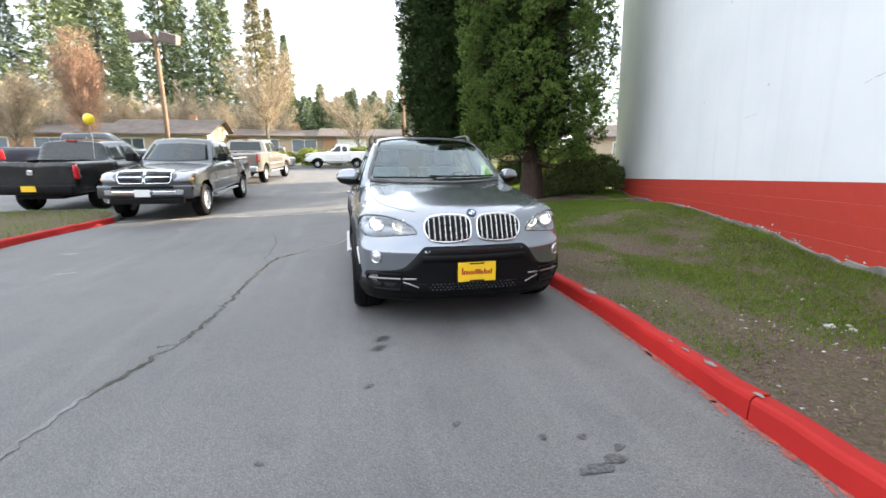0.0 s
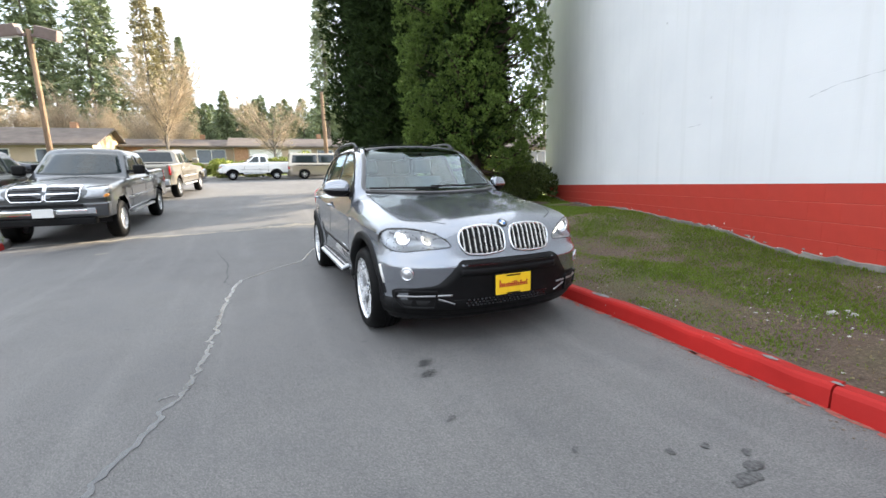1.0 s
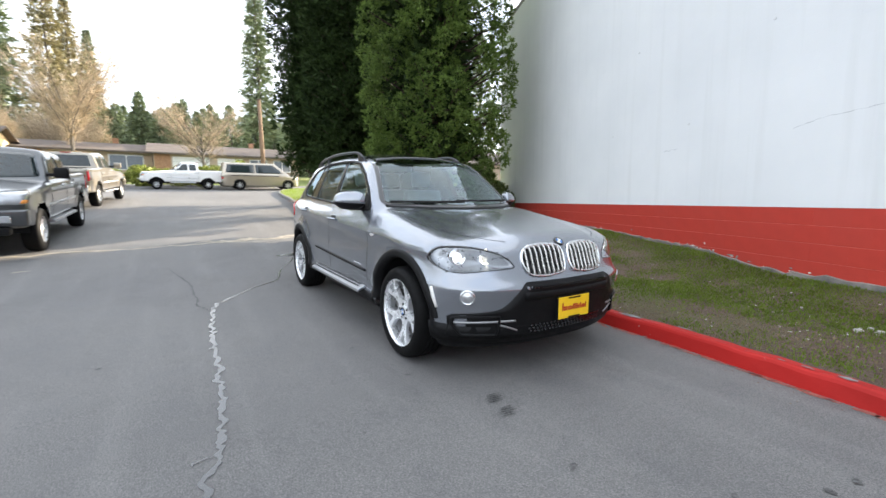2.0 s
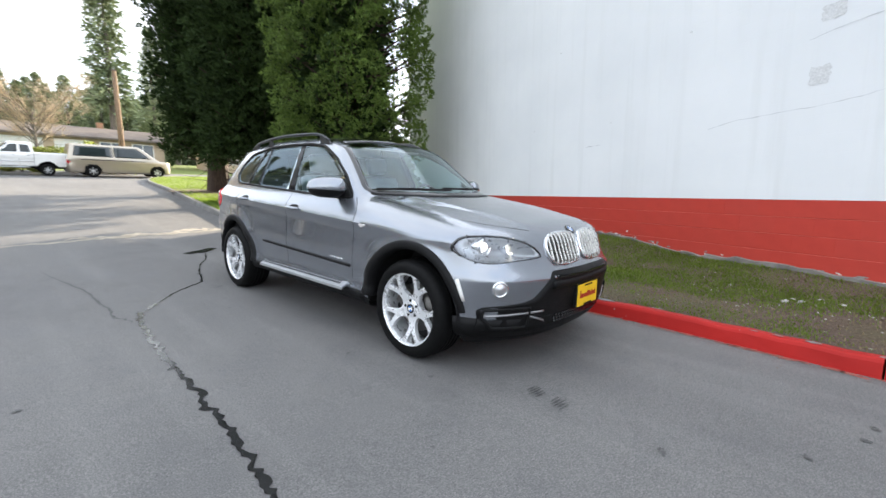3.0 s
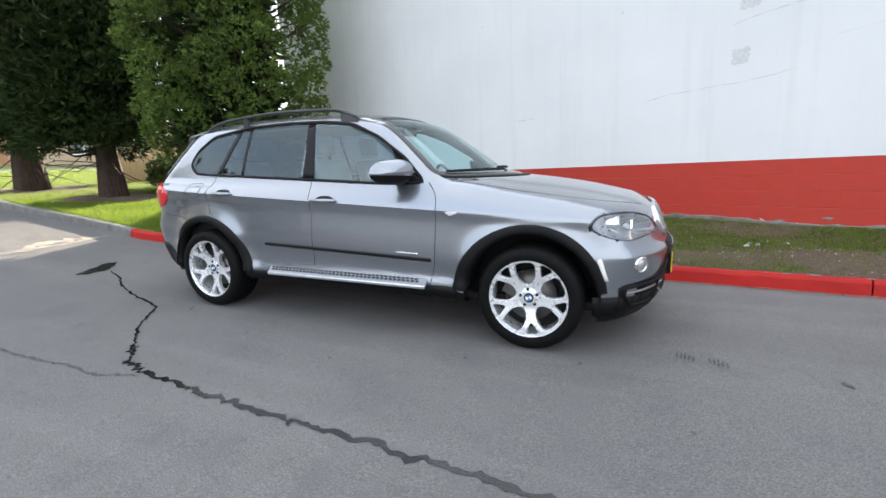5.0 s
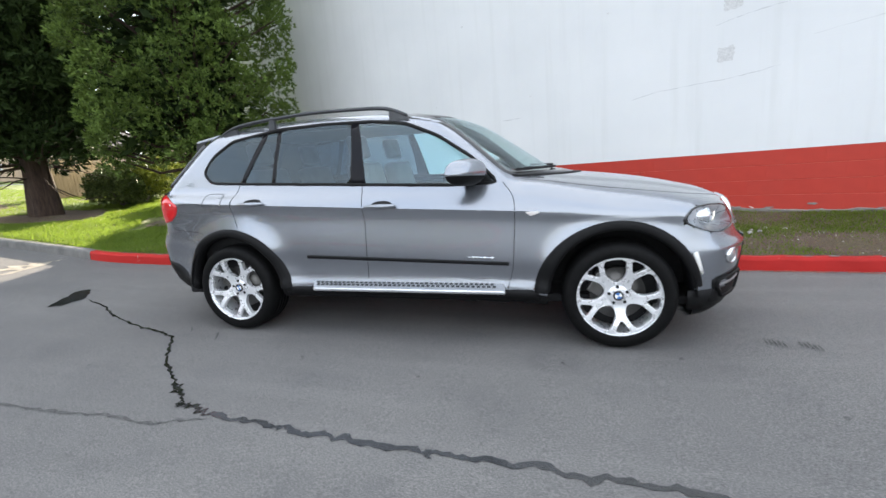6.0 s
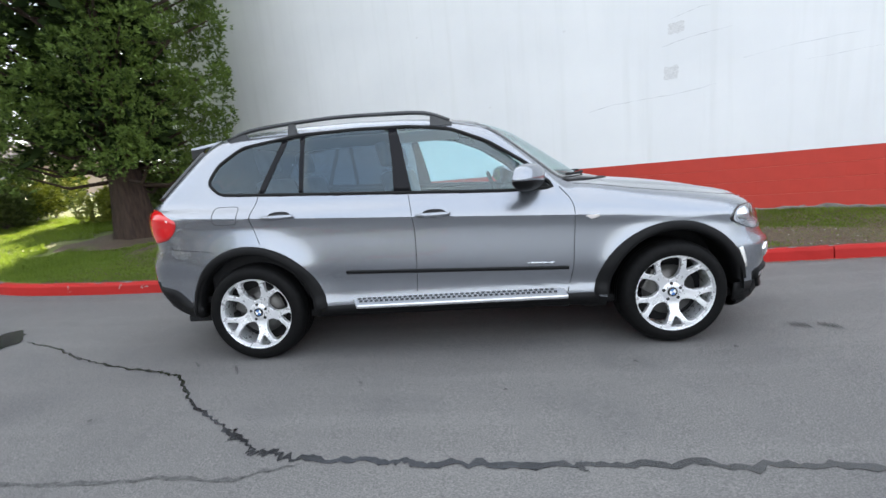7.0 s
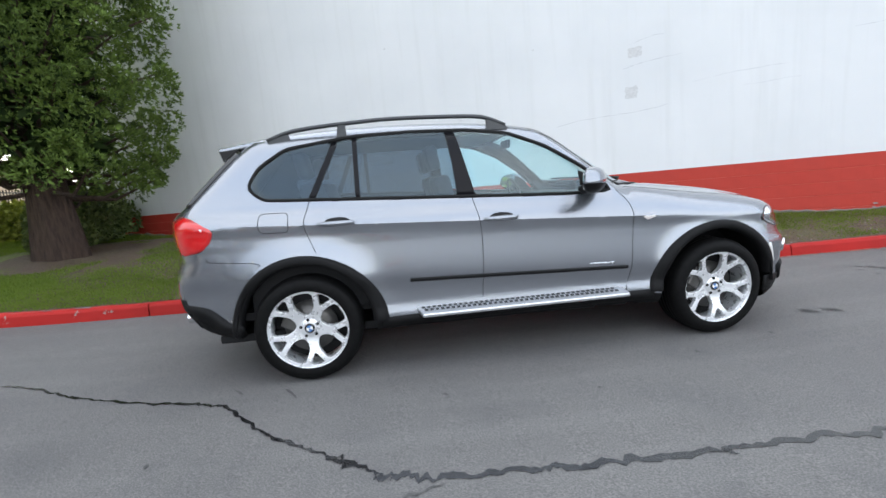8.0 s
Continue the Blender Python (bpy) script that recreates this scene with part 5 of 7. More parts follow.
# screens
S2 = resample(SCREEN, 140)
side_part("screen_frame", band(grown(S2, 0.018), grown(S2, -0.020), "front", 0.003, 0.012), M_GLOSSB)
g = side_part("windscreen", patch(grown(S2, 0.004), "front", -0.005, 0.003, -1, 9), M_SCREEN, "raked windscreen reflecting the sky")
g.visible_shadow = False
rw = resample(rounded([(-0.60, 1.22), (0.60, 1.22), (0.63, 1.30), (0.52, 1.53), (0, 1.56), (-0.52, 1.53), (-0.63, 1.30)], 2), 80)
side_part("tailgate_glass", patch(rw, "rear", 0.003, 0.01, -1, 6), M_GLOSSB, "dark tailgate glass")
# spoiler over the tailgate glass
bm = bmesh.new()
bm_box(bm, -0.54, 0.54, 3.06, 3.47, 1.566, 1.598, None, 0.012)
for v in bm.verts:
    k = 1 - (abs(v.co.x) / 0.56) ** 2
    v.co.z += 0.055 * k - 0.16 * (v.co.y - 3.34)
    v.co.y += 0.07 * k
part("spoiler", bm, M_PAINT, suv, "roof spoiler")
for sd in (-1, 1):
    bm = bmesh.new()
    P = [(sd * 0.575, 3.33, 1.573), (sd * 0.545, 3.47, 1.566), (sd * 0.60, 3.43, 1.49)]
    vs = [bm.verts.new(p) for p in P] + [bm.verts.new((p[0] - sd * 0.02, p[1], p[2])) for p in P]
    bm.faces.new(vs[:3])
    bm.faces.new(vs[3:][::-1])
    for i in range(3):
        bm.faces.new((vs[i], vs[(i + 1) % 3], vs[3 + (i + 1) % 3], vs[3 + i]))
    part("spoiler_fin", bm, M_TRIM, suv)
    # black edge of the tailgate glass seen from the side
    zz = np.linspace(1.20, 1.535, 14)
    q = onto(np.stack([np.interp(zz, [1.20, 1.535], [sd * 0.700, sd * 0.585]), zz], -1), "rear")
    V, F = tube(q, 0.022, 8)
    raw("glass_edge", V, F, M_GLOSSB, suv, "", True)
    # tail lamp wraps the corner
    tl = new("tail_lamp")
    tl.parent = suv
    red = resample(fillet([(3.465, 1.050), (3.485, 0.985), (3.55, 0.920), (3.68, 0.895), (3.79, 0.90), (3.80, 1.09), (3.68, 1.145), (3.60, 1.120)], 0.03), 70)
    side_part("red_lens", patch(red, "side", 0.006, 0.01, sd, 6, None, 0.004), M_RED, "red tail lamp lens", tl)
    side_part("white_band", strip([(3.53, 1.052), (3.60, 1.058), (3.68, 1.063), (3.715, 1.065)], "side", 0.022, 0.008, sd), M_WHITEL, "pale reversing strip", tl)
    rr = resample(rounded([(sd * 0.52, 0.93), (sd * 0.84, 0.915), (sd * 0.86, 1.10), (sd * 0.58, 1.12)], 2), 40)
    side_part("rear_lens", patch(rr, "rear", 0.006, 0.01, sd, 4), M_RED, "", tl)
    # head lamp: dark bowl, projectors with lit rings, clear lens
    hl = new("head_lamp")
    hl.parent = suv
    lp = np.array(LAMP) if sd < 0 else mirror_uv(LAMP)
    L2 = resample(fillet(lp, 0.03, 5), 90)
    side_part("bowl", patch(L2, "front", -0.003, 0.003, sd, 8, None, -0.12), M_BOWL, "silvery lamp bowl", hl)
    side_part("bezel", band(grown(L2, 0.002), grown(L2, -0.004), "front", 0.002, 0.012, sd), M_GLOSSB, "", hl)
    for cx, cy, cz, r in ((-0.748, -0.512, 0.846, 0.060), (-0.572, -0.590, 0.845, 0.054)):
        c = (cx * -sd, cy, cz)
        V, F = revolve([(r + 0.004, 0.06), (r + 0.006, 0.0), (r + 0.004, -0.014), (r - 0.006, -0.014), (r - 0.016, 0.004), (0.004, 0.008)], 30, "y")
        raw("projector", [(v[0] + c[0], v[1] + c[1] + 0.002, v[2] + c[2]) for v in V], F, M_CHROME, hl, "", True)
        ring = [(c[0] + (r - 0.004) * math.cos(a), c[1] - 0.014, c[2] + (r - 0.004) * math.sin(a)) for a in np.linspace(0, 2 * math.pi, 26, endpoint=False)]
        V, F = tube(ring, 0.006, 6, True)
        raw("lit_ring", V, F, M_CHROME if cx < -0.7 else M_RING, hl, "bright chrome ring" if cx < -0.7 else "glowing pale yellow ring", True)
        bm = bmesh.new()
        bmesh.ops.create_uvsphere(bm, u_segments=18, v_segments=12, radius=r * (0.55 if cx < -0.7 else 0.42))
        bmesh.ops.transform(bm, matrix=Matrix.Translation((c[0], c[1] + 0.012, c[2])), verts=bm.verts)
        part("bulb_lens", bm, M_XENON, hl, "lit lamp lens", True)
    g = side_part("clear_lens", patch(grown(L2, -0.004), "front", 0.0015, 0.003, sd, 6, None, 0.006), M_LENS, "clear lamp lens", hl)
    g.visible_shadow = False
    # kidney: chrome frame, dark inside, upright slats
    kd = new("grille_kidney")
    kd.parent = suv
    kp = np.array(KIDNEY) if sd < 0 else mirror_uv(KIDNEY)
    K2 = resample(fillet(kp, 0.05, 5), 80)
    side_part("grille_void", patch(K2, "front", 0.001, 0.004, sd, 5), M_INTD, "", kd)
    side_part("frame", band(K2, grown(K2, -0.015), "front", 0.013, 0.01, sd), M_CHROME, "chrome grille frame", kd)
    for k in range(8):
        xs = -0.062 - k * 0.0425
        zz = np.linspace(0.715, 0.925, 15)
        ok = inside(grown(K2, -0.008), np.full(15, xs * -sd), zz)
        zz = zz[ok]
        if len(zz) > 3:
            zz = np.linspace(zz[0] - 0.008, zz[-1] + 0.008, 9)
            ln = np.stack([np.full(9, xs * -sd), zz], -1)
            side_part("slat", strip(ln, "front", 0.0125, 0.014, sd, 0.0, 0.010), M_SLAT, "", kd)
    # fog lamp
    fg = new("fog_lamp")
    fg.parent = suv
    c = onto([(sd * 0.772, 0.596)], "front")[0]
    nrm = normal_at(c[None])[0]
    tow = Vector(nrm).to_track_quat("X", "Z").to_matrix().to_4x4()
    for nm, prof, mt in (("bezel", [(0.052, -0.01), (0.052, 0.010), (0.042, 0.012), (0.040, 0.0)], M_CHROME), ("lens", [(0.041, 0.004), (0.03, 0.012), (0.001, 0.016)], M_SATIN)):
        V, F = revolve(prof, 28, "x")
        mm = Matrix.Translation(c) @ tow
        raw(nm, [mm @ Vector(v) for v in V], F, mt, fg, "", True)
    # side marker upright in the bumper corner
    side_part("corner_marker", strip([(-0.430, 0.645), (-0.447, 0.60), (-0.462, 0.55), (-0.475, 0.505)], "side", 0.026, 0.005, sd), M_AMBERL, "pale upright side marker")
    # hood edge
    hl2 = smooth_line([(sd * 0.73, 0.62), (sd * 0.745, 0.2), (sd * 0.72, -0.25), (sd * 0.60, -0.52), (sd * 0.45, -0.66)], 10)
    side_part("shut_line", strip(hl2, "top", 0.005, 0.0008, sd), M_SEAM_D)
    # lower side intake with a bright blade
    it = resample(fillet([(sd * 0.585, 0.335), (sd * 0.575, 0.470), (sd * 0.72, 0.470), (sd * 0.835, 0.458), (sd * 0.838, 0.405), (sd * 0.79, 0.335)], 0.012), 60)
    side_part("side_intake", band(grown(it, 0.004), grown(it, -0.010), "front", 0.014, 0.004, sd), M_TRIM, "black lower intake rim")
    bld = smooth_line([(sd * 0.47, 0.432), (sd * 0.66, 0.428), (sd * 0.836, 0.418)], 10)
    side_part("bright_blade", strip(bld, "front", 0.014, 0.010, sd, 0.004, 0.003), M_RAILB, "satin metal blade")
    bld = smooth_line([(sd * 0.45, 0.360), (sd * 0.51, 0.384), (sd * 0.57, 0.404)], 6)
    side_part("bright_blade", strip(bld, "front", 0.012, 0.010, sd, 0.004, 0.003), M_RAILB, "satin metal blade")

# black lower edging
xf = np.linspace(-0.885, 0.885, 50)
side_part("lower_trim", strip(np.stack([xf, np.full(50, 0.330)], -1), "front", 0.125, 0.005, -1, 0.006), M_TRIM, "black plastic lower edge")
xf = np.linspace(-0.80, 0.80, 40)
side_part("lower_trim", strip(np.stack([xf, np.full(40, 0.50)], -1), "rear", 0.20, 0.005, -1, 0.006), M_TRIM, "black rear skirt")
for sd in (-1, 1):
    for y0, y1, w in ((0.50, 2.45, 0.075), (3.36, 3.80, 0.10), (-0.60, -0.40, 0.12)):
        yy = np.linspace(y0, y1, 24)
        side_part("lower_trim", strip(np.stack([yy, black_edge(yy) - w / 2 + 0.004], -1), "side", w, 0.005, sd, 0.006), M_TRIM, "black plastic lower edge")
# black lower front and mesh intakes
half = [(0.855, 0.31), (0.850, 0.40), (0.858, 0.455), (0.84, 0.476), (0.72, 0.489), (0.61, 0.503), (0.56, 0.522), (0.487, 0.60), (0.452, 0.650), (0.405, 0.688)]
cm = resample(fillet(half + [(-a, b) for a, b in half[::-1]], 0.018), 150)
side_part("bumper_insert", patch(cm, "front", 0.006, 0.01, -1, 7), M_TRIM, "black plastic bumper centre")
bar = smooth_line([(-0.42, 0.600), (0, 0.598), (0.42, 0.600)], 14)
side_part("bumper_bar", strip(bar, "front", 0.055, 0.012, -1, 0.004, 0.006), M_TRIM)
bm = bmesh.new()
for k in range(26):
    for j, (z0, cnt) in enumerate(((0.655, 26), (0.385, 22), (0.362, 22), (0.339, 22))):
        if k >= cnt:
            continue
        x0 = -0.36 + 0.72 * (k + 0.5 * (j % 2)) / cnt
        c = onto([(x0, z0)], "front")[0]
        bm_box(bm, c[0] - 0.010, c[0] + 0.010, c[1] - 0.013, c[1] - 0.004, c[2] - 0.007, c[2] + 0.007)
tagged(part("intake_mesh", bm, M_GLOSSB, suv), "black mesh of the air intake", kind="stuff")

# rear lower black
for sd in (-1, 1):
    V, F = tube([(sd * 0.58, 3.64, 0.43), (sd * 0.58, 3.815, 0.425)], 0.045, 16, caps=False)
    raw("exhaust_tip", V, F, M_CHROME, suv, "", True)

def roundel(parent, centre, normal, r, up="Z"):
    """Plain round badge: dark ring, quarters of blue and white."""
    m = Matrix.Translation(centre) @ Vector(normal).to_track_quat("X", "Z").to_matrix().to_4x4()
    b = new("badge")
    b.parent = parent
    V, F = revolve([(r, -0.004), (r, 0.003), (r * 0.66, 0.004), (r * 0.66, -0.001)], 28)
    raw("badge_ring", [m @ Vector(v) for v in V], F, M_GLOSSB, b, "", True)
    for k in range(4):
        A = np.linspace(k * math.pi / 2, (k + 1) * math.pi / 2, 8)
        V = [m @ Vector((0.0028, 0, 0))] + [m @ Vector((0.0028, r * 0.66 * math.cos(a), r * 0.66 * math.sin(a))) for a in A]
        raw("quarter", V, [(0, i, i + 1) for i in range(1, 8)], M_BLUE if k % 2 else M_WHITE, b)


c = onto([(0.0, -0.73)], "top")[0]
roundel(suv, c + normal_at(c[None])[0] * 0.004, normal_at(c[None])[0], 0.041)

# plate
pl = new("number_plate")
pl.parent = suv
py = float(onto([(0.0, 0.50)], "front")[0][1]) - 0.030
part("board", boxed(-0.155, 0.155, py - 0.008, py, 0.410, 0.565, None, 0.003), M_PLATE, pl, "yellow dealer plate")
part("plate_holder", boxed(-0.16, 0.16, py + 0.001, py + 0.03, 0.40, 0.572, None, 0.004), M_TRIM, pl)
bm = bmesh.new()
rg = random.Random(3)
xx = -0.125
while xx < 0.12:
    w = rg.uniform(0.014, 0.022)
    h = 0.055 if xx < -0.11 else rg.choice((0.026, 0.030, 0.040))
    bm_box(bm, xx, xx + w * 0.72, py - 0.0105, py - 0.0085, 0.468, 0.468 + h, Matrix.Translation((0, 0, 0)))
    xx += w
part("print_bars", bm, M_PLATETXT, pl, "dark red bars of print")
for z0, z1, w in ((0.549, 0.560, 0.06), (0.412, 0.423, 0.06)):
    part("frame_bar", boxed(-w, w, py - 0.010, py - 0.0082, z0, z1), M_TRIM, pl)

# wipers
for pts in ([(-0.68, 1.178), (-0.35, 1.176), (-0.05, 1.172)], [(-0.12, 1.188), (0.25, 1.184), (0.64, 1.188)]):
    q = onto(smooth_line(pts, 6), "front")
    q += normal_at(q) * 0.022
    V, F = tube(q, 0.010, 6)
    raw("wiper", V, F, M_INTD, suv, "black wiper blade", True)
cw = smooth_line([(-0.73, 1.156), (-0.4, 1.149), (0, 1.146), (0.4, 1.149), (0.73, 1.156)], 10)
side_part("cowl", strip(cw, "front", 0.020, 0.004, -1, 0.006), M_TRIM, "black cowl under the windscreen")


# wheels
def spoke_star():
    """A disc with five large rounded openings and five small notches at the rim, shaped in depth."""
    bm = bmesh.new()
    loops = [[(0.264 * math.cos(a), 0.264 * math.sin(a)) for a in np.linspace(0, 2 * math.pi, 90, endpoint=False)]]
    for k in range(5):
        a0 = 2 * math.pi * (k + 0.5) / 5
        half = [(0.100, 0.030), (0.130, 0.056), (0.160, 0.064), (0.222, 0.070), (0.240, 0.048)]
        big = fillet([(0.086, 0.0)] + half + [(0.245, 0.0)] + [(u, -v) for u, v in half[::-1]], 0.016, 3, 0.05)
        loops.append([(u * math.cos(a0) - v * math.sin(a0), u * math.sin(a0) + v * math.cos(a0)) for u, v in big])
        a1 = 2 * math.pi * k / 5
        small = fillet([(0.176, 0.007), (0.236, 0.044), (0.248, 0.032), (0.251, 0.0), (0.248, -0.032), (0.236, -0.044), (0.176, -0.007)], 0.009, 3, 0.05)
        loops.append([(u * math.cos(a1) - v * math.sin(a1), u * math.sin(a1) + v * math.cos(a1)) for u, v in small])
    edges = []
    for L in loops:
        vs = [bm.verts.new((0, -v, u)) for u, v in L]
        edges += [bm.edges.new((vs[i], vs[(i + 1) % len(vs)])) for i in range(len(vs))]
    bmesh.ops.triangle_fill(bm, edges=edges, use_beauty=True)
    bmesh.ops.subdivide_edges(bm, edges=[e for e in bm.edges if e.calc_length() > 0.03], cuts=1)
    bmesh.ops.triangulate(bm, faces=bm.faces[:])

    def depth(r):
        return -0.082 - 0.034 * float(sstep(0.05, 0.25, r))
    front = list(bm.faces)
    ret = bmesh.ops.extrude_face_region(bm, geom=front)
    back = [g for g in ret["geom"] if isinstance(g, bmesh.types.BMVert)]
    bs = set(back)
    for v in bm.verts:
        r = math.hypot(v.co.y, v.co.z)
        v.co.x = depth(r) + (0.0 if v in bs else 0.034)
        if v not in bs:
            v.co.y *= 0.985
    bmesh.ops.recalc_face_normals(bm, faces=bm.faces[:])
    rim_edges = [e for e in bm.edges if len(e.link_faces) == 2 and e.verts[0] in bs and e.verts[1] in bs and e.calc_face_angle(0) > 0.9]
    bmesh.ops.bevel(bm, geom=rim_edges, offset=0.0045, segments=2, profile=0.6, affect="EDGES")
    bm.verts.index_update()
    V = [tuple(v.co) for v in bm.verts]
    F = [tuple(v.index for v in f.verts) for f in bm.faces]
    bm.free()
    return V, F


STAR = spoke_star()


def wheel_parts(root):
    T = WHEEL_R
    V, F = revolve([(0.262, -0.135), (0.285, -0.143), (0.325, -0.140), (T - 0.012, -0.118), (T, -0.085), (T, 0.085), (T - 0.012, 0.118), (0.325, 0.140), (0.285, 0.143), (0.262, 0.135)], 72)
    ty = raw("tyre", V, F, M_RUBBER, root, "wide low-profile tyre", True)
    for x0 in (-0.058, -0.02, 0.018, 0.056):
        V, F = revolve([(T - 0.006, x0), (T + 0.0012, x0 + 0.002), (T + 0.0012, x0 + 0.030), (T - 0.006, x0 + 0.032)], 72)
        raw("tread_rib", V, F, M_RUBBER, ty, "", True)
    V, F = revolve([(0.262, 0.10), (0.258, -0.085), (0.264, -0.128), (0.276, -0.139), (0.286, -0.131), (0.272, -0.115)], 72)
    rim = raw("rim", V, F, M_ALLOY, root, "polished alloy rim lip", True)
    raw("spoke_star", *STAR, M_ALLOY, rim, "five forked silver spokes", False)
    V, F = revolve([(0.001, -0.088), (0.034, -0.090), (0.060, -0.086), (0.078, -0.074), (0.080, -0.03)], 40)
    raw("hub", V, F, M_ALLOY, rim, "", True)
    for k in range(5):
        a = 2 * math.pi * (k + 0.5) / 5
        V, F = revolve([(0.0105, -0.078), (0.0105, -0.091), (0.001, -0.091)], 12)
        m = Matrix.Translation((0, -math.sin(a) * 0.058, math.cos(a) * 0.058))
        raw("wheel_bolt", [m @ Vector(v) for v in V], F, M_INTD, rim)
    roundel(root, (-0.0935, 0, 0), (-1, 0, 0), 0.033)
    V, F = revolve([(0.03, -0.028), (0.175, -0.028), (0.175, -0.005), (0.03, -0.005)], 48)
    raw("brake_disc", V, F, M_DISC, root, "steel brake disc", True)
    bm = boxed(-0.06, 0.02, 0.085, 0.185, -0.075, 0.075, None, 0.015)
    part("caliper", bm, M_DISC, root)
    V, F = revolve([(0.255, 0.06), (0.02, 0.06)], 40)
    raw("inner_dark", V, F, M_INTD, root)


for yw in (0.0, REAR_AXLE):
    for sd in (-1, 1):
        w = new("wheel")
        w.parent = suv
        wheel_parts(w)
        w.matrix_basis = Matrix.Translation((sd * 0.815, yw, WHEEL_R)) @ Matrix.Rotation(0 if sd < 0 else math.pi, 4, "Z") @ Matrix.Rotation(radians(29), 4, "X")

# inside
def seat(x, y, back=True):
    s = new("seat")
    s.parent = suv
    part("cushion", boxed(x - 0.25, x + 0.25, y - 0.26, y + 0.26, 0.55, 0.74, None, 0.05, 3), M_INT, s, "", True)
    part("backrest", boxed(-0.25, 0.25, -0.06, 0.06, 0, 0.62, Matrix.Translation((x, y + 0.25, 0.70)) @ Matrix.Rotation(-0.25, 4, "X"), 0.045, 3), M_INT, s, "", True)
    part("headrest", boxed(-0.13, 0.13, -0.045, 0.045, 0, 0.19, Matrix.Translation((x, y + 0.42, 1.345)) @ Matrix.Rotation(-0.2, 4, "X"), 0.04, 3), M_INT, s, "", True)


for x, y in ((-0.38, 1.55), (0.38, 1.55), (-0.40, 2.50), (0.40, 2.50)):
    seat(x, y)
part("dashboard", boxed(-0.72, 0.72, 0.60, 1.02, 0.80, 1.10, None, 0.06, 3), M_INTD, suv, "", True)
part("cabin_floor", boxed(-0.80, 0.80, 0.5, 3.4, 0.42, 0.47), M_INTD, suv)
for sd in (-1, 1):
    part("door_card", boxed(sd * 0.80 - 0.02, sd * 0.80 + 0.02, 0.8, 3.3, 0.45, 1.10, None, 0.015), M_INTD, suv)
part("headliner", boxed(-0.54, 0.54, 1.42, 3.15, 1.575, 1.590, None, 0.005), simple("pale_headliner", (0.42, 0.42, 0.41), 0.9, var=0.06), suv, "pale grey roof lining")
part("load_cover", boxed(-0.72, 0.72, 2.85, 3.60, 1.02, 1.05, None, 0.01), M_INTD, suv)
ring = [(0.38 + 0.185 * math.cos(a), 1.10 + 0.06 * math.sin(a), 1.06 + 0.17 * math.sin(a)) for a in np.linspace(0, 2 * math.pi, 32, endpoint=False)]
V, F = tube(ring, 0.016, 8, True)
sw = raw("steering_wheel", V, F, M_INTD, suv, "black steering wheel", True)
part("spokes", boxed(0.22, 0.54, 1.085, 1.115, 1.03, 1.09, None, 0.012), M_INTD, sw)
part("column", boxed(0.34, 0.42, 0.95, 1.10, 0.98, 1.05, None, 0.012), M_INTD, suv)
part("inner_mirror", boxed(-0.12, 0.12, 1.28, 1.31, 1.50, 1.57, None, 0.012), M_INTD, suv)

# ---- trees ----
def spray_mesh(name, centres, dirs, sizes, mat, parent, label="", seed=1, per=7, spread=0.75, width=0.16, slim=False):
    """Tufts of narrow pointed leaves: each tuft is a fan of slim triangles about its own direction."""
    r = np.random.RandomState(seed)
    C, D, S = np.asarray(centres, float), np.asarray(dirs, float), np.asarray(sizes, float)
    n = len(C)
    D = D / (np.linalg.norm(D, axis=1, keepdims=True) + 1e-9)
    d = D[:, None, :] + r.normal(0, spread, (n, per, 3))
    d /= np.linalg.norm(d, axis=2, keepdims=True) + 1e-9
    L = S[:, None] * r.uniform(0.55, 1.15, (n, per))
    side = np.cross(d, r.normal(0, 1, (n, per, 3)))
    side /= np.linalg.norm(side, axis=2, keepdims=True) + 1e-9
    c = C[:, None, :] + d * (L * 0.08)[..., None]
    tip = c + d * L[..., None]
    w = side * (L * width)[..., None]
    mid = c + d * (L * 0.45)[..., None]
    V = (np.stack([c - w, tip, c + w], 2) if slim else np.stack([c, mid - w, tip, mid + w], 2)).reshape(-1, 3)
    m, q = n * per, 3 if slim else 4
    me = bpy.data.meshes.new(name)
    me.vertices.add(q * m)
    me.vertices.foreach_set("co", V.ravel())
    me.loops.add(q * m)
    me.loops.foreach_set("vertex_index", np.arange(q * m, dtype=np.int32))
    me.polygons.add(m)
    me.polygons.foreach_set("loop_start", np.arange(m, dtype=np.int32) * q)
    me.update()
    me.validate()
    me.materials.append(mat)
    ob = new(name, me)
    ob.parent = parent
    if label:
        tagged(ob, label)
    return ob


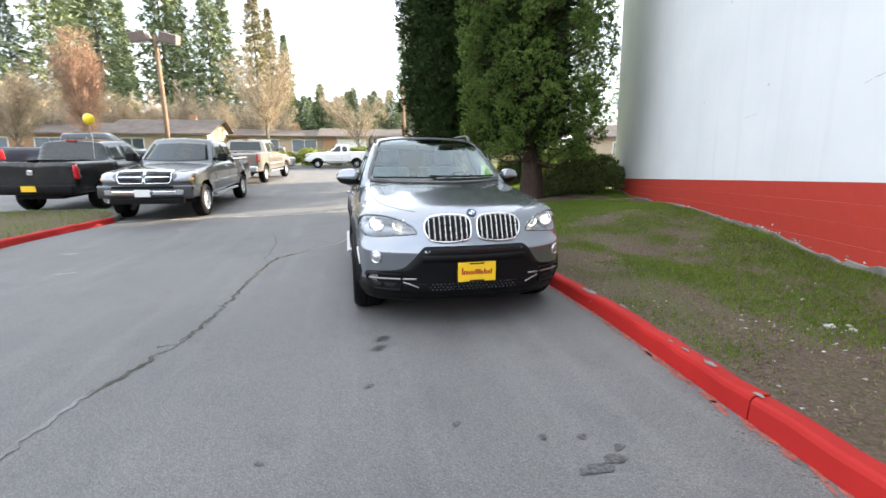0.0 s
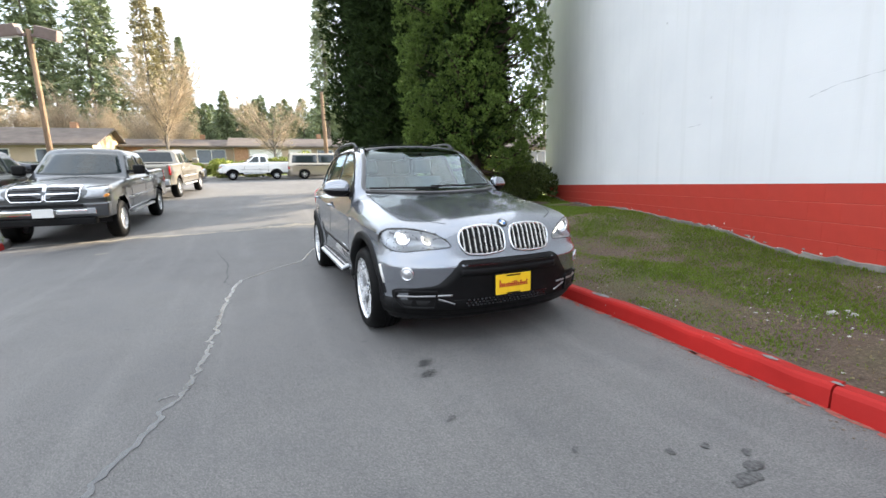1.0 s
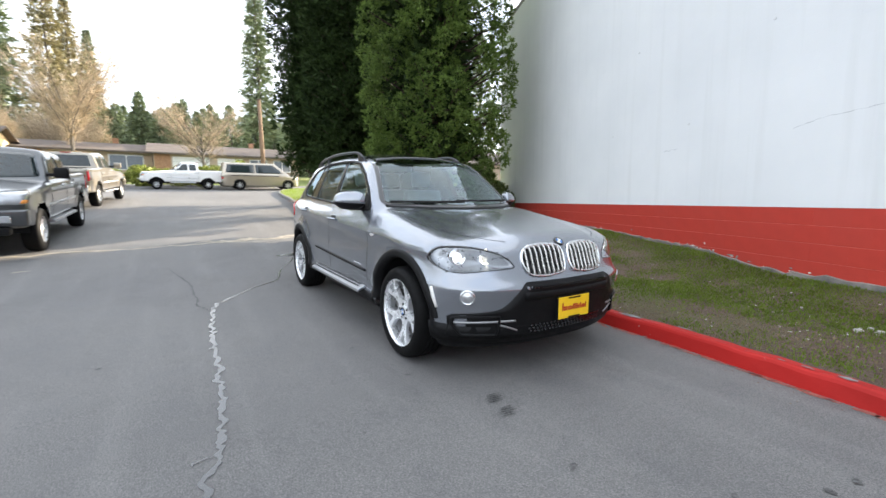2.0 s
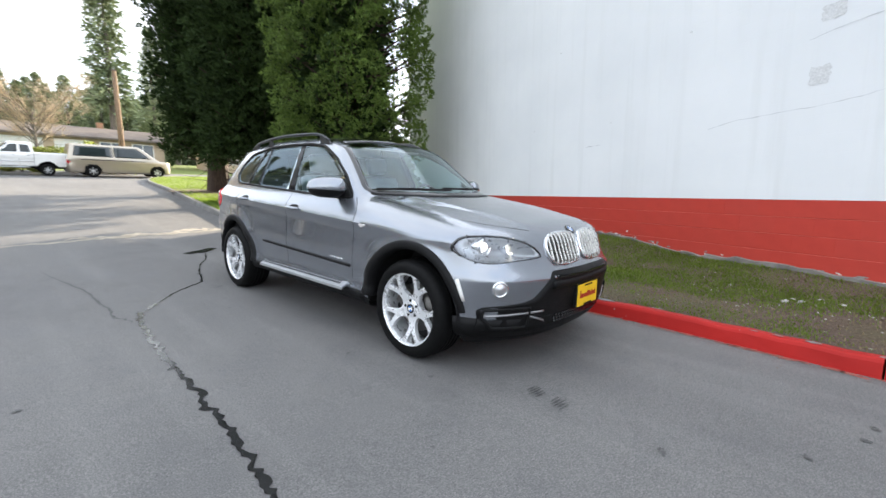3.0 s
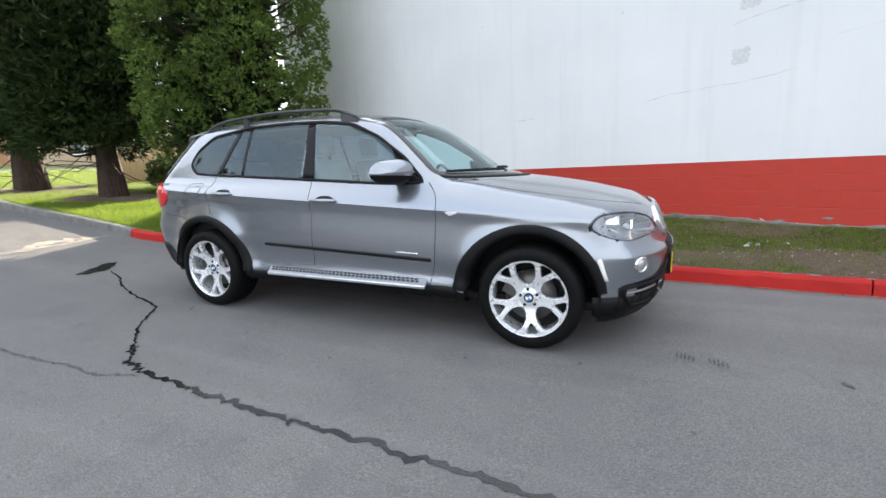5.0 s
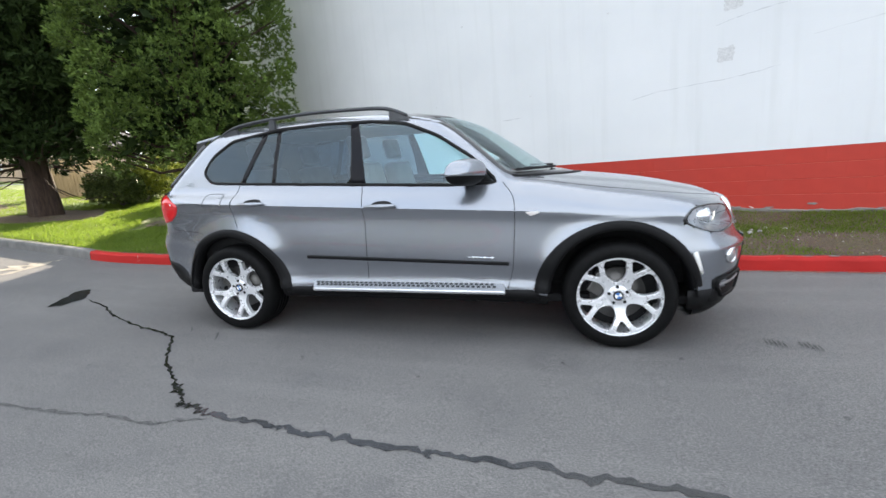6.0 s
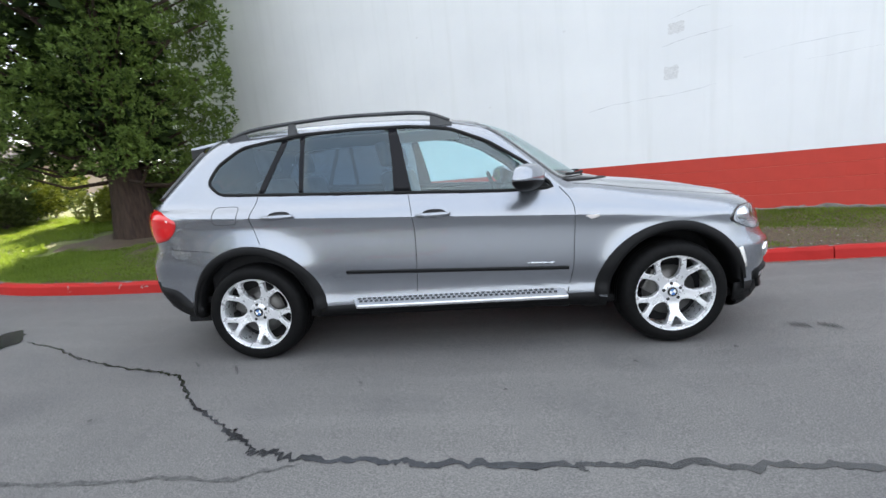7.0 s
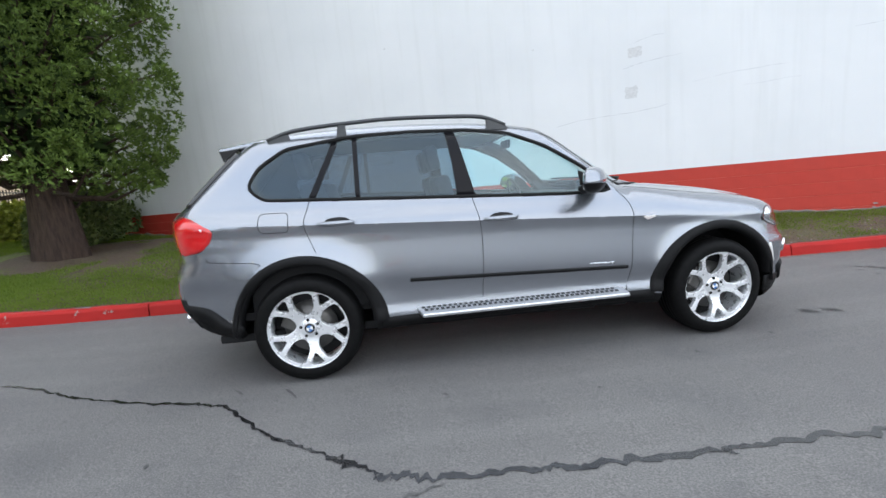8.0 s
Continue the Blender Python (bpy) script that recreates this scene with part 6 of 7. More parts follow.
def sequoia(x, y, z, height, radius, seed, low=1.0, n_clump=520, label="", squash=1.0, tufts=30, inner=7, leaf=None, clump=(0.34, 0.62), size=(0.13, 0.26), girth=0.29, width=0.10, droop=0.0, gap=None):
    """Columnar evergreen: fluted trunk, drooping limbs, foliage in billowing clumps with dark gaps."""
    r = np.random.RandomState(seed)
    t = new("evergreen_tree")
    t.location = (x, y, z)
    tagged(t, label or "tall columnar evergreen with dense scaly foliage and red-brown trunk", "tree", "row of evergreens")
    V, F = [], []
    N, K = 20, 14
    for i in range(K):
        u = i / (K - 1)
        rad = (girth * (1 - u) ** 0.8 + 0.05) * (1 + 0.35 * math.exp(-u * 40))
        for j in range(N):
            a = 2 * math.pi * j / N
            q = rad * (1 + 0.10 * math.sin(5 * a + seed) + 0.05 * math.sin(9 * a + i))
            V.append((q * math.cos(a), q * math.sin(a), u * height * 0.96 - 0.15))
    for i in range(K - 1):
        for j in range(N):
            F.append((i * N + j, i * N + (j + 1) % N, (i + 1) * N + (j + 1) % N, (i + 1) * N + j))
    raw("trunk", V, F, M_BARK, t, "fluted red-brown trunk", True)
    limbs_v, limbs_f = [], []
    C, D, S = [], [], []
    for k in range(n_clump):
        u = (k + r.rand()) / n_clump
        u = u * 0.72 if u < 0.80 else 0.576 + (u - 0.80) * 2.12
        zz = low + (height - low) * u ** 0.95
        prof = radius * (min(1.0, 0.86 + 1.2 * u) if u < 0.24 else 1.0) * max(0.05, 1 - max(0, u - 0.45) / 0.58) ** 0.85
        a = k * 2.399 + r.uniform(-0.5, 0.5)
        if u < 0.16:
            zz -= droop * max(0.0, math.cos(a + 0.9))
        rr = prof * (r.uniform(0.62, 0.90) if r.rand() < 0.78 else r.uniform(0.25, 0.55))
        cx, cy = rr * math.cos(a), rr * math.sin(a) * squash
        if gap and gap[0] < 0.77 * cx - 0.64 * cy < gap[1] and zz > 2.4 and r.rand() < 0.85:
            continue
        cs = r.uniform(*clump) * (0.55 + 0.45 * prof / radius)
        out = np.array([math.cos(a), math.sin(a), 0.25])
        cc = np.array([cx, cy, zz])
        if k % 3 == 0:
            st = np.array([0.25 * math.cos(a), 0.25 * math.sin(a), zz - 0.15 * rr])
            mid = (st + cc) / 2 + np.array([0, 0, -0.12 * rr])
            v, f = tube([st, mid, cc], [0.045, 0.03, 0.012], 5, False, False)
            b = len(limbs_v)
            limbs_v += list(v)
            limbs_f += [tuple(i + b for i in q) for q in f]
        for _ in range(tufts):
            q = r.normal(0, 1, 3)
            q /= np.linalg.norm(q)
            if q @ out < -0.35 and r.rand() < 0.6:
                q = -q
            e = r.uniform(0.55, 1.0)
            C.append(cc + q * cs * e * np.array([1, 1, 0.8]))
            D.append(q * 0.8 + out * 0.5 + np.array([0, 0, 0.35]))
            S.append(r.uniform(*size))
    tagged(raw("branchwork", limbs_v, limbs_f, M_BARK, t), kind="stuff")
    crown = spray_mesh("crown", C, D, S, leaf or M_CONIFER, t, "dense dark green scaly sprays", seed + 5, 9, 0.5, width)
    # older foliage inside closes the view; crown shade is put into its colour
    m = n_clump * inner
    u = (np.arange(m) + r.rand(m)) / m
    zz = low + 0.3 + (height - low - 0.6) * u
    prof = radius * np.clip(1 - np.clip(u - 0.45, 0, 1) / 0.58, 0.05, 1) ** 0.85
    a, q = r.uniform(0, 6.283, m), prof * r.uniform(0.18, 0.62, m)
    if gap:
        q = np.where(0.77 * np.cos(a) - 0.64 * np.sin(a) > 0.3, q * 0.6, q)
    spray_mesh("inner_foliage", np.stack([q * np.cos(a), q * np.sin(a) * squash, zz], -1), np.stack([np.cos(a), np.sin(a), np.full(m, -0.1)], -1), r.uniform(0.28, 0.46, m), M_CONSHADE, t, "", seed + 9, 6, 0.8, 0.16)
    return t


sequoia(4.42, 8.05, float(lawn_z(4.42, 8.05)), 15.0, 2.3, 3, 1.30, 950, "tall broad evergreen with bright green tips beside a white wall", 1.0, 58, 3, None, (0.18, 0.42), (0.05, 0.105), 0.24, 0.15, 0.3, (1.12, 1.42))
sequoia(3.95, 12.6, float(lawn_z(3.95, 12.6)), 16.0, 2.1, 8, 1.3, 760, "tall dark columnar evergreen, shade put into its dense foliage, bare trunk", 1.0, 20, 7, M_CONSHADE, girth=0.22)
sequoia(3.85, 16.4, float(lawn_z(3.85, 16.4)), 17.0, 2.2, 14, 1.3, 720, "tall dark columnar evergreen, shade put into its dense foliage, bare trunk", 1.0, 18, 7, M_CONSHADE)

# low dead twigs round the trunks
def dead_twigs(x, y, z, seed):
    r = random.Random(seed)
    V, F = [], []
    for _ in range(9):
        a = r.uniform(0, 6.28)
        h0 = r.uniform(0.5, 1.3)
        p = [Vector((0.25 * math.cos(a), 0.25 * math.sin(a), h0))]
        for i in range(5):
            a += r.uniform(-0.4, 0.4)
            p.append(p[-1] + Vector((0.28 * math.cos(a), 0.28 * math.sin(a), r.uniform(-0.22, 0.06))))
        v, f = tube(p, [0.018, 0.015, 0.012, 0.009, 0.006, 0.003], 5)
        b = len(V)
        V += [(q.x, q.y, max(q.z, 0.05)) for q in v]
        F += [tuple(i + b for i in q) for q in f]
    o = raw("dead_branches", V, F, M_BARK)
    o.location = (x, y, z)
    tagged(o, "bare dead lower branches curving to the ground", "branches", kind="stuff")


dead_twigs(3.95, 12.6, float(lawn_z(3.95, 12.6)), 2)
dead_twigs(3.85, 16.4, float(lawn_z(3.85, 16.4)), 3)


def bush(x, y, z, rx, ry, h, seed, mat, n, label, size=(0.06, 0.12), name="shrub", category="bush", lumps=14):
    r = np.random.RandomState(seed)
    C, D, S = [], [], []
    cl = [(np.array([r.uniform(-1, 1) * rx * 0.75, r.uniform(-1, 1) * ry * 0.75, h * r.uniform(0.35, 0.72)]), r.uniform(0.28, 0.5) * min(h, ry * 1.4)) for _ in range(lumps)]
    for k in range(n):
        c, s = cl[r.randint(len(cl))]
        q = r.normal(0, 1, 3)
        q /= np.linalg.norm(q)
        p = c + q * s * r.uniform(0.7, 1.0)
        p[2] = max(p[2], 0.03)
        C.append(p)
        D.append(q + np.array([0, 0, 0.4]))
        S.append(r.uniform(*size))
    o = new(name)
    o.location = (x, y, z)
    tagged(o, label, category)
    spray_mesh("leaves", C, D, S, mat, o, "", seed, 5, 0.9, 0.3)
    V, F = [], []
    for k in range(8):
        a = r.uniform(0, 6.28)
        v, f = tube([(0, 0, 0), (0.3 * rx * math.cos(a), 0.3 * ry * math.sin(a), h * 0.35), (0.6 * rx * math.cos(a), 0.6 * ry * math.sin(a), h * 0.6)], [0.02, 0.014, 0.006], 5)
        b = len(V)
        V += list(v)
        F += [tuple(i + b for i in q) for q in f]
    raw("stems", V, F, M_BARKG, o)
    return o


bush(7.2, 9.25, float(lawn_z(7.2, 9.25)), 1.0, 0.8, 1.25, 5, M_BUSH, 4200, "dark rounded shrub at the foot of a wall")
bush(6.3, 8.9, float(lawn_z(6.3, 8.9)), 0.9, 0.6, 0.85, 6, M_BUSH, 2600, "dark leafy shrub under evergreens")
bush(7.7, 10.8, float(lawn_z(7.7, 10.8)), 1.3, 0.9, 0.95, 7, M_HEDGE, 3000, "yellow-green shrub in sunlight")
bush(5.5, 8.55, float(lawn_z(5.5, 8.55)), 0.6, 0.5, 0.55, 8, M_BUSH, 1400, "low shrub beside a tree trunk")


for k, (x, y, w, h, m) in enumerate(((5.9, 12.6, 0.8, 1.0, M_BUSH), (6.9, 12.9, 0.9, 1.2, M_HEDGE), (7.6, 13.6, 1.0, 1.3, M_BUSH), (8.8, 14.2, 1.1, 1.5, M_HEDGE), (9.8, 15.4, 1.2, 1.6, M_BUSH))):
    bush(x, y, float(lawn_z(x, y)), w, 0.7, h, 40 + k, m, 2200, "dark leafy shrub behind evergreens" if m is M_BUSH else "yellow-green flowering shrub behind evergreens")
board_fence = new("board_fence")
board_fence.matrix_world = pose(6.6, 17.2, float(lawn_z(6.6, 17.2)), 0, 0, 12)
tagged(board_fence, "tan wooden board fence beyond the evergreens", "fence")
M_BOARD = make_bark("fence_board", (0.26, 0.18, 0.10), (0.46, 0.34, 0.20), (7, 7, 0.6))
for i in range(26):
    part("board", boxed(i * 0.145, i * 0.145 + 0.138, -0.011, 0.011, 0.02, 1.50 + 0.012 * math.sin(i * 2.7)), M_BOARD, board_fence)
for z0 in (0.3, 1.2):
    part("rail", boxed(0, 3.76, 0.012, 0.05, z0, z0 + 0.09), M_BOARD, board_fence)


def fir(x, y, z, h, rad, seed, mat, label, n=900, bare=0.25, name="fir_tree", width=0.14, big=1.0):
    """Distant conifer: straight trunk, whorls of drooping boughs with ragged gaps."""
    r = np.random.RandomState(seed)
    t = new(name)
    t.location = (x, y, z)
    tagged(t, label, "tree", "far conifers")
    v, f = tube([(0, 0, -0.3), (0.1, 0, h * 0.5), (0, 0.05, h)], [0.32, 0.2, 0.03], 7)
    raw("trunk", v, f, M_BARKG, t)
    C, D, S = [], [], []
    for k in range(n):
        u = bare + (1 - bare) * r.rand() ** 0.9
        zz = h * u
        w = rad * (1 - u) ** 0.7 * (0.55 + 0.45 * math.sin(u * 47 + seed) ** 2) + 0.15
        a = round(r.uniform(0, 6.283) / 0.52 + 0.2 * u * 20) * 0.52 + r.uniform(-0.18, 0.18)
        q = w * r.uniform(0.15, 1.0)
        C.append((q * math.cos(a), q * math.sin(a), zz - 0.22 * q + r.uniform(-0.1, 0.1)))
        D.append((math.cos(a), math.sin(a), -0.25))
        S.append(r.uniform(0.6, 1.25) * (0.5 + 0.5 * (1 - u)) * h / 24 * big)
    spray_mesh("crown", C, D, S, mat, t, "", seed, 5, 0.55, width, True)
    return t


def bare_tree(x, y, z, h, spread, seed, label, mat=None, n=420, name="bare_tree"):
    """Leafless tree: forked limbs and a haze of fine twigs."""
    r = np.random.RandomState(seed)
    t = new(name)
    t.location = (x, y, z)
    tagged(t, label, "tree", "bare trees")
    v, f = tube([(0, 0, -0.2), (0.05 * h * 0.2, 0, h * 0.25), (0, 0, h * 0.55)], [0.018 * h, 0.013 * h, 0.006 * h], 8)
    raw("trunk", v, f, M_BARKG, t)
    V, F, C, D, S = [], [], [], [], []
    for k in range(26):
        a = r.uniform(0, 6.28)
        z0 = h * r.uniform(0.18, 0.5)
        p = [np.array([0, 0, z0])]
        el = r.uniform(0.5, 1.1)
        for i in range(5):
            a += r.uniform(-0.3, 0.3)
            st = h * 0.115 * r.uniform(0.8, 1.15)
            p.append(p[-1] + np.array([math.cos(a) * spread, math.sin(a) * spread, el]) * st)
            for _ in range(n // 100):
                C.append(p[-1] + r.normal(0, 0.03 * h, 3))
                D.append((math.cos(a) * spread, math.sin(a) * spread, 0.9))
                S.append(h * r.uniform(0.07, 0.15))
        v, f = tube(p, [0.005 * h, 0.004 * h, 0.003 * h, 0.0022 * h, 0.0015 * h, 0.0008 * h], 4, False, False)
        b = len(V)
        V += list(v)
        F += [tuple(i + b for i in q) for q in f]
    tagged(raw("branchwork", V, F, M_BARKG, t), kind="stuff")
    tagged(spray_mesh("fine_twigwork", C, D, S, mat or M_TWIG, t, "", seed, 9, 0.55, 0.012, True), kind="stuff")
    return t


def from_eye(az, d):
    """A place at that bearing and distance from the start of the walk."""
    a = radians(az)
    x, y = -0.97 + d * math.sin(a), -4.1 + d * math.cos(a)
    return x, y, float(road_z(y))


k = 0
for az, d, h, rad, kind in ((-33.5, 82, 27, 4.2, 0), (-31, 95, 24, 3.5, 0), (-28.0, 84, 34, 5.2, 0), (-26.2, 92, 38, 5.0, 0), (-24.5, 88, 33, 5.0, 0), (-22.6, 110, 36, 2.6, 0), (-19.0, 92, 38, 5.0, 0), (-17.4, 96, 33, 4.5, 0),
                            (-14.6, 90, 33, 4.6, 0), (-13.0, 96, 31, 4.0, 0), (-9.8, 86, 29, 3.4, 1), (-8.2, 90, 27, 3.0, 1), (-6.6, 98, 25, 2.2, 0), (-36, 80, 30, 4.5, 0), (-39, 85, 34, 5, 0), (-43, 90, 32, 5, 0),
                            (14.2, 70, 24, 2.6, 0), (17.5, 80, 22, 4, 0), (12.6, 84, 21, 3.0, 0), (19.5, 76, 24, 4.0, 0), (30, 90, 30, 5, 0), (36, 80, 26, 5, 0), (25, 85, 28, 4.5, 0)):
    k += 1
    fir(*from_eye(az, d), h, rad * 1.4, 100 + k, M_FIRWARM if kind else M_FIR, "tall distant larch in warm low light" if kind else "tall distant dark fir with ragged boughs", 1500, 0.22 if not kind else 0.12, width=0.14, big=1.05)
for i in range(46):
    az = -8 + i * 0.66
    k += 1
    rg = random.Random(i)
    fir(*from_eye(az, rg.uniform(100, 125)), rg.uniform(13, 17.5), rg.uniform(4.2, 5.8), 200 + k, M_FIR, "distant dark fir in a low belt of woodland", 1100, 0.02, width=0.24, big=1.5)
for i in range(25):
    az = -38 + i * 1.28
    rg = random.Random(i + 50)
    bare_tree(*from_eye(az, rg.uniform(60, 72)), rg.uniform(5.6, 7.6), 0.5, 300 + i, "leafless brown tree in a thicket", None, 600)
bare_tree(*from_eye(-9.2, 52), 11, 0.55, 401, "slender leafless street tree behind the houses", None, 700)
bare_tree(*from_eye(1.6, 42), 6.8, 0.75, 402, "rounded leafless street tree before a garage", None, 500)
bare_tree(*from_eye(-26.5, 44), 8.6, 0.22, 403, "narrow leafless tree with reddish twigs", M_TWIGRED, 1200)
bare_tree(*from_eye(-31.5, 46), 7.0, 0.6, 404, "spreading leafless tree with pale twigs", None, 1300)
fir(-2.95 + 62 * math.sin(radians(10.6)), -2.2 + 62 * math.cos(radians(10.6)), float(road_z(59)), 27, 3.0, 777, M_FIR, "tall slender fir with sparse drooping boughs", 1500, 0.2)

# ---- hedge, houses, posts beyond the cross street ----
for k, (x, w, h) in enumerate(((-3.2, 1.4, 1.15), (-1.0, 1.3, 1.3), (1.2, 1.3, 1.4), (3.2, 1.2, 1.45), (-5.4, 1.2, 0.9))):
    bush(x, 31.2, float(road_z(31.2)), w, 0.8, h, 70 + k, M_HEDGE, 2200, "clipped yellow-green hedge plant along a street", (0.10, 0.2), "hedge_plant", "hedge", 22)
bush(2.4, 33.0, float(road_z(33.0)), 0.9, 0.8, 2.0, 81, M_HEDGE, 1400, "rounded green shrub behind a hedge", (0.1, 0.2))

M_ROOF = simple("brown_shingle", (0.13, 0.105, 0.09), 0.9, var=0.25, scale=1.2, bump=0.6, bscale=8)
M_SIDING = simple("tan_siding", (0.42, 0.33, 0.24), 0.8, var=0.12, scale=0.8)
M_BRICKW = simple("orange_brick", (0.34, 0.19, 0.11), 0.9, var=0.2, scale=5)
M_WHITEP = simple("white_door_paint", (0.72, 0.72, 0.70), 0.6, var=0.05)
M_DARKW = simple("dark_window_glass", (0.05, 0.07, 0.09), 0.08, var=0.2, spec=0.8)
# cream colour holds the warm sun that falls on the gable
M_GABLELIT = simple("sunlit_gable", (0.72, 0.55, 0.33), 0.8, var=0.08)
M_WOOD = make_bark("pole_wood", (0.12, 0.075, 0.045), (0.28, 0.19, 0.12), (6, 6, 0.8))
M_LAMPB = simple("brown_lamp_metal", (0.16, 0.115, 0.10), 0.5, var=0.15)


def house(x, y, w, d, eave, ridge, mat, openings, label, turn=0.0, gable=None):
    h = new("house")
    h.matrix_world = pose(x, y, float(road_z(y)), 0, 0, turn)
    tagged(h, label, "house", "row of low houses")
    part("wall", boxed(-w / 2, w / 2, 0, d, -0.6, eave), mat, h)
    o = 0.55
    V = [(-w / 2 - o, -o, eave - 0.10), (w / 2 + o, -o, eave - 0.10), (w / 2 + o, d / 2, ridge), (-w / 2 - o, d / 2, ridge), (-w / 2 - o, d + o, eave - 0.10), (w / 2 + o, d + o, eave - 0.10)]
    T = 0.16
    V2 = V + [(a, b, c + T) for a, b, c in V]
    F = [(0, 3, 2, 1), (3, 4, 5, 2), (6, 7, 8, 9), (9, 8, 11, 10), (0, 1, 7, 6), (4, 10, 11, 5), (0, 6, 9, 3), (3, 9, 10, 4), (1, 2, 8, 7), (2, 5, 11, 8)]
    raw("roof", V2, F, M_ROOF, h, "brown shingle roof")
    for s in (-1, 1):
        X = s * w / 2
        raw("gable", [(X, 0, eave), (X, d, eave), (X, d / 2, ridge), (X - s * 0.1, 0, eave), (X - s * 0.1, d, eave), (X - s * 0.1, d / 2, ridge)], [(0, 1, 2), (3, 5, 4), (0, 3, 4, 1), (1, 4, 5, 2), (2, 5, 3, 0)], gable or mat, h)
    for kind, cx, ww, z0, z1 in openings:
        if kind == "garage":
            g = part("garage_door", boxed(cx - ww / 2, cx + ww / 2, -0.05, 0.02, z0, z1), M_WHITEP, h, "white garage door")
            for i in range(1, 4):
                zz = z0 + (z1 - z0) * i / 4
                part("panel_joint", boxed(cx - ww / 2, cx + ww / 2, -0.058, -0.051, zz - 0.012, zz + 0.012), M_ROOF, g)
        elif kind == "brick":
            part("brick_panel", boxed(cx - ww / 2, cx + ww / 2, -0.06, 0.02, z0, z1), M_BRICKW, h, "orange brick panel")
        else:
            g = part("window", boxed(cx - ww / 2, cx + ww / 2, -0.04, 0.02, z0, z1), M_DARKW, h)
            for a, b, c0, c1 in ((-ww / 2 - 0.08, -ww / 2, z0 - 0.08, z1 + 0.08), (ww / 2, ww / 2 + 0.08, z0 - 0.08, z1 + 0.08), (-ww / 2, ww / 2, z1, z1 + 0.08), (-ww / 2, ww / 2, z0 - 0.08, z0), (-0.03, 0.03, z0, z1)):
                part("frame", boxed(cx + a, cx + b, -0.075, -0.041, c0, c1), M_WHITEP, g)
    part("chimney", boxed(w * 0.18, w * 0.18 + 0.5, d / 2, d / 2 + 0.5, ridge - 0.3, ridge + 0.7), M_BRICKW, h)
    return h


house(3.4, 47, 13.5, 9, 2.35, 3.6, M_SIDING, [("brick", -6.0, 1.3, 0, 2.3), ("garage", -3.6, 3.2, 0, 2.1), ("garage", -0.1, 2.4, 0, 2.1), ("window", 2.6, 1.6, 0.9, 2.0), ("window", 5.0, 1.6, 0.9, 2.0)], "long low tan house with brown roof and white garage doors")
house(-8.7, 48.5, 10.5, 9, 2.35, 3.4, M_SIDING, [("window", 3.2, 2.6, 0.7, 2.0), ("window", -0.5, 1.8, 0.8, 2.0), ("brick", -3.6, 1.6, 0, 2.3)], "low tan house with shallow brown roof")
house(-18.5, 43, 9.0, 8, 2.4, 4.1, M_SIDING, [("window", 1.6, 2.0, 0.8, 2.0), ("window", -2.2, 2.0, 0.8, 2.0)], "low tan house with sunlight put into its cream gable colour", -4, M_GABLELIT)
house(-32, 45, 15, 9, 2.4, 3.8, M_BRICKW, [("window", 3.6, 2.4, 0.7, 2.0), ("window", -1.0, 2.4, 0.7, 2.0), ("garage", -5, 3, 0, 2.1)], "long low brown house behind parked trucks")
house(17, 40, 9, 9, 2.4, 3.8, M_SIDING, [("window", -2.5, 1.6, 0.8, 2.0), ("window", 1.0, 1.6, 0.8, 2.0), ("brick", -4.0, 0.8, 0, 2.3)], "low grey-tan house with white window frames", -8)
house(27, 32, 12, 9, 2.5, 4.0, M_SIDING, [("window", -2.5, 1.6, 0.8, 2.0)], "low tan house glimpsed between trees", -25)

# lamp standard with two box heads
lx, ly = -10.07, 21.8
lz = float(road_z(ly))
lamp = new("parking_lamp")
lamp.location = (lx, ly, lz)
lamp.scale = (1.22, 1.22, 1.22)
tagged(lamp, "brown wooden lamp standard with two box heads", "street lamp")
V, F = tube([(0.0, 0, -0.2), (-0.03, 0, 3), (-0.08, 0, 5.75)], [0.10, 0.09, 0.08], 12)
raw("pole", V, F, M_WOOD, lamp, "weathered brown pole", True)
part("crossarm", boxed(-0.45, 0.40, -0.05, 0.05, 5.50, 5.60, None, 0.01), M_LAMPB, lamp)
for sx in (-1, 1):
    m = Matrix.Translation((sx * 0.55 - 0.05, -0.1, 5.62)) @ Matrix.Rotation(radians(14), 4, "X") @ Matrix.Rotation(radians(sx * 12), 4, "Y")
    hd = part("lamp_head", boxed(-0.32, 0.32, -0.30, 0.30, -0.19, 0.19, m, 0.03), M_LAMPB, lamp, "brown box lamp head")
    part("lamp_lens", boxed(-0.25, 0.25, -0.23, 0.23, -0.205, -0.191, m), M_WHITEP, hd)
pole = new("utility_pole")
px, py = 3.75, 31.6
pole.location = (px, py, float(road_z(py)))
tagged(pole, "plain brown wooden utility pole", "pole")
V, F = tube([(0, 0, -0.3), (-0.03, 0, 3), (-0.08, 0, 6.3)], [0.17, 0.15, 0.12], 12)
raw("shaft", V, F, M_WOOD, pole, "", True)
part("cap", boxed(-0.2, 0.05, -0.13, 0.13, 6.30, 6.36, None, 0.01), M_LAMPB, pole)
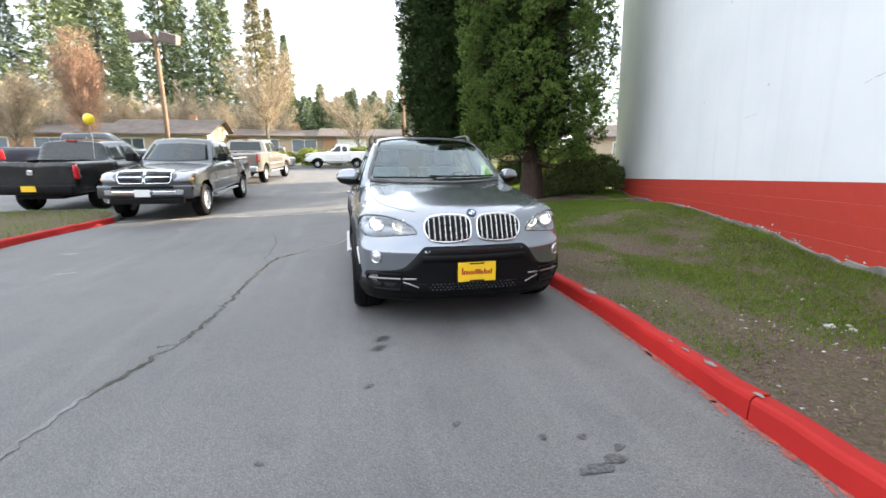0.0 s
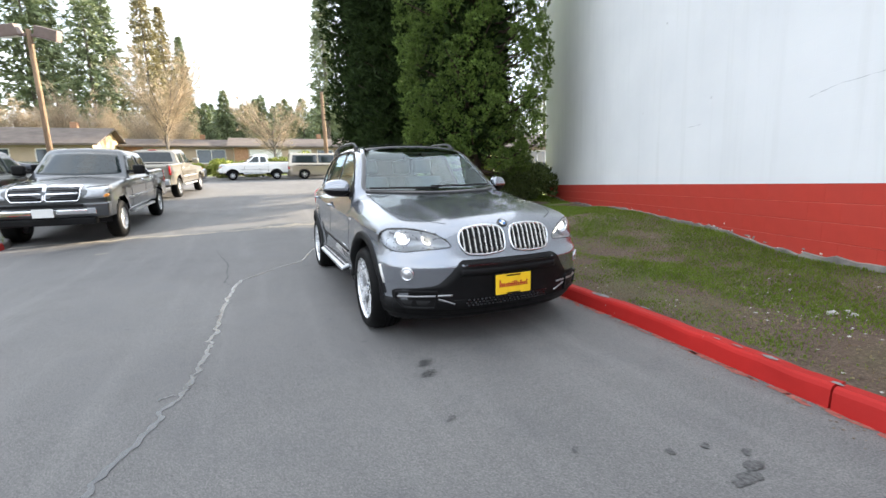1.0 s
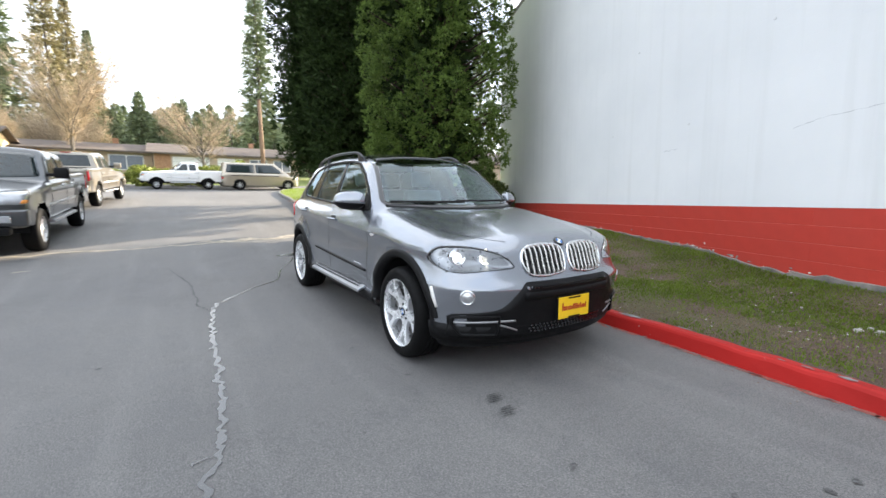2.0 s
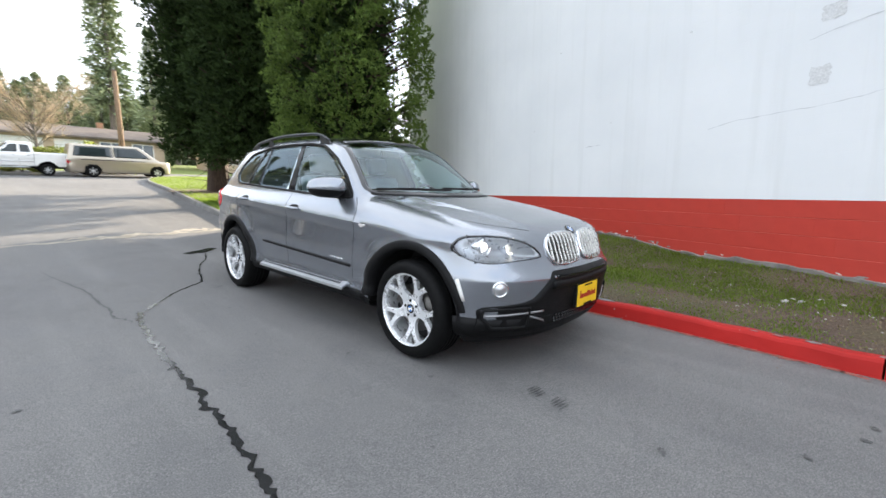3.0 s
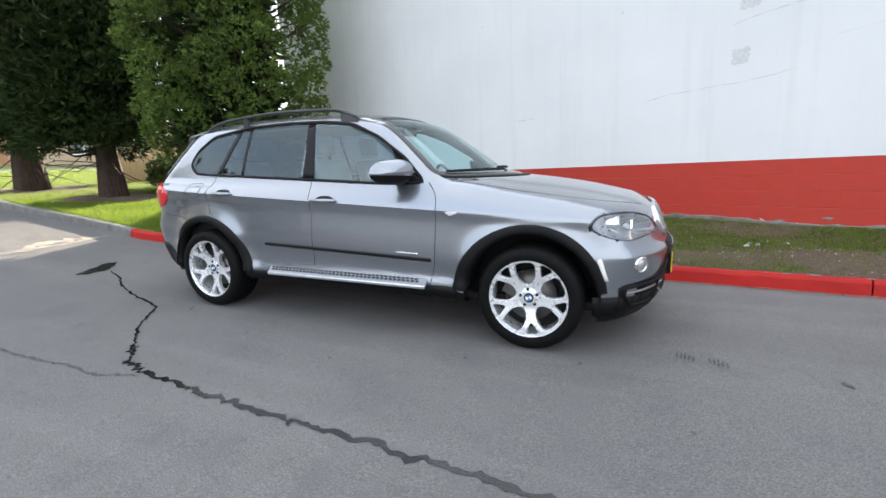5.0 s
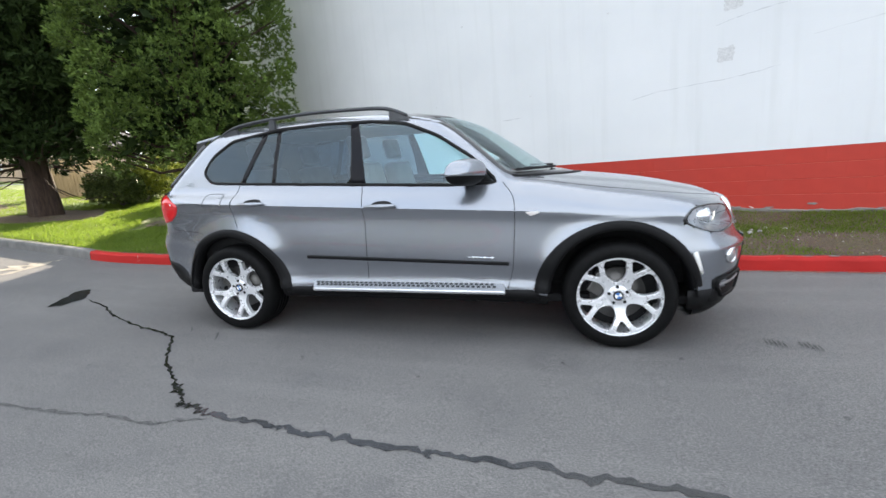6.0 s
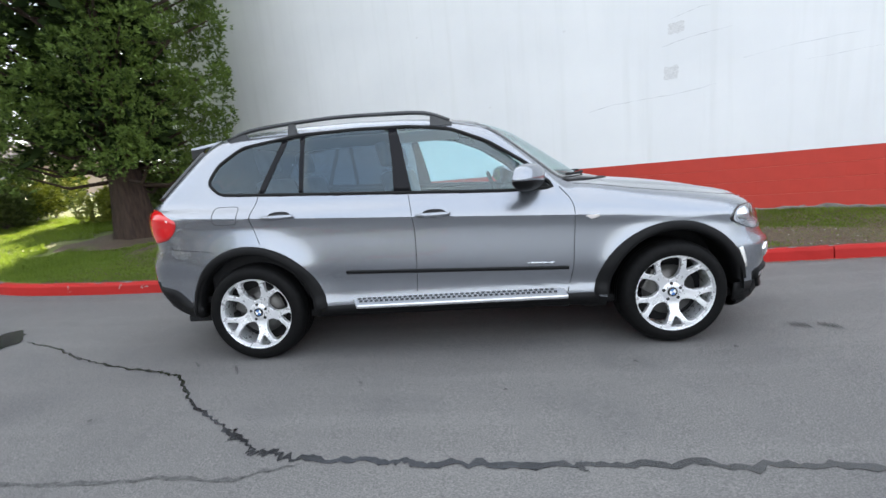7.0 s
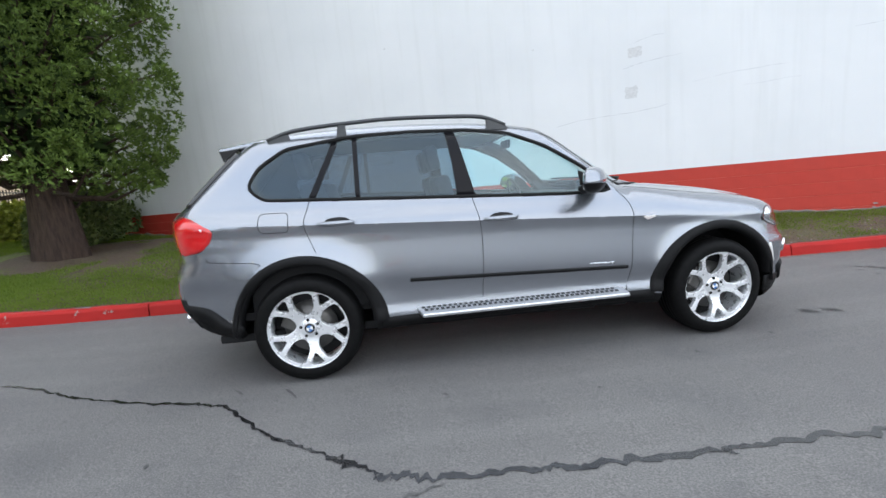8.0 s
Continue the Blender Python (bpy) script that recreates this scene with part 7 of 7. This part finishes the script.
# low steel fence past the corner of the building
fence = new("fence")
fence.matrix_world = pose(9.2, 12.6, float(lawn_z(9.2, 12.6)), 0, 0, 12)
tagged(fence, "thin dark steel fence past a building corner", "fence")
for i in range(12):
    part("picket", boxed(-0.011 + i * 0.14, 0.011 + i * 0.14, -0.011, 0.011, 0, 1.25), M_TRIM, fence)
for z0 in (0.15, 1.15):
    part("rail", boxed(-0.05, 1.62, -0.017, -0.0115, z0, z0 + 0.04), M_TRIM, fence)
bl = new("balloon")
bl.location = (-7.1, 8.45, 2.72)
tagged(bl, "yellow balloon tied above a parked truck", "balloon")
bm = bmesh.new()
bmesh.ops.create_uvsphere(bm, u_segments=20, v_segments=14, radius=0.12)
for v in bm.verts:
    v.co.z *= 1.12 if v.co.z > 0 else 1.3
    if v.co.z < -0.1:
        v.co.x *= 0.8
        v.co.y *= 0.8
part("skin", bm, simple("yellow_rubber", (0.85, 0.62, 0.02), 0.3, var=0.05, coat=0.3), bl, "", True)
V, F = tube([(0, 0, -0.18), (0.03, 0, -0.5), (0, 0.02, -0.95)], 0.004, 5)
raw("string", V, F, M_WHITE, bl)

# ---- the other vehicles ----
def body_shell(fn, y0, y1, zc, na, ns, nc, mat, parent, label, arches=(), arch_r=0.46, hub=0.4, wide=0.5, voids=()):
    """A closed shell round the solid fn < 0, cut open at the wheels."""
    SHAPE[0] = fn
    ang = np.linspace(0, 2 * math.pi, na, endpoint=False)
    ca, sa = np.cos(ang), np.sin(ang)
    O, D = [], []
    for k in list(range(1, nc + 1)):
        e = k / nc * math.pi / 2
        O.append(np.tile((0, y0, zc), (na, 1)))
        D.append(np.stack([math.sin(e) * ca, np.full(na, -math.cos(e)), math.sin(e) * sa], -1))
    for y in np.linspace(y0, y1, ns)[1:-1]:
        O.append(np.tile((0, y, zc), (na, 1)))
        D.append(np.stack([ca, np.zeros(na), sa], -1))
    for k in range(nc, 0, -1):
        e = k / nc * math.pi / 2
        O.append(np.tile((0, y1, zc), (na, 1)))
        D.append(np.stack([math.sin(e) * ca, np.full(na, math.cos(e)), math.sin(e) * sa], -1))
    O, D = np.concatenate(O), np.concatenate(D)
    P = find(O + D * 2.4, -D, 2.4, n=120)
    rows = len(P) // na
    F = np.array([(r * na + i, r * na + (i + 1) % na, (r + 1) * na + (i + 1) % na, (r + 1) * na + i) for r in range(rows - 1) for i in range(na)])
    C = P[F].mean(1)
    cut = np.zeros(len(F), bool)
    for ya in arches:
        cut |= (np.hypot(C[:, 1] - ya, C[:, 2] - hub) < arch_r) & (np.abs(C[:, 0]) > wide)
    for x0, ya, yb, z0 in voids:
        cut |= (np.abs(C[:, 0]) < x0) & (C[:, 1] > ya) & (C[:, 1] < yb) & (C[:, 2] > z0)
    F = [tuple(f) for f in F[~cut]] + [tuple(range(na - 1, -1, -1)), tuple((rows - 1) * na + i for i in range(na))]
    return raw("body", P, F, mat, parent, label, True)


M_DGLASS = simple("dark_vehicle_glass", (0.02, 0.028, 0.03), 0.06, var=0.2, spec=0.6)
M_HEADL = simple("clear_headlamp", (0.38, 0.39, 0.41), 0.12, metal=0.3, var=0.1, coat=0.8)
M_AMBER = simple("amber_lens", (0.75, 0.28, 0.05), 0.2, var=0.1, coat=0.5)


def road_wheel(parent, x, y, z, r, width, spokes=8, rim_mat=None):
    sd = -1 if x < 0 else 1
    w = new("wheel")
    w.parent = parent
    w.matrix_basis = Matrix.Translation((x, y, z)) @ Matrix.Rotation(0 if sd < 0 else math.pi, 4, "Z")
    h = width / 2
    V, F = revolve([(r * 0.60, -h * 0.95), (r * 0.70, -h), (r * 0.93, -h * 0.93), (r, -h * 0.6), (r, h * 0.6), (r * 0.93, h * 0.93), (r * 0.6, h)], 36)
    raw("tyre", V, F, M_RUBBER, w, "", True)
    V, F = revolve([(r * 0.60, h), (r * 0.59, -h * 0.7), (r * 0.625, -h * 0.97), (r * 0.64, -h * 0.9)], 36)
    rim = raw("rim", V, F, rim_mat or M_ALLOY, w, "", True)
    for k in range(spokes):
        a = 2 * math.pi * k / spokes
        m = Matrix.Rotation(a, 4, "X")
        part("spoke", boxed(-h * 0.75, -h * 0.5, -r * 0.075, r * 0.075, r * 0.1, r * 0.61, m, 0.006), rim_mat or M_ALLOY, rim)
    V, F = revolve([(0.001, -h * 0.85), (r * 0.16, -h * 0.82), (r * 0.2, -h * 0.6)], 20)
    raw("hub", V, F, rim_mat or M_ALLOY, rim, "", True)
    V, F = revolve([(r * 0.6, 0.0), (0.01, 0.0)], 24)
    raw("shadow_disc", V, F, M_INTD, w)


def pickup(name, paint, label, bumper, wheelbase=3.57, r=0.40, far=False, tail_plate=False, front_plate=True):
    """Full-size pickup with four doors and an open bed; front towards -y, front axle at y = 0."""
    L = wheelbase
    back = L + 1.13
    cab0, cab1 = 0.72, L - 0.52
    hz = curve([-1.0, -0.8, -0.3, 0.3, 0.9, 1.4], [1.02, 1.12, 1.20, 1.25, 1.285, 1.29])

    def low(x, y, z):
        ax = np.abs(x)
        side = ax - (0.985 - 0.10 * (z - 0.95) ** 2 - 0.03 * np.clip(0.3 - y, 0, 2) ** 1.5 + 0.02 * np.exp(-((np.minimum(np.hypot(y, z - r), np.hypot(y - L, z - r)) - 0.5) / 0.12) ** 2))
        front = (-0.93 + 0.16 * (ax / 0.95) ** 2.6 + 0.14 * np.clip(z - 0.95, 0, 1)) - y
        rear = y - (back - 0.02 * (ax / 0.95) ** 4)
        top = z - np.where(y < cab1 - 0.3, hz(y) - 0.05 * (ax / 0.8) ** 2, 1.335)
        f = smax(side, top, 0.07)
        f = smax(f, front, 0.10)
        f = smax(f, rear, 0.05)
        return smax(f, 0.52 - z, 0.05)

    def cabf(x, y, z):
        ax = np.abs(x)
        side = ax - (0.915 - 0.30 * (z - 1.28))
        top = z - (1.905 - 0.05 * (ax / 0.7) ** 2 - 0.05 * ((y - 1.9) / 1.0) ** 2)
        scr = ((cab0 + 1.30 * (z - 1.26) + 0.22 * (ax / 0.8) ** 2) - y) * 0.62
        rear = (y - (cab1 - 0.18 * (z - 1.28))) * 0.97
        f = smax(side, top, 0.10)
        f = smax(f, scr, 0.05)
        f = smax(f, rear, 0.05)
        return smax(f, 1.0 - z, 0.02)

    def fn(x, y, z):
        return smin(low(x, y, z), cabf(x, y, z), 0.04)
    t = new(name)
    tagged(t, label, "pickup truck", "parked pickups")
    body_shell(fn, 0.4, L - 0.3, 0.98, 132, 120, 26, paint, t, "", (0.0, L), 0.50, r, 0.5, ((0.80, cab1 + 0.10, back - 0.10, 1.2),))
    bed = new("bed_liner")
    bed.parent = t
    part("floor", boxed(-0.80, 0.80, cab1 + 0.05, back - 0.06, 0.78, 0.82), M_TRIM, bed)
    for sd in (-1, 1):
        part("side", boxed(sd * 0.82 - 0.03, sd * 0.82 + 0.03, cab1 + 0.05, back - 0.06, 0.8, 1.325), M_TRIM, bed)
    part("bulkhead", boxed(-0.80, 0.80, cab1 + 0.05, cab1 + 0.09, 0.82, 1.325), M_TRIM, bed)
    part("tail_inner", boxed(-0.80, 0.80, back - 0.11, back - 0.065, 0.82, 1.325), M_TRIM, bed)

    def put(nm, vf, mat, parent=None, lab=""):
        return raw(nm, vf[0], vf[1], mat, parent or t, lab, True)
    for sd in (-1, 1):
        mid = (cab0 + cab1) / 2 + 0.28
        put("front_window", patch(fillet([(1.12, 1.31), (mid - 0.06, 1.32), (mid - 0.06, 1.74), (1.62, 1.74), (1.42, 1.62)], 0.03), "side", 0.004, 0.006, sd, 3), M_DGLASS)
        put("rear_window", patch(fillet([(mid + 0.06, 1.32), (cab1 - 0.16, 1.33), (cab1 - 0.24, 1.72), (mid + 0.06, 1.74)], 0.03), "side", 0.004, 0.006, sd, 3), M_DGLASS)
        for yl in (0.85, mid, cab1 - 0.04):
            put("shut_line", strip([(yl, 1.28), (yl - 0.01, 1.0), (yl, 0.62)], "side", 0.010, 0.001, sd), M_SEAM_D)
        for yh in (mid - 0.20, cab1 - 0.24):
            put("door_handle", strip([(yh - 0.09, 1.14), (yh, 1.142), (yh + 0.09, 1.14)], "side", 0.035, 0.03, sd), bumper)
        put("door_moulding", strip([(0.6, 0.80), (L / 2, 0.80), (L - 0.6, 0.80)], "side", 0.05, 0.012, sd), M_SATIN)
        for ya in (0.0, L):
            V, F = revolve([(0.505, sd * 0.9), (0.505, sd * 0.5), (0.02, sd * 0.49)], 30)
            raw("wheel_well", [(v[0], v[1] + ya, v[2] + r) for v in V], [f for f in F if min(V[i][2] for i in f) > 0.0], M_INTD, t)
            road_wheel(t, sd * 0.86, ya, r, r, 0.27, 7, M_ALLOY if not far else M_SATIN)
        part("running_board", boxed(min(sd * 0.90, sd * 1.02), max(sd * 0.90, sd * 1.02), 0.75, L - 0.75, 0.44, 0.50, None, 0.02), M_SATIN, t)
        mr = new("door_mirror")
        mr.parent = t
        part("housing", boxed(min(sd * 1.0, sd * 1.24), max(sd * 1.0, sd * 1.24), 1.08, 1.22, 1.30, 1.52, None, 0.05, 3), paint if far else M_TRIM, mr, "", True)
        part("arm", boxed(min(sd * 0.88, sd * 1.04), max(sd * 0.88, sd * 1.04), 1.10, 1.18, 1.34, 1.40, None, 0.01), M_TRIM, mr)
        tl = put("tail_lamp", patch(fillet([(back - 0.20, 0.92), (back - 0.02, 0.92), (back - 0.02, 1.26), (back - 0.16, 1.28)], 0.03), "side", 0.008, 0.01, sd, 3), M_RED, None, "red tail lamp")
        put("lamp_rear_face", patch(fillet([(sd * 0.79, 0.90), (sd * 0.95, 0.90), (sd * 0.95, 1.27), (sd * 0.79, 1.27)], 0.03), "rear", 0.008, 0.01, sd, 3), M_RED, tl)
        hd = put("head_lamp", patch(fillet([(sd * 0.59, 0.92), (sd * 0.94, 0.92), (sd * 0.958, 1.09), (sd * 0.90, 1.14), (sd * 0.62, 1.13)], 0.03), "front", 0.012, 0.02, sd, 4, None, 0.01), M_HEADL, None, "clear head lamp")
        put("amber_corner", patch(fillet([(sd * 0.88, 0.93), (sd * 0.95, 0.94), (sd * 0.955, 1.0), (sd * 0.90, 0.99)], 0.03), "front", 0.022, 0.02, sd, 3), M_AMBER, hd)
        # cross-barred grille half
        gk = fillet([(sd * 0.03, 0.90), (sd * 0.50, 0.90), (sd * 0.54, 1.0), (sd * 0.53, 1.13), (sd * 0.03, 1.145)], 0.03)
        g = put("grille_half", patch(gk, "front", 0.004, 0.01, sd, 4), M_INTD, None, "black grille in a bright surround")
        put("surround", band(grown(np.array(gk), 0.026), np.array(gk), "front", 0.022, 0.01, sd), bumper if not far else paint, g)
        for zz in (0.94, 0.98, 1.02, 1.06, 1.10):
            put("bar", strip([(sd * 0.04, zz), (sd * 0.28, zz), (sd * 0.52, zz)], "front", 0.010 if zz != 1.02 else 0.034, 0.014 if zz != 1.02 else 0.022, sd), M_RAIL if zz != 1.02 else bumper, g)
    sc = [(-0.80, 1.33), (0.0, 1.30), (0.80, 1.33), (0.66, 1.78), (0.0, 1.81), (-0.66, 1.78)]
    put("windscreen", patch(np.array([p for p in fillet(sc, 0.05)]), "front", 0.006, 0.01, -1, 5), M_DGLASS)
    rw = fillet([(-0.70, 1.38), (0.70, 1.38), (0.62, 1.76), (-0.62, 1.76)], 0.03)
    n_ = len(rw)
    RW = find(np.stack([np.array(rw)[:, 0], np.full(n_, cab1 + 0.3), np.array(rw)[:, 1]], -1), np.tile((0, -1, 0), (n_, 1)), 0.8)
    raw("rear_screen", RW + np.array([0, 0.008, 0]), [tuple(range(n_))], M_DGLASS, t)
    part("third_lamp", boxed(-0.13, 0.13, cab1 - 0.16, cab1 - 0.08, 1.835, 1.86), M_RED, t)
    fb = new("front_bumper")
    fb.parent = t
    bm = boxed(-0.99, 0.99, -1.06, -0.86, 0.56, 0.84, None, 0.04, 3)
    for v in bm.verts:
        v.co.y += 0.16 * (abs(v.co.x) / 0.99) ** 3
    part("blade", bm, paint, fb, "", True)
    bm = boxed(-0.80, 0.80, -1.082, -1.0, 0.63, 0.735, None, 0.02, 2)
    for v in bm.verts:
        v.co.y += 0.16 * (abs(v.co.x) / 0.99) ** 3
    part("bright_strip", bm, bumper, fb, "chrome strip across the bumper", True)
    part("air_slot", boxed(-0.62, 0.62, -1.050, -1.0, 0.775, 0.835, None, 0.01), M_TRIM, fb)
    if front_plate:
        part("plate", boxed(-0.16, 0.16, -1.100, -1.0825, 0.60, 0.76, None, 0.004), M_WHITEP, fb, "pale plate")
    for sd in (-1, 1):
        part("fog_lamp", boxed(sd * 0.72 - 0.07, sd * 0.72 + 0.07, -1.01, -0.985, 0.64, 0.75, None, 0.012), M_HEADL, fb)
    part("skid", boxed(-0.75, 0.75, -0.95, -0.75, 0.42, 0.56, None, 0.03), M_TRIM, fb)
    rbp = new("rear_bumper")
    rbp.parent = t
    part("step", boxed(-0.96, 0.96, back - 0.02, back + 0.16, 0.56, 0.78, None, 0.03), M_TRIM if tail_plate else bumper, rbp, "", True)
    if tail_plate:
        part("plate", boxed(-0.16, 0.16, back + 0.161, back + 0.172, 0.62, 0.76, None, 0.003), M_PLATE, rbp, "yellow dealer plate")
    else:
        part("plate", boxed(-0.16, 0.16, back + 0.161, back + 0.172, 0.62, 0.76, None, 0.003), M_WHITEP, rbp)
    part("tailgate_badge", boxed(-0.07, 0.07, back + 0.002, back + 0.012, 1.02, 1.14, None, 0.02), M_CHROME, t)
    put("tailgate_line", strip([(-0.77, 0.88), (-0.77, 1.1), (-0.77, 1.30)], "rear", 0.01, 0.001, -1), M_SEAM_D)
    put("tailgate_line", strip([(0.77, 0.88), (0.77, 1.1), (0.77, 1.30)], "rear", 0.01, 0.001, -1), M_SEAM_D)
    put("tailgate_handle", strip([(-0.12, 1.20), (0, 1.20), (0.12, 1.20)], "rear", 0.06, 0.006, -1), M_TRIM)
    part("chassis", boxed(-0.5, 0.5, -0.6, back - 0.2, 0.40, 0.54), M_INTD, t)
    return t


def stand(ob, x, y, turn):
    """Set a vehicle on the sloping ground, its front axle's middle at (x, y); turn: degrees about z."""
    sl = (float(road_z(y + 3)) - float(road_z(y))) / 3.0
    ob.matrix_world = pose(x, y, float(road_z(y)), 0, 0, 0) @ Matrix.Rotation(math.atan(sl), 4, "X") @ Matrix.Rotation(radians(turn), 4, "Z")


M_DKGREY = car_paint("dark_grey_paint", (0.075, 0.08, 0.085))
M_BLACKP = car_paint("black_paint", (0.003, 0.003, 0.0035), 0.0, 0.3)
M_BLACKP.node_tree.nodes["Principled BSDF"].inputs["Specular IOR Level"].default_value = 0.2
M_TAN = car_paint("tan_paint", (0.30, 0.27, 0.22))
M_WHITEC = car_paint("white_paint", (0.75, 0.75, 0.74), 0.0, 0.35)
M_SILVER = car_paint("silver_paint", (0.42, 0.43, 0.45))
M_BEIGE = car_paint("beige_paint", (0.42, 0.37, 0.30))
truck = pickup("pickup_truck", M_DKGREY, "dark grey pickup truck with crossbar grille parked at an island", M_CHROME)
stand(truck, -5.28, 7.55, -1.5)
truck.scale = (0.97, 0.97, 0.97)
black = pickup("pickup_truck", M_BLACKP, "glossy black pickup truck seen from its tail", M_TRIM, 3.57, 0.40, False, True)
stand(black, -7.95, 12.5, 176.5)
black.scale = (0.95, 0.95, 0.95)
blue = pickup("pickup_truck", car_paint("dark_blue_paint", (0.02, 0.025, 0.04), 0.3, 0.25), "dark blue pickup truck parked behind a black one", M_TRIM)
stand(blue, -9.5, 19.0, 112)
blue.scale = (1.12, 1.12, 1.12)
tan = pickup("pickup_truck", M_TAN, "tan pickup truck with open bed parked facing away", M_SATIN, 3.6, 0.39, True)
stand(tan, -5.01, 20.19, 173.7)


def low_car(name, paint, label, length, width, height, wheelbase, kind):
    """Sedan or van of plain shape for the cross street; front towards -y, front axle at y = 0."""
    fo = (length - wheelbase) * 0.45
    back = wheelbase + (length - wheelbase) * 0.55
    belt = height * 0.60
    if kind == "sedan":
        ws0, ws1, rr0, rr1 = 0.25, 0.95, wheelbase * 0.78, wheelbase * 1.08
    else:
        ws0, ws1, rr0, rr1 = -0.15, 0.75, back - 0.25, back - 0.08
    hw = width / 2

    def fn(x, y, z):
        ax = np.abs(x)
        hood = np.where(y < ws0 + 0.3, belt * 0.88 + 0.10 * (y + fo) / (fo + 0.4), belt if kind != "sedan" else belt * 1.0)
        side = ax - (hw - 0.12 * (z - 0.6) ** 2)
        front = (-fo + 0.35 * (ax / hw) ** 2.5 + 0.10 * np.abs(z - 0.55)) - y
        rear = y - (back - 0.15 * (ax / hw) ** 3 - 0.10 * np.abs(z - 0.6))
        f = smax(smax(smax(side, z - hood, 0.10), front, 0.10), rear, 0.10)
        lo = smax(f, 0.22 - z, 0.06)
        s = (ax - (hw - 0.08 - 0.42 * (z - belt)))
        k = (z - belt) / (height - belt)
        scr = (ws0 + (ws1 - ws0) * k + 0.15 * (ax / hw) ** 2 - y) * 0.6
        rer = (y - (rr1 + (rr0 - rr1) * k)) * 0.7
        cb = smax(smax(smax(s, z - height + 0.05 * (ax / hw) ** 2, 0.10), scr, 0.06), rer, 0.08)
        cb = smax(cb, belt * 0.8 - z, 0.02)
        return smin(lo, cb, 0.04)
    t = new(name)
    tagged(t, label, "car", "cars on the street")
    R = 0.32
    body_shell(fn, 0.3, wheelbase - 0.2, belt * 0.9, 96, 70, 20, paint, t, "", (0.0, wheelbase), 0.38, R, 0.4)
    H = height
    for sd in (-1, 1):
        a, b = ws0 + 0.42, (rr0 + rr1) / 2 - 0.12
        m = (a + b) / 2
        for nm, q in (("front_window", [(a, belt + 0.04), (m - 0.04, belt + 0.04), (m - 0.04, H - 0.11), (ws1 + 0.16, H - 0.11)]), ("rear_window", [(m + 0.04, belt + 0.04), (b, belt + 0.06), (rr0 - 0.15, H - 0.12), (m + 0.04, H - 0.11)])):
            V, F = patch(fillet(q, 0.03), "side", 0.004, 0.006, sd, 3)
            raw(nm, V, F, M_DGLASS, t, "", True)
        for ya in (0.0, wheelbase):
            V, F = revolve([(0.385, sd * (hw - 0.08)), (0.385, sd * 0.45), (0.02, sd * 0.44)], 24)
            raw("wheel_well", [(v[0], v[1] + ya, v[2] + R) for v in V], [f for f in F if min(V[i][2] for i in f) > 0], M_INTD, t)
            road_wheel(t, sd * (hw - 0.12), ya, R, R, 0.2, 6, M_SATIN)
        V, F = patch(fillet([(sd * (hw - 0.34), 0.58), (sd * (hw - 0.06), 0.60), (sd * (hw - 0.06), 0.72), (sd * (hw - 0.32), 0.70)], 0.03), "front", 0.01, 0.01, sd, 3)
        raw("head_lamp", V, F, M_HEADL, t, "", True)
        V, F = patch(fillet([(sd * (hw - 0.30), 0.68), (sd * (hw - 0.05), 0.68), (sd * (hw - 0.05), 0.86), (sd * (hw - 0.28), 0.86)], 0.03), "rear", 0.01, 0.01, sd, 3)
        raw("tail_lamp", V, F, M_RED, t, "", True)
        V, F = strip([(a + 0.3, belt - 0.12), (m, belt - 0.12), (b - 0.3, belt - 0.12)], "side", 0.03, 0.01, sd)
        raw("door_moulding", V, F, M_TRIM, t)
        part("door_mirror", boxed(sd * (hw + 0.06) - 0.08, sd * (hw + 0.06) + 0.08, ws0 + 0.55, ws0 + 0.65, belt + 0.02, belt + 0.14, None, 0.03), paint, t)
    V, F = patch(fillet([(-hw * 0.72, belt + 0.06), (hw * 0.72, belt + 0.06), (hw * 0.55, H - 0.12), (-hw * 0.55, H - 0.12)], 0.03), "front", 0.005, 0.008, -1, 4)
    raw("windscreen", V, F, M_DGLASS, t, "", True)
    return t


stand(low_car("sedan", M_SILVER, "silver sedan standing on the cross street", 4.6, 1.78, 1.43, 2.7, "sedan"), -5.2, 27.6, 92)
van = low_car("minivan", M_BEIGE, "beige minivan standing on the cross street", 4.9, 1.92, 1.72, 2.95, "van")
stand(van, 4.45, 28.2, 91)
wp = pickup("pickup_truck", M_WHITEC, "small white pickup on the cross street", M_SATIN, 3.1, 0.33, True)
stand(wp, -2.9, 28.4, -90)
wp.scale = (0.86, 0.86, 0.86)
SHAPE[0] = suv_f

# ---- blocks of the red base, nearest stretch as single pieces ----
BW, BH = 0.406, 0.203
bm = bmesh.new()
bm_box(bm, -0.0022, BW + 0.0022, 0.0, 0.05, 0.0025, BH - 0.0025, None, 0.003, 1)
_me = bpy.data.meshes.new("block")
bm.to_mesh(_me)
bm.free()
_me.materials.append(M_REDWALL)
_count = 0
for row in range(5):
    z0 = RED_TOP - (row + 1) * BH
    s = -7.6 + (row % 2) * BW / 2
    while s < WALL_END - BW - 0.02:
        x, y, _ = on_wall(s, 0, 0)
        if z0 + BH > float(lawn_z(x, y)) - 0.05 and _count < 230:
            o = new("block", _me)
            o.parent = base
            o.matrix_basis = Matrix.Translation((s, random.Random(_count).uniform(-0.0008, 0.0012), z0))
            _count += 1
        s += BW
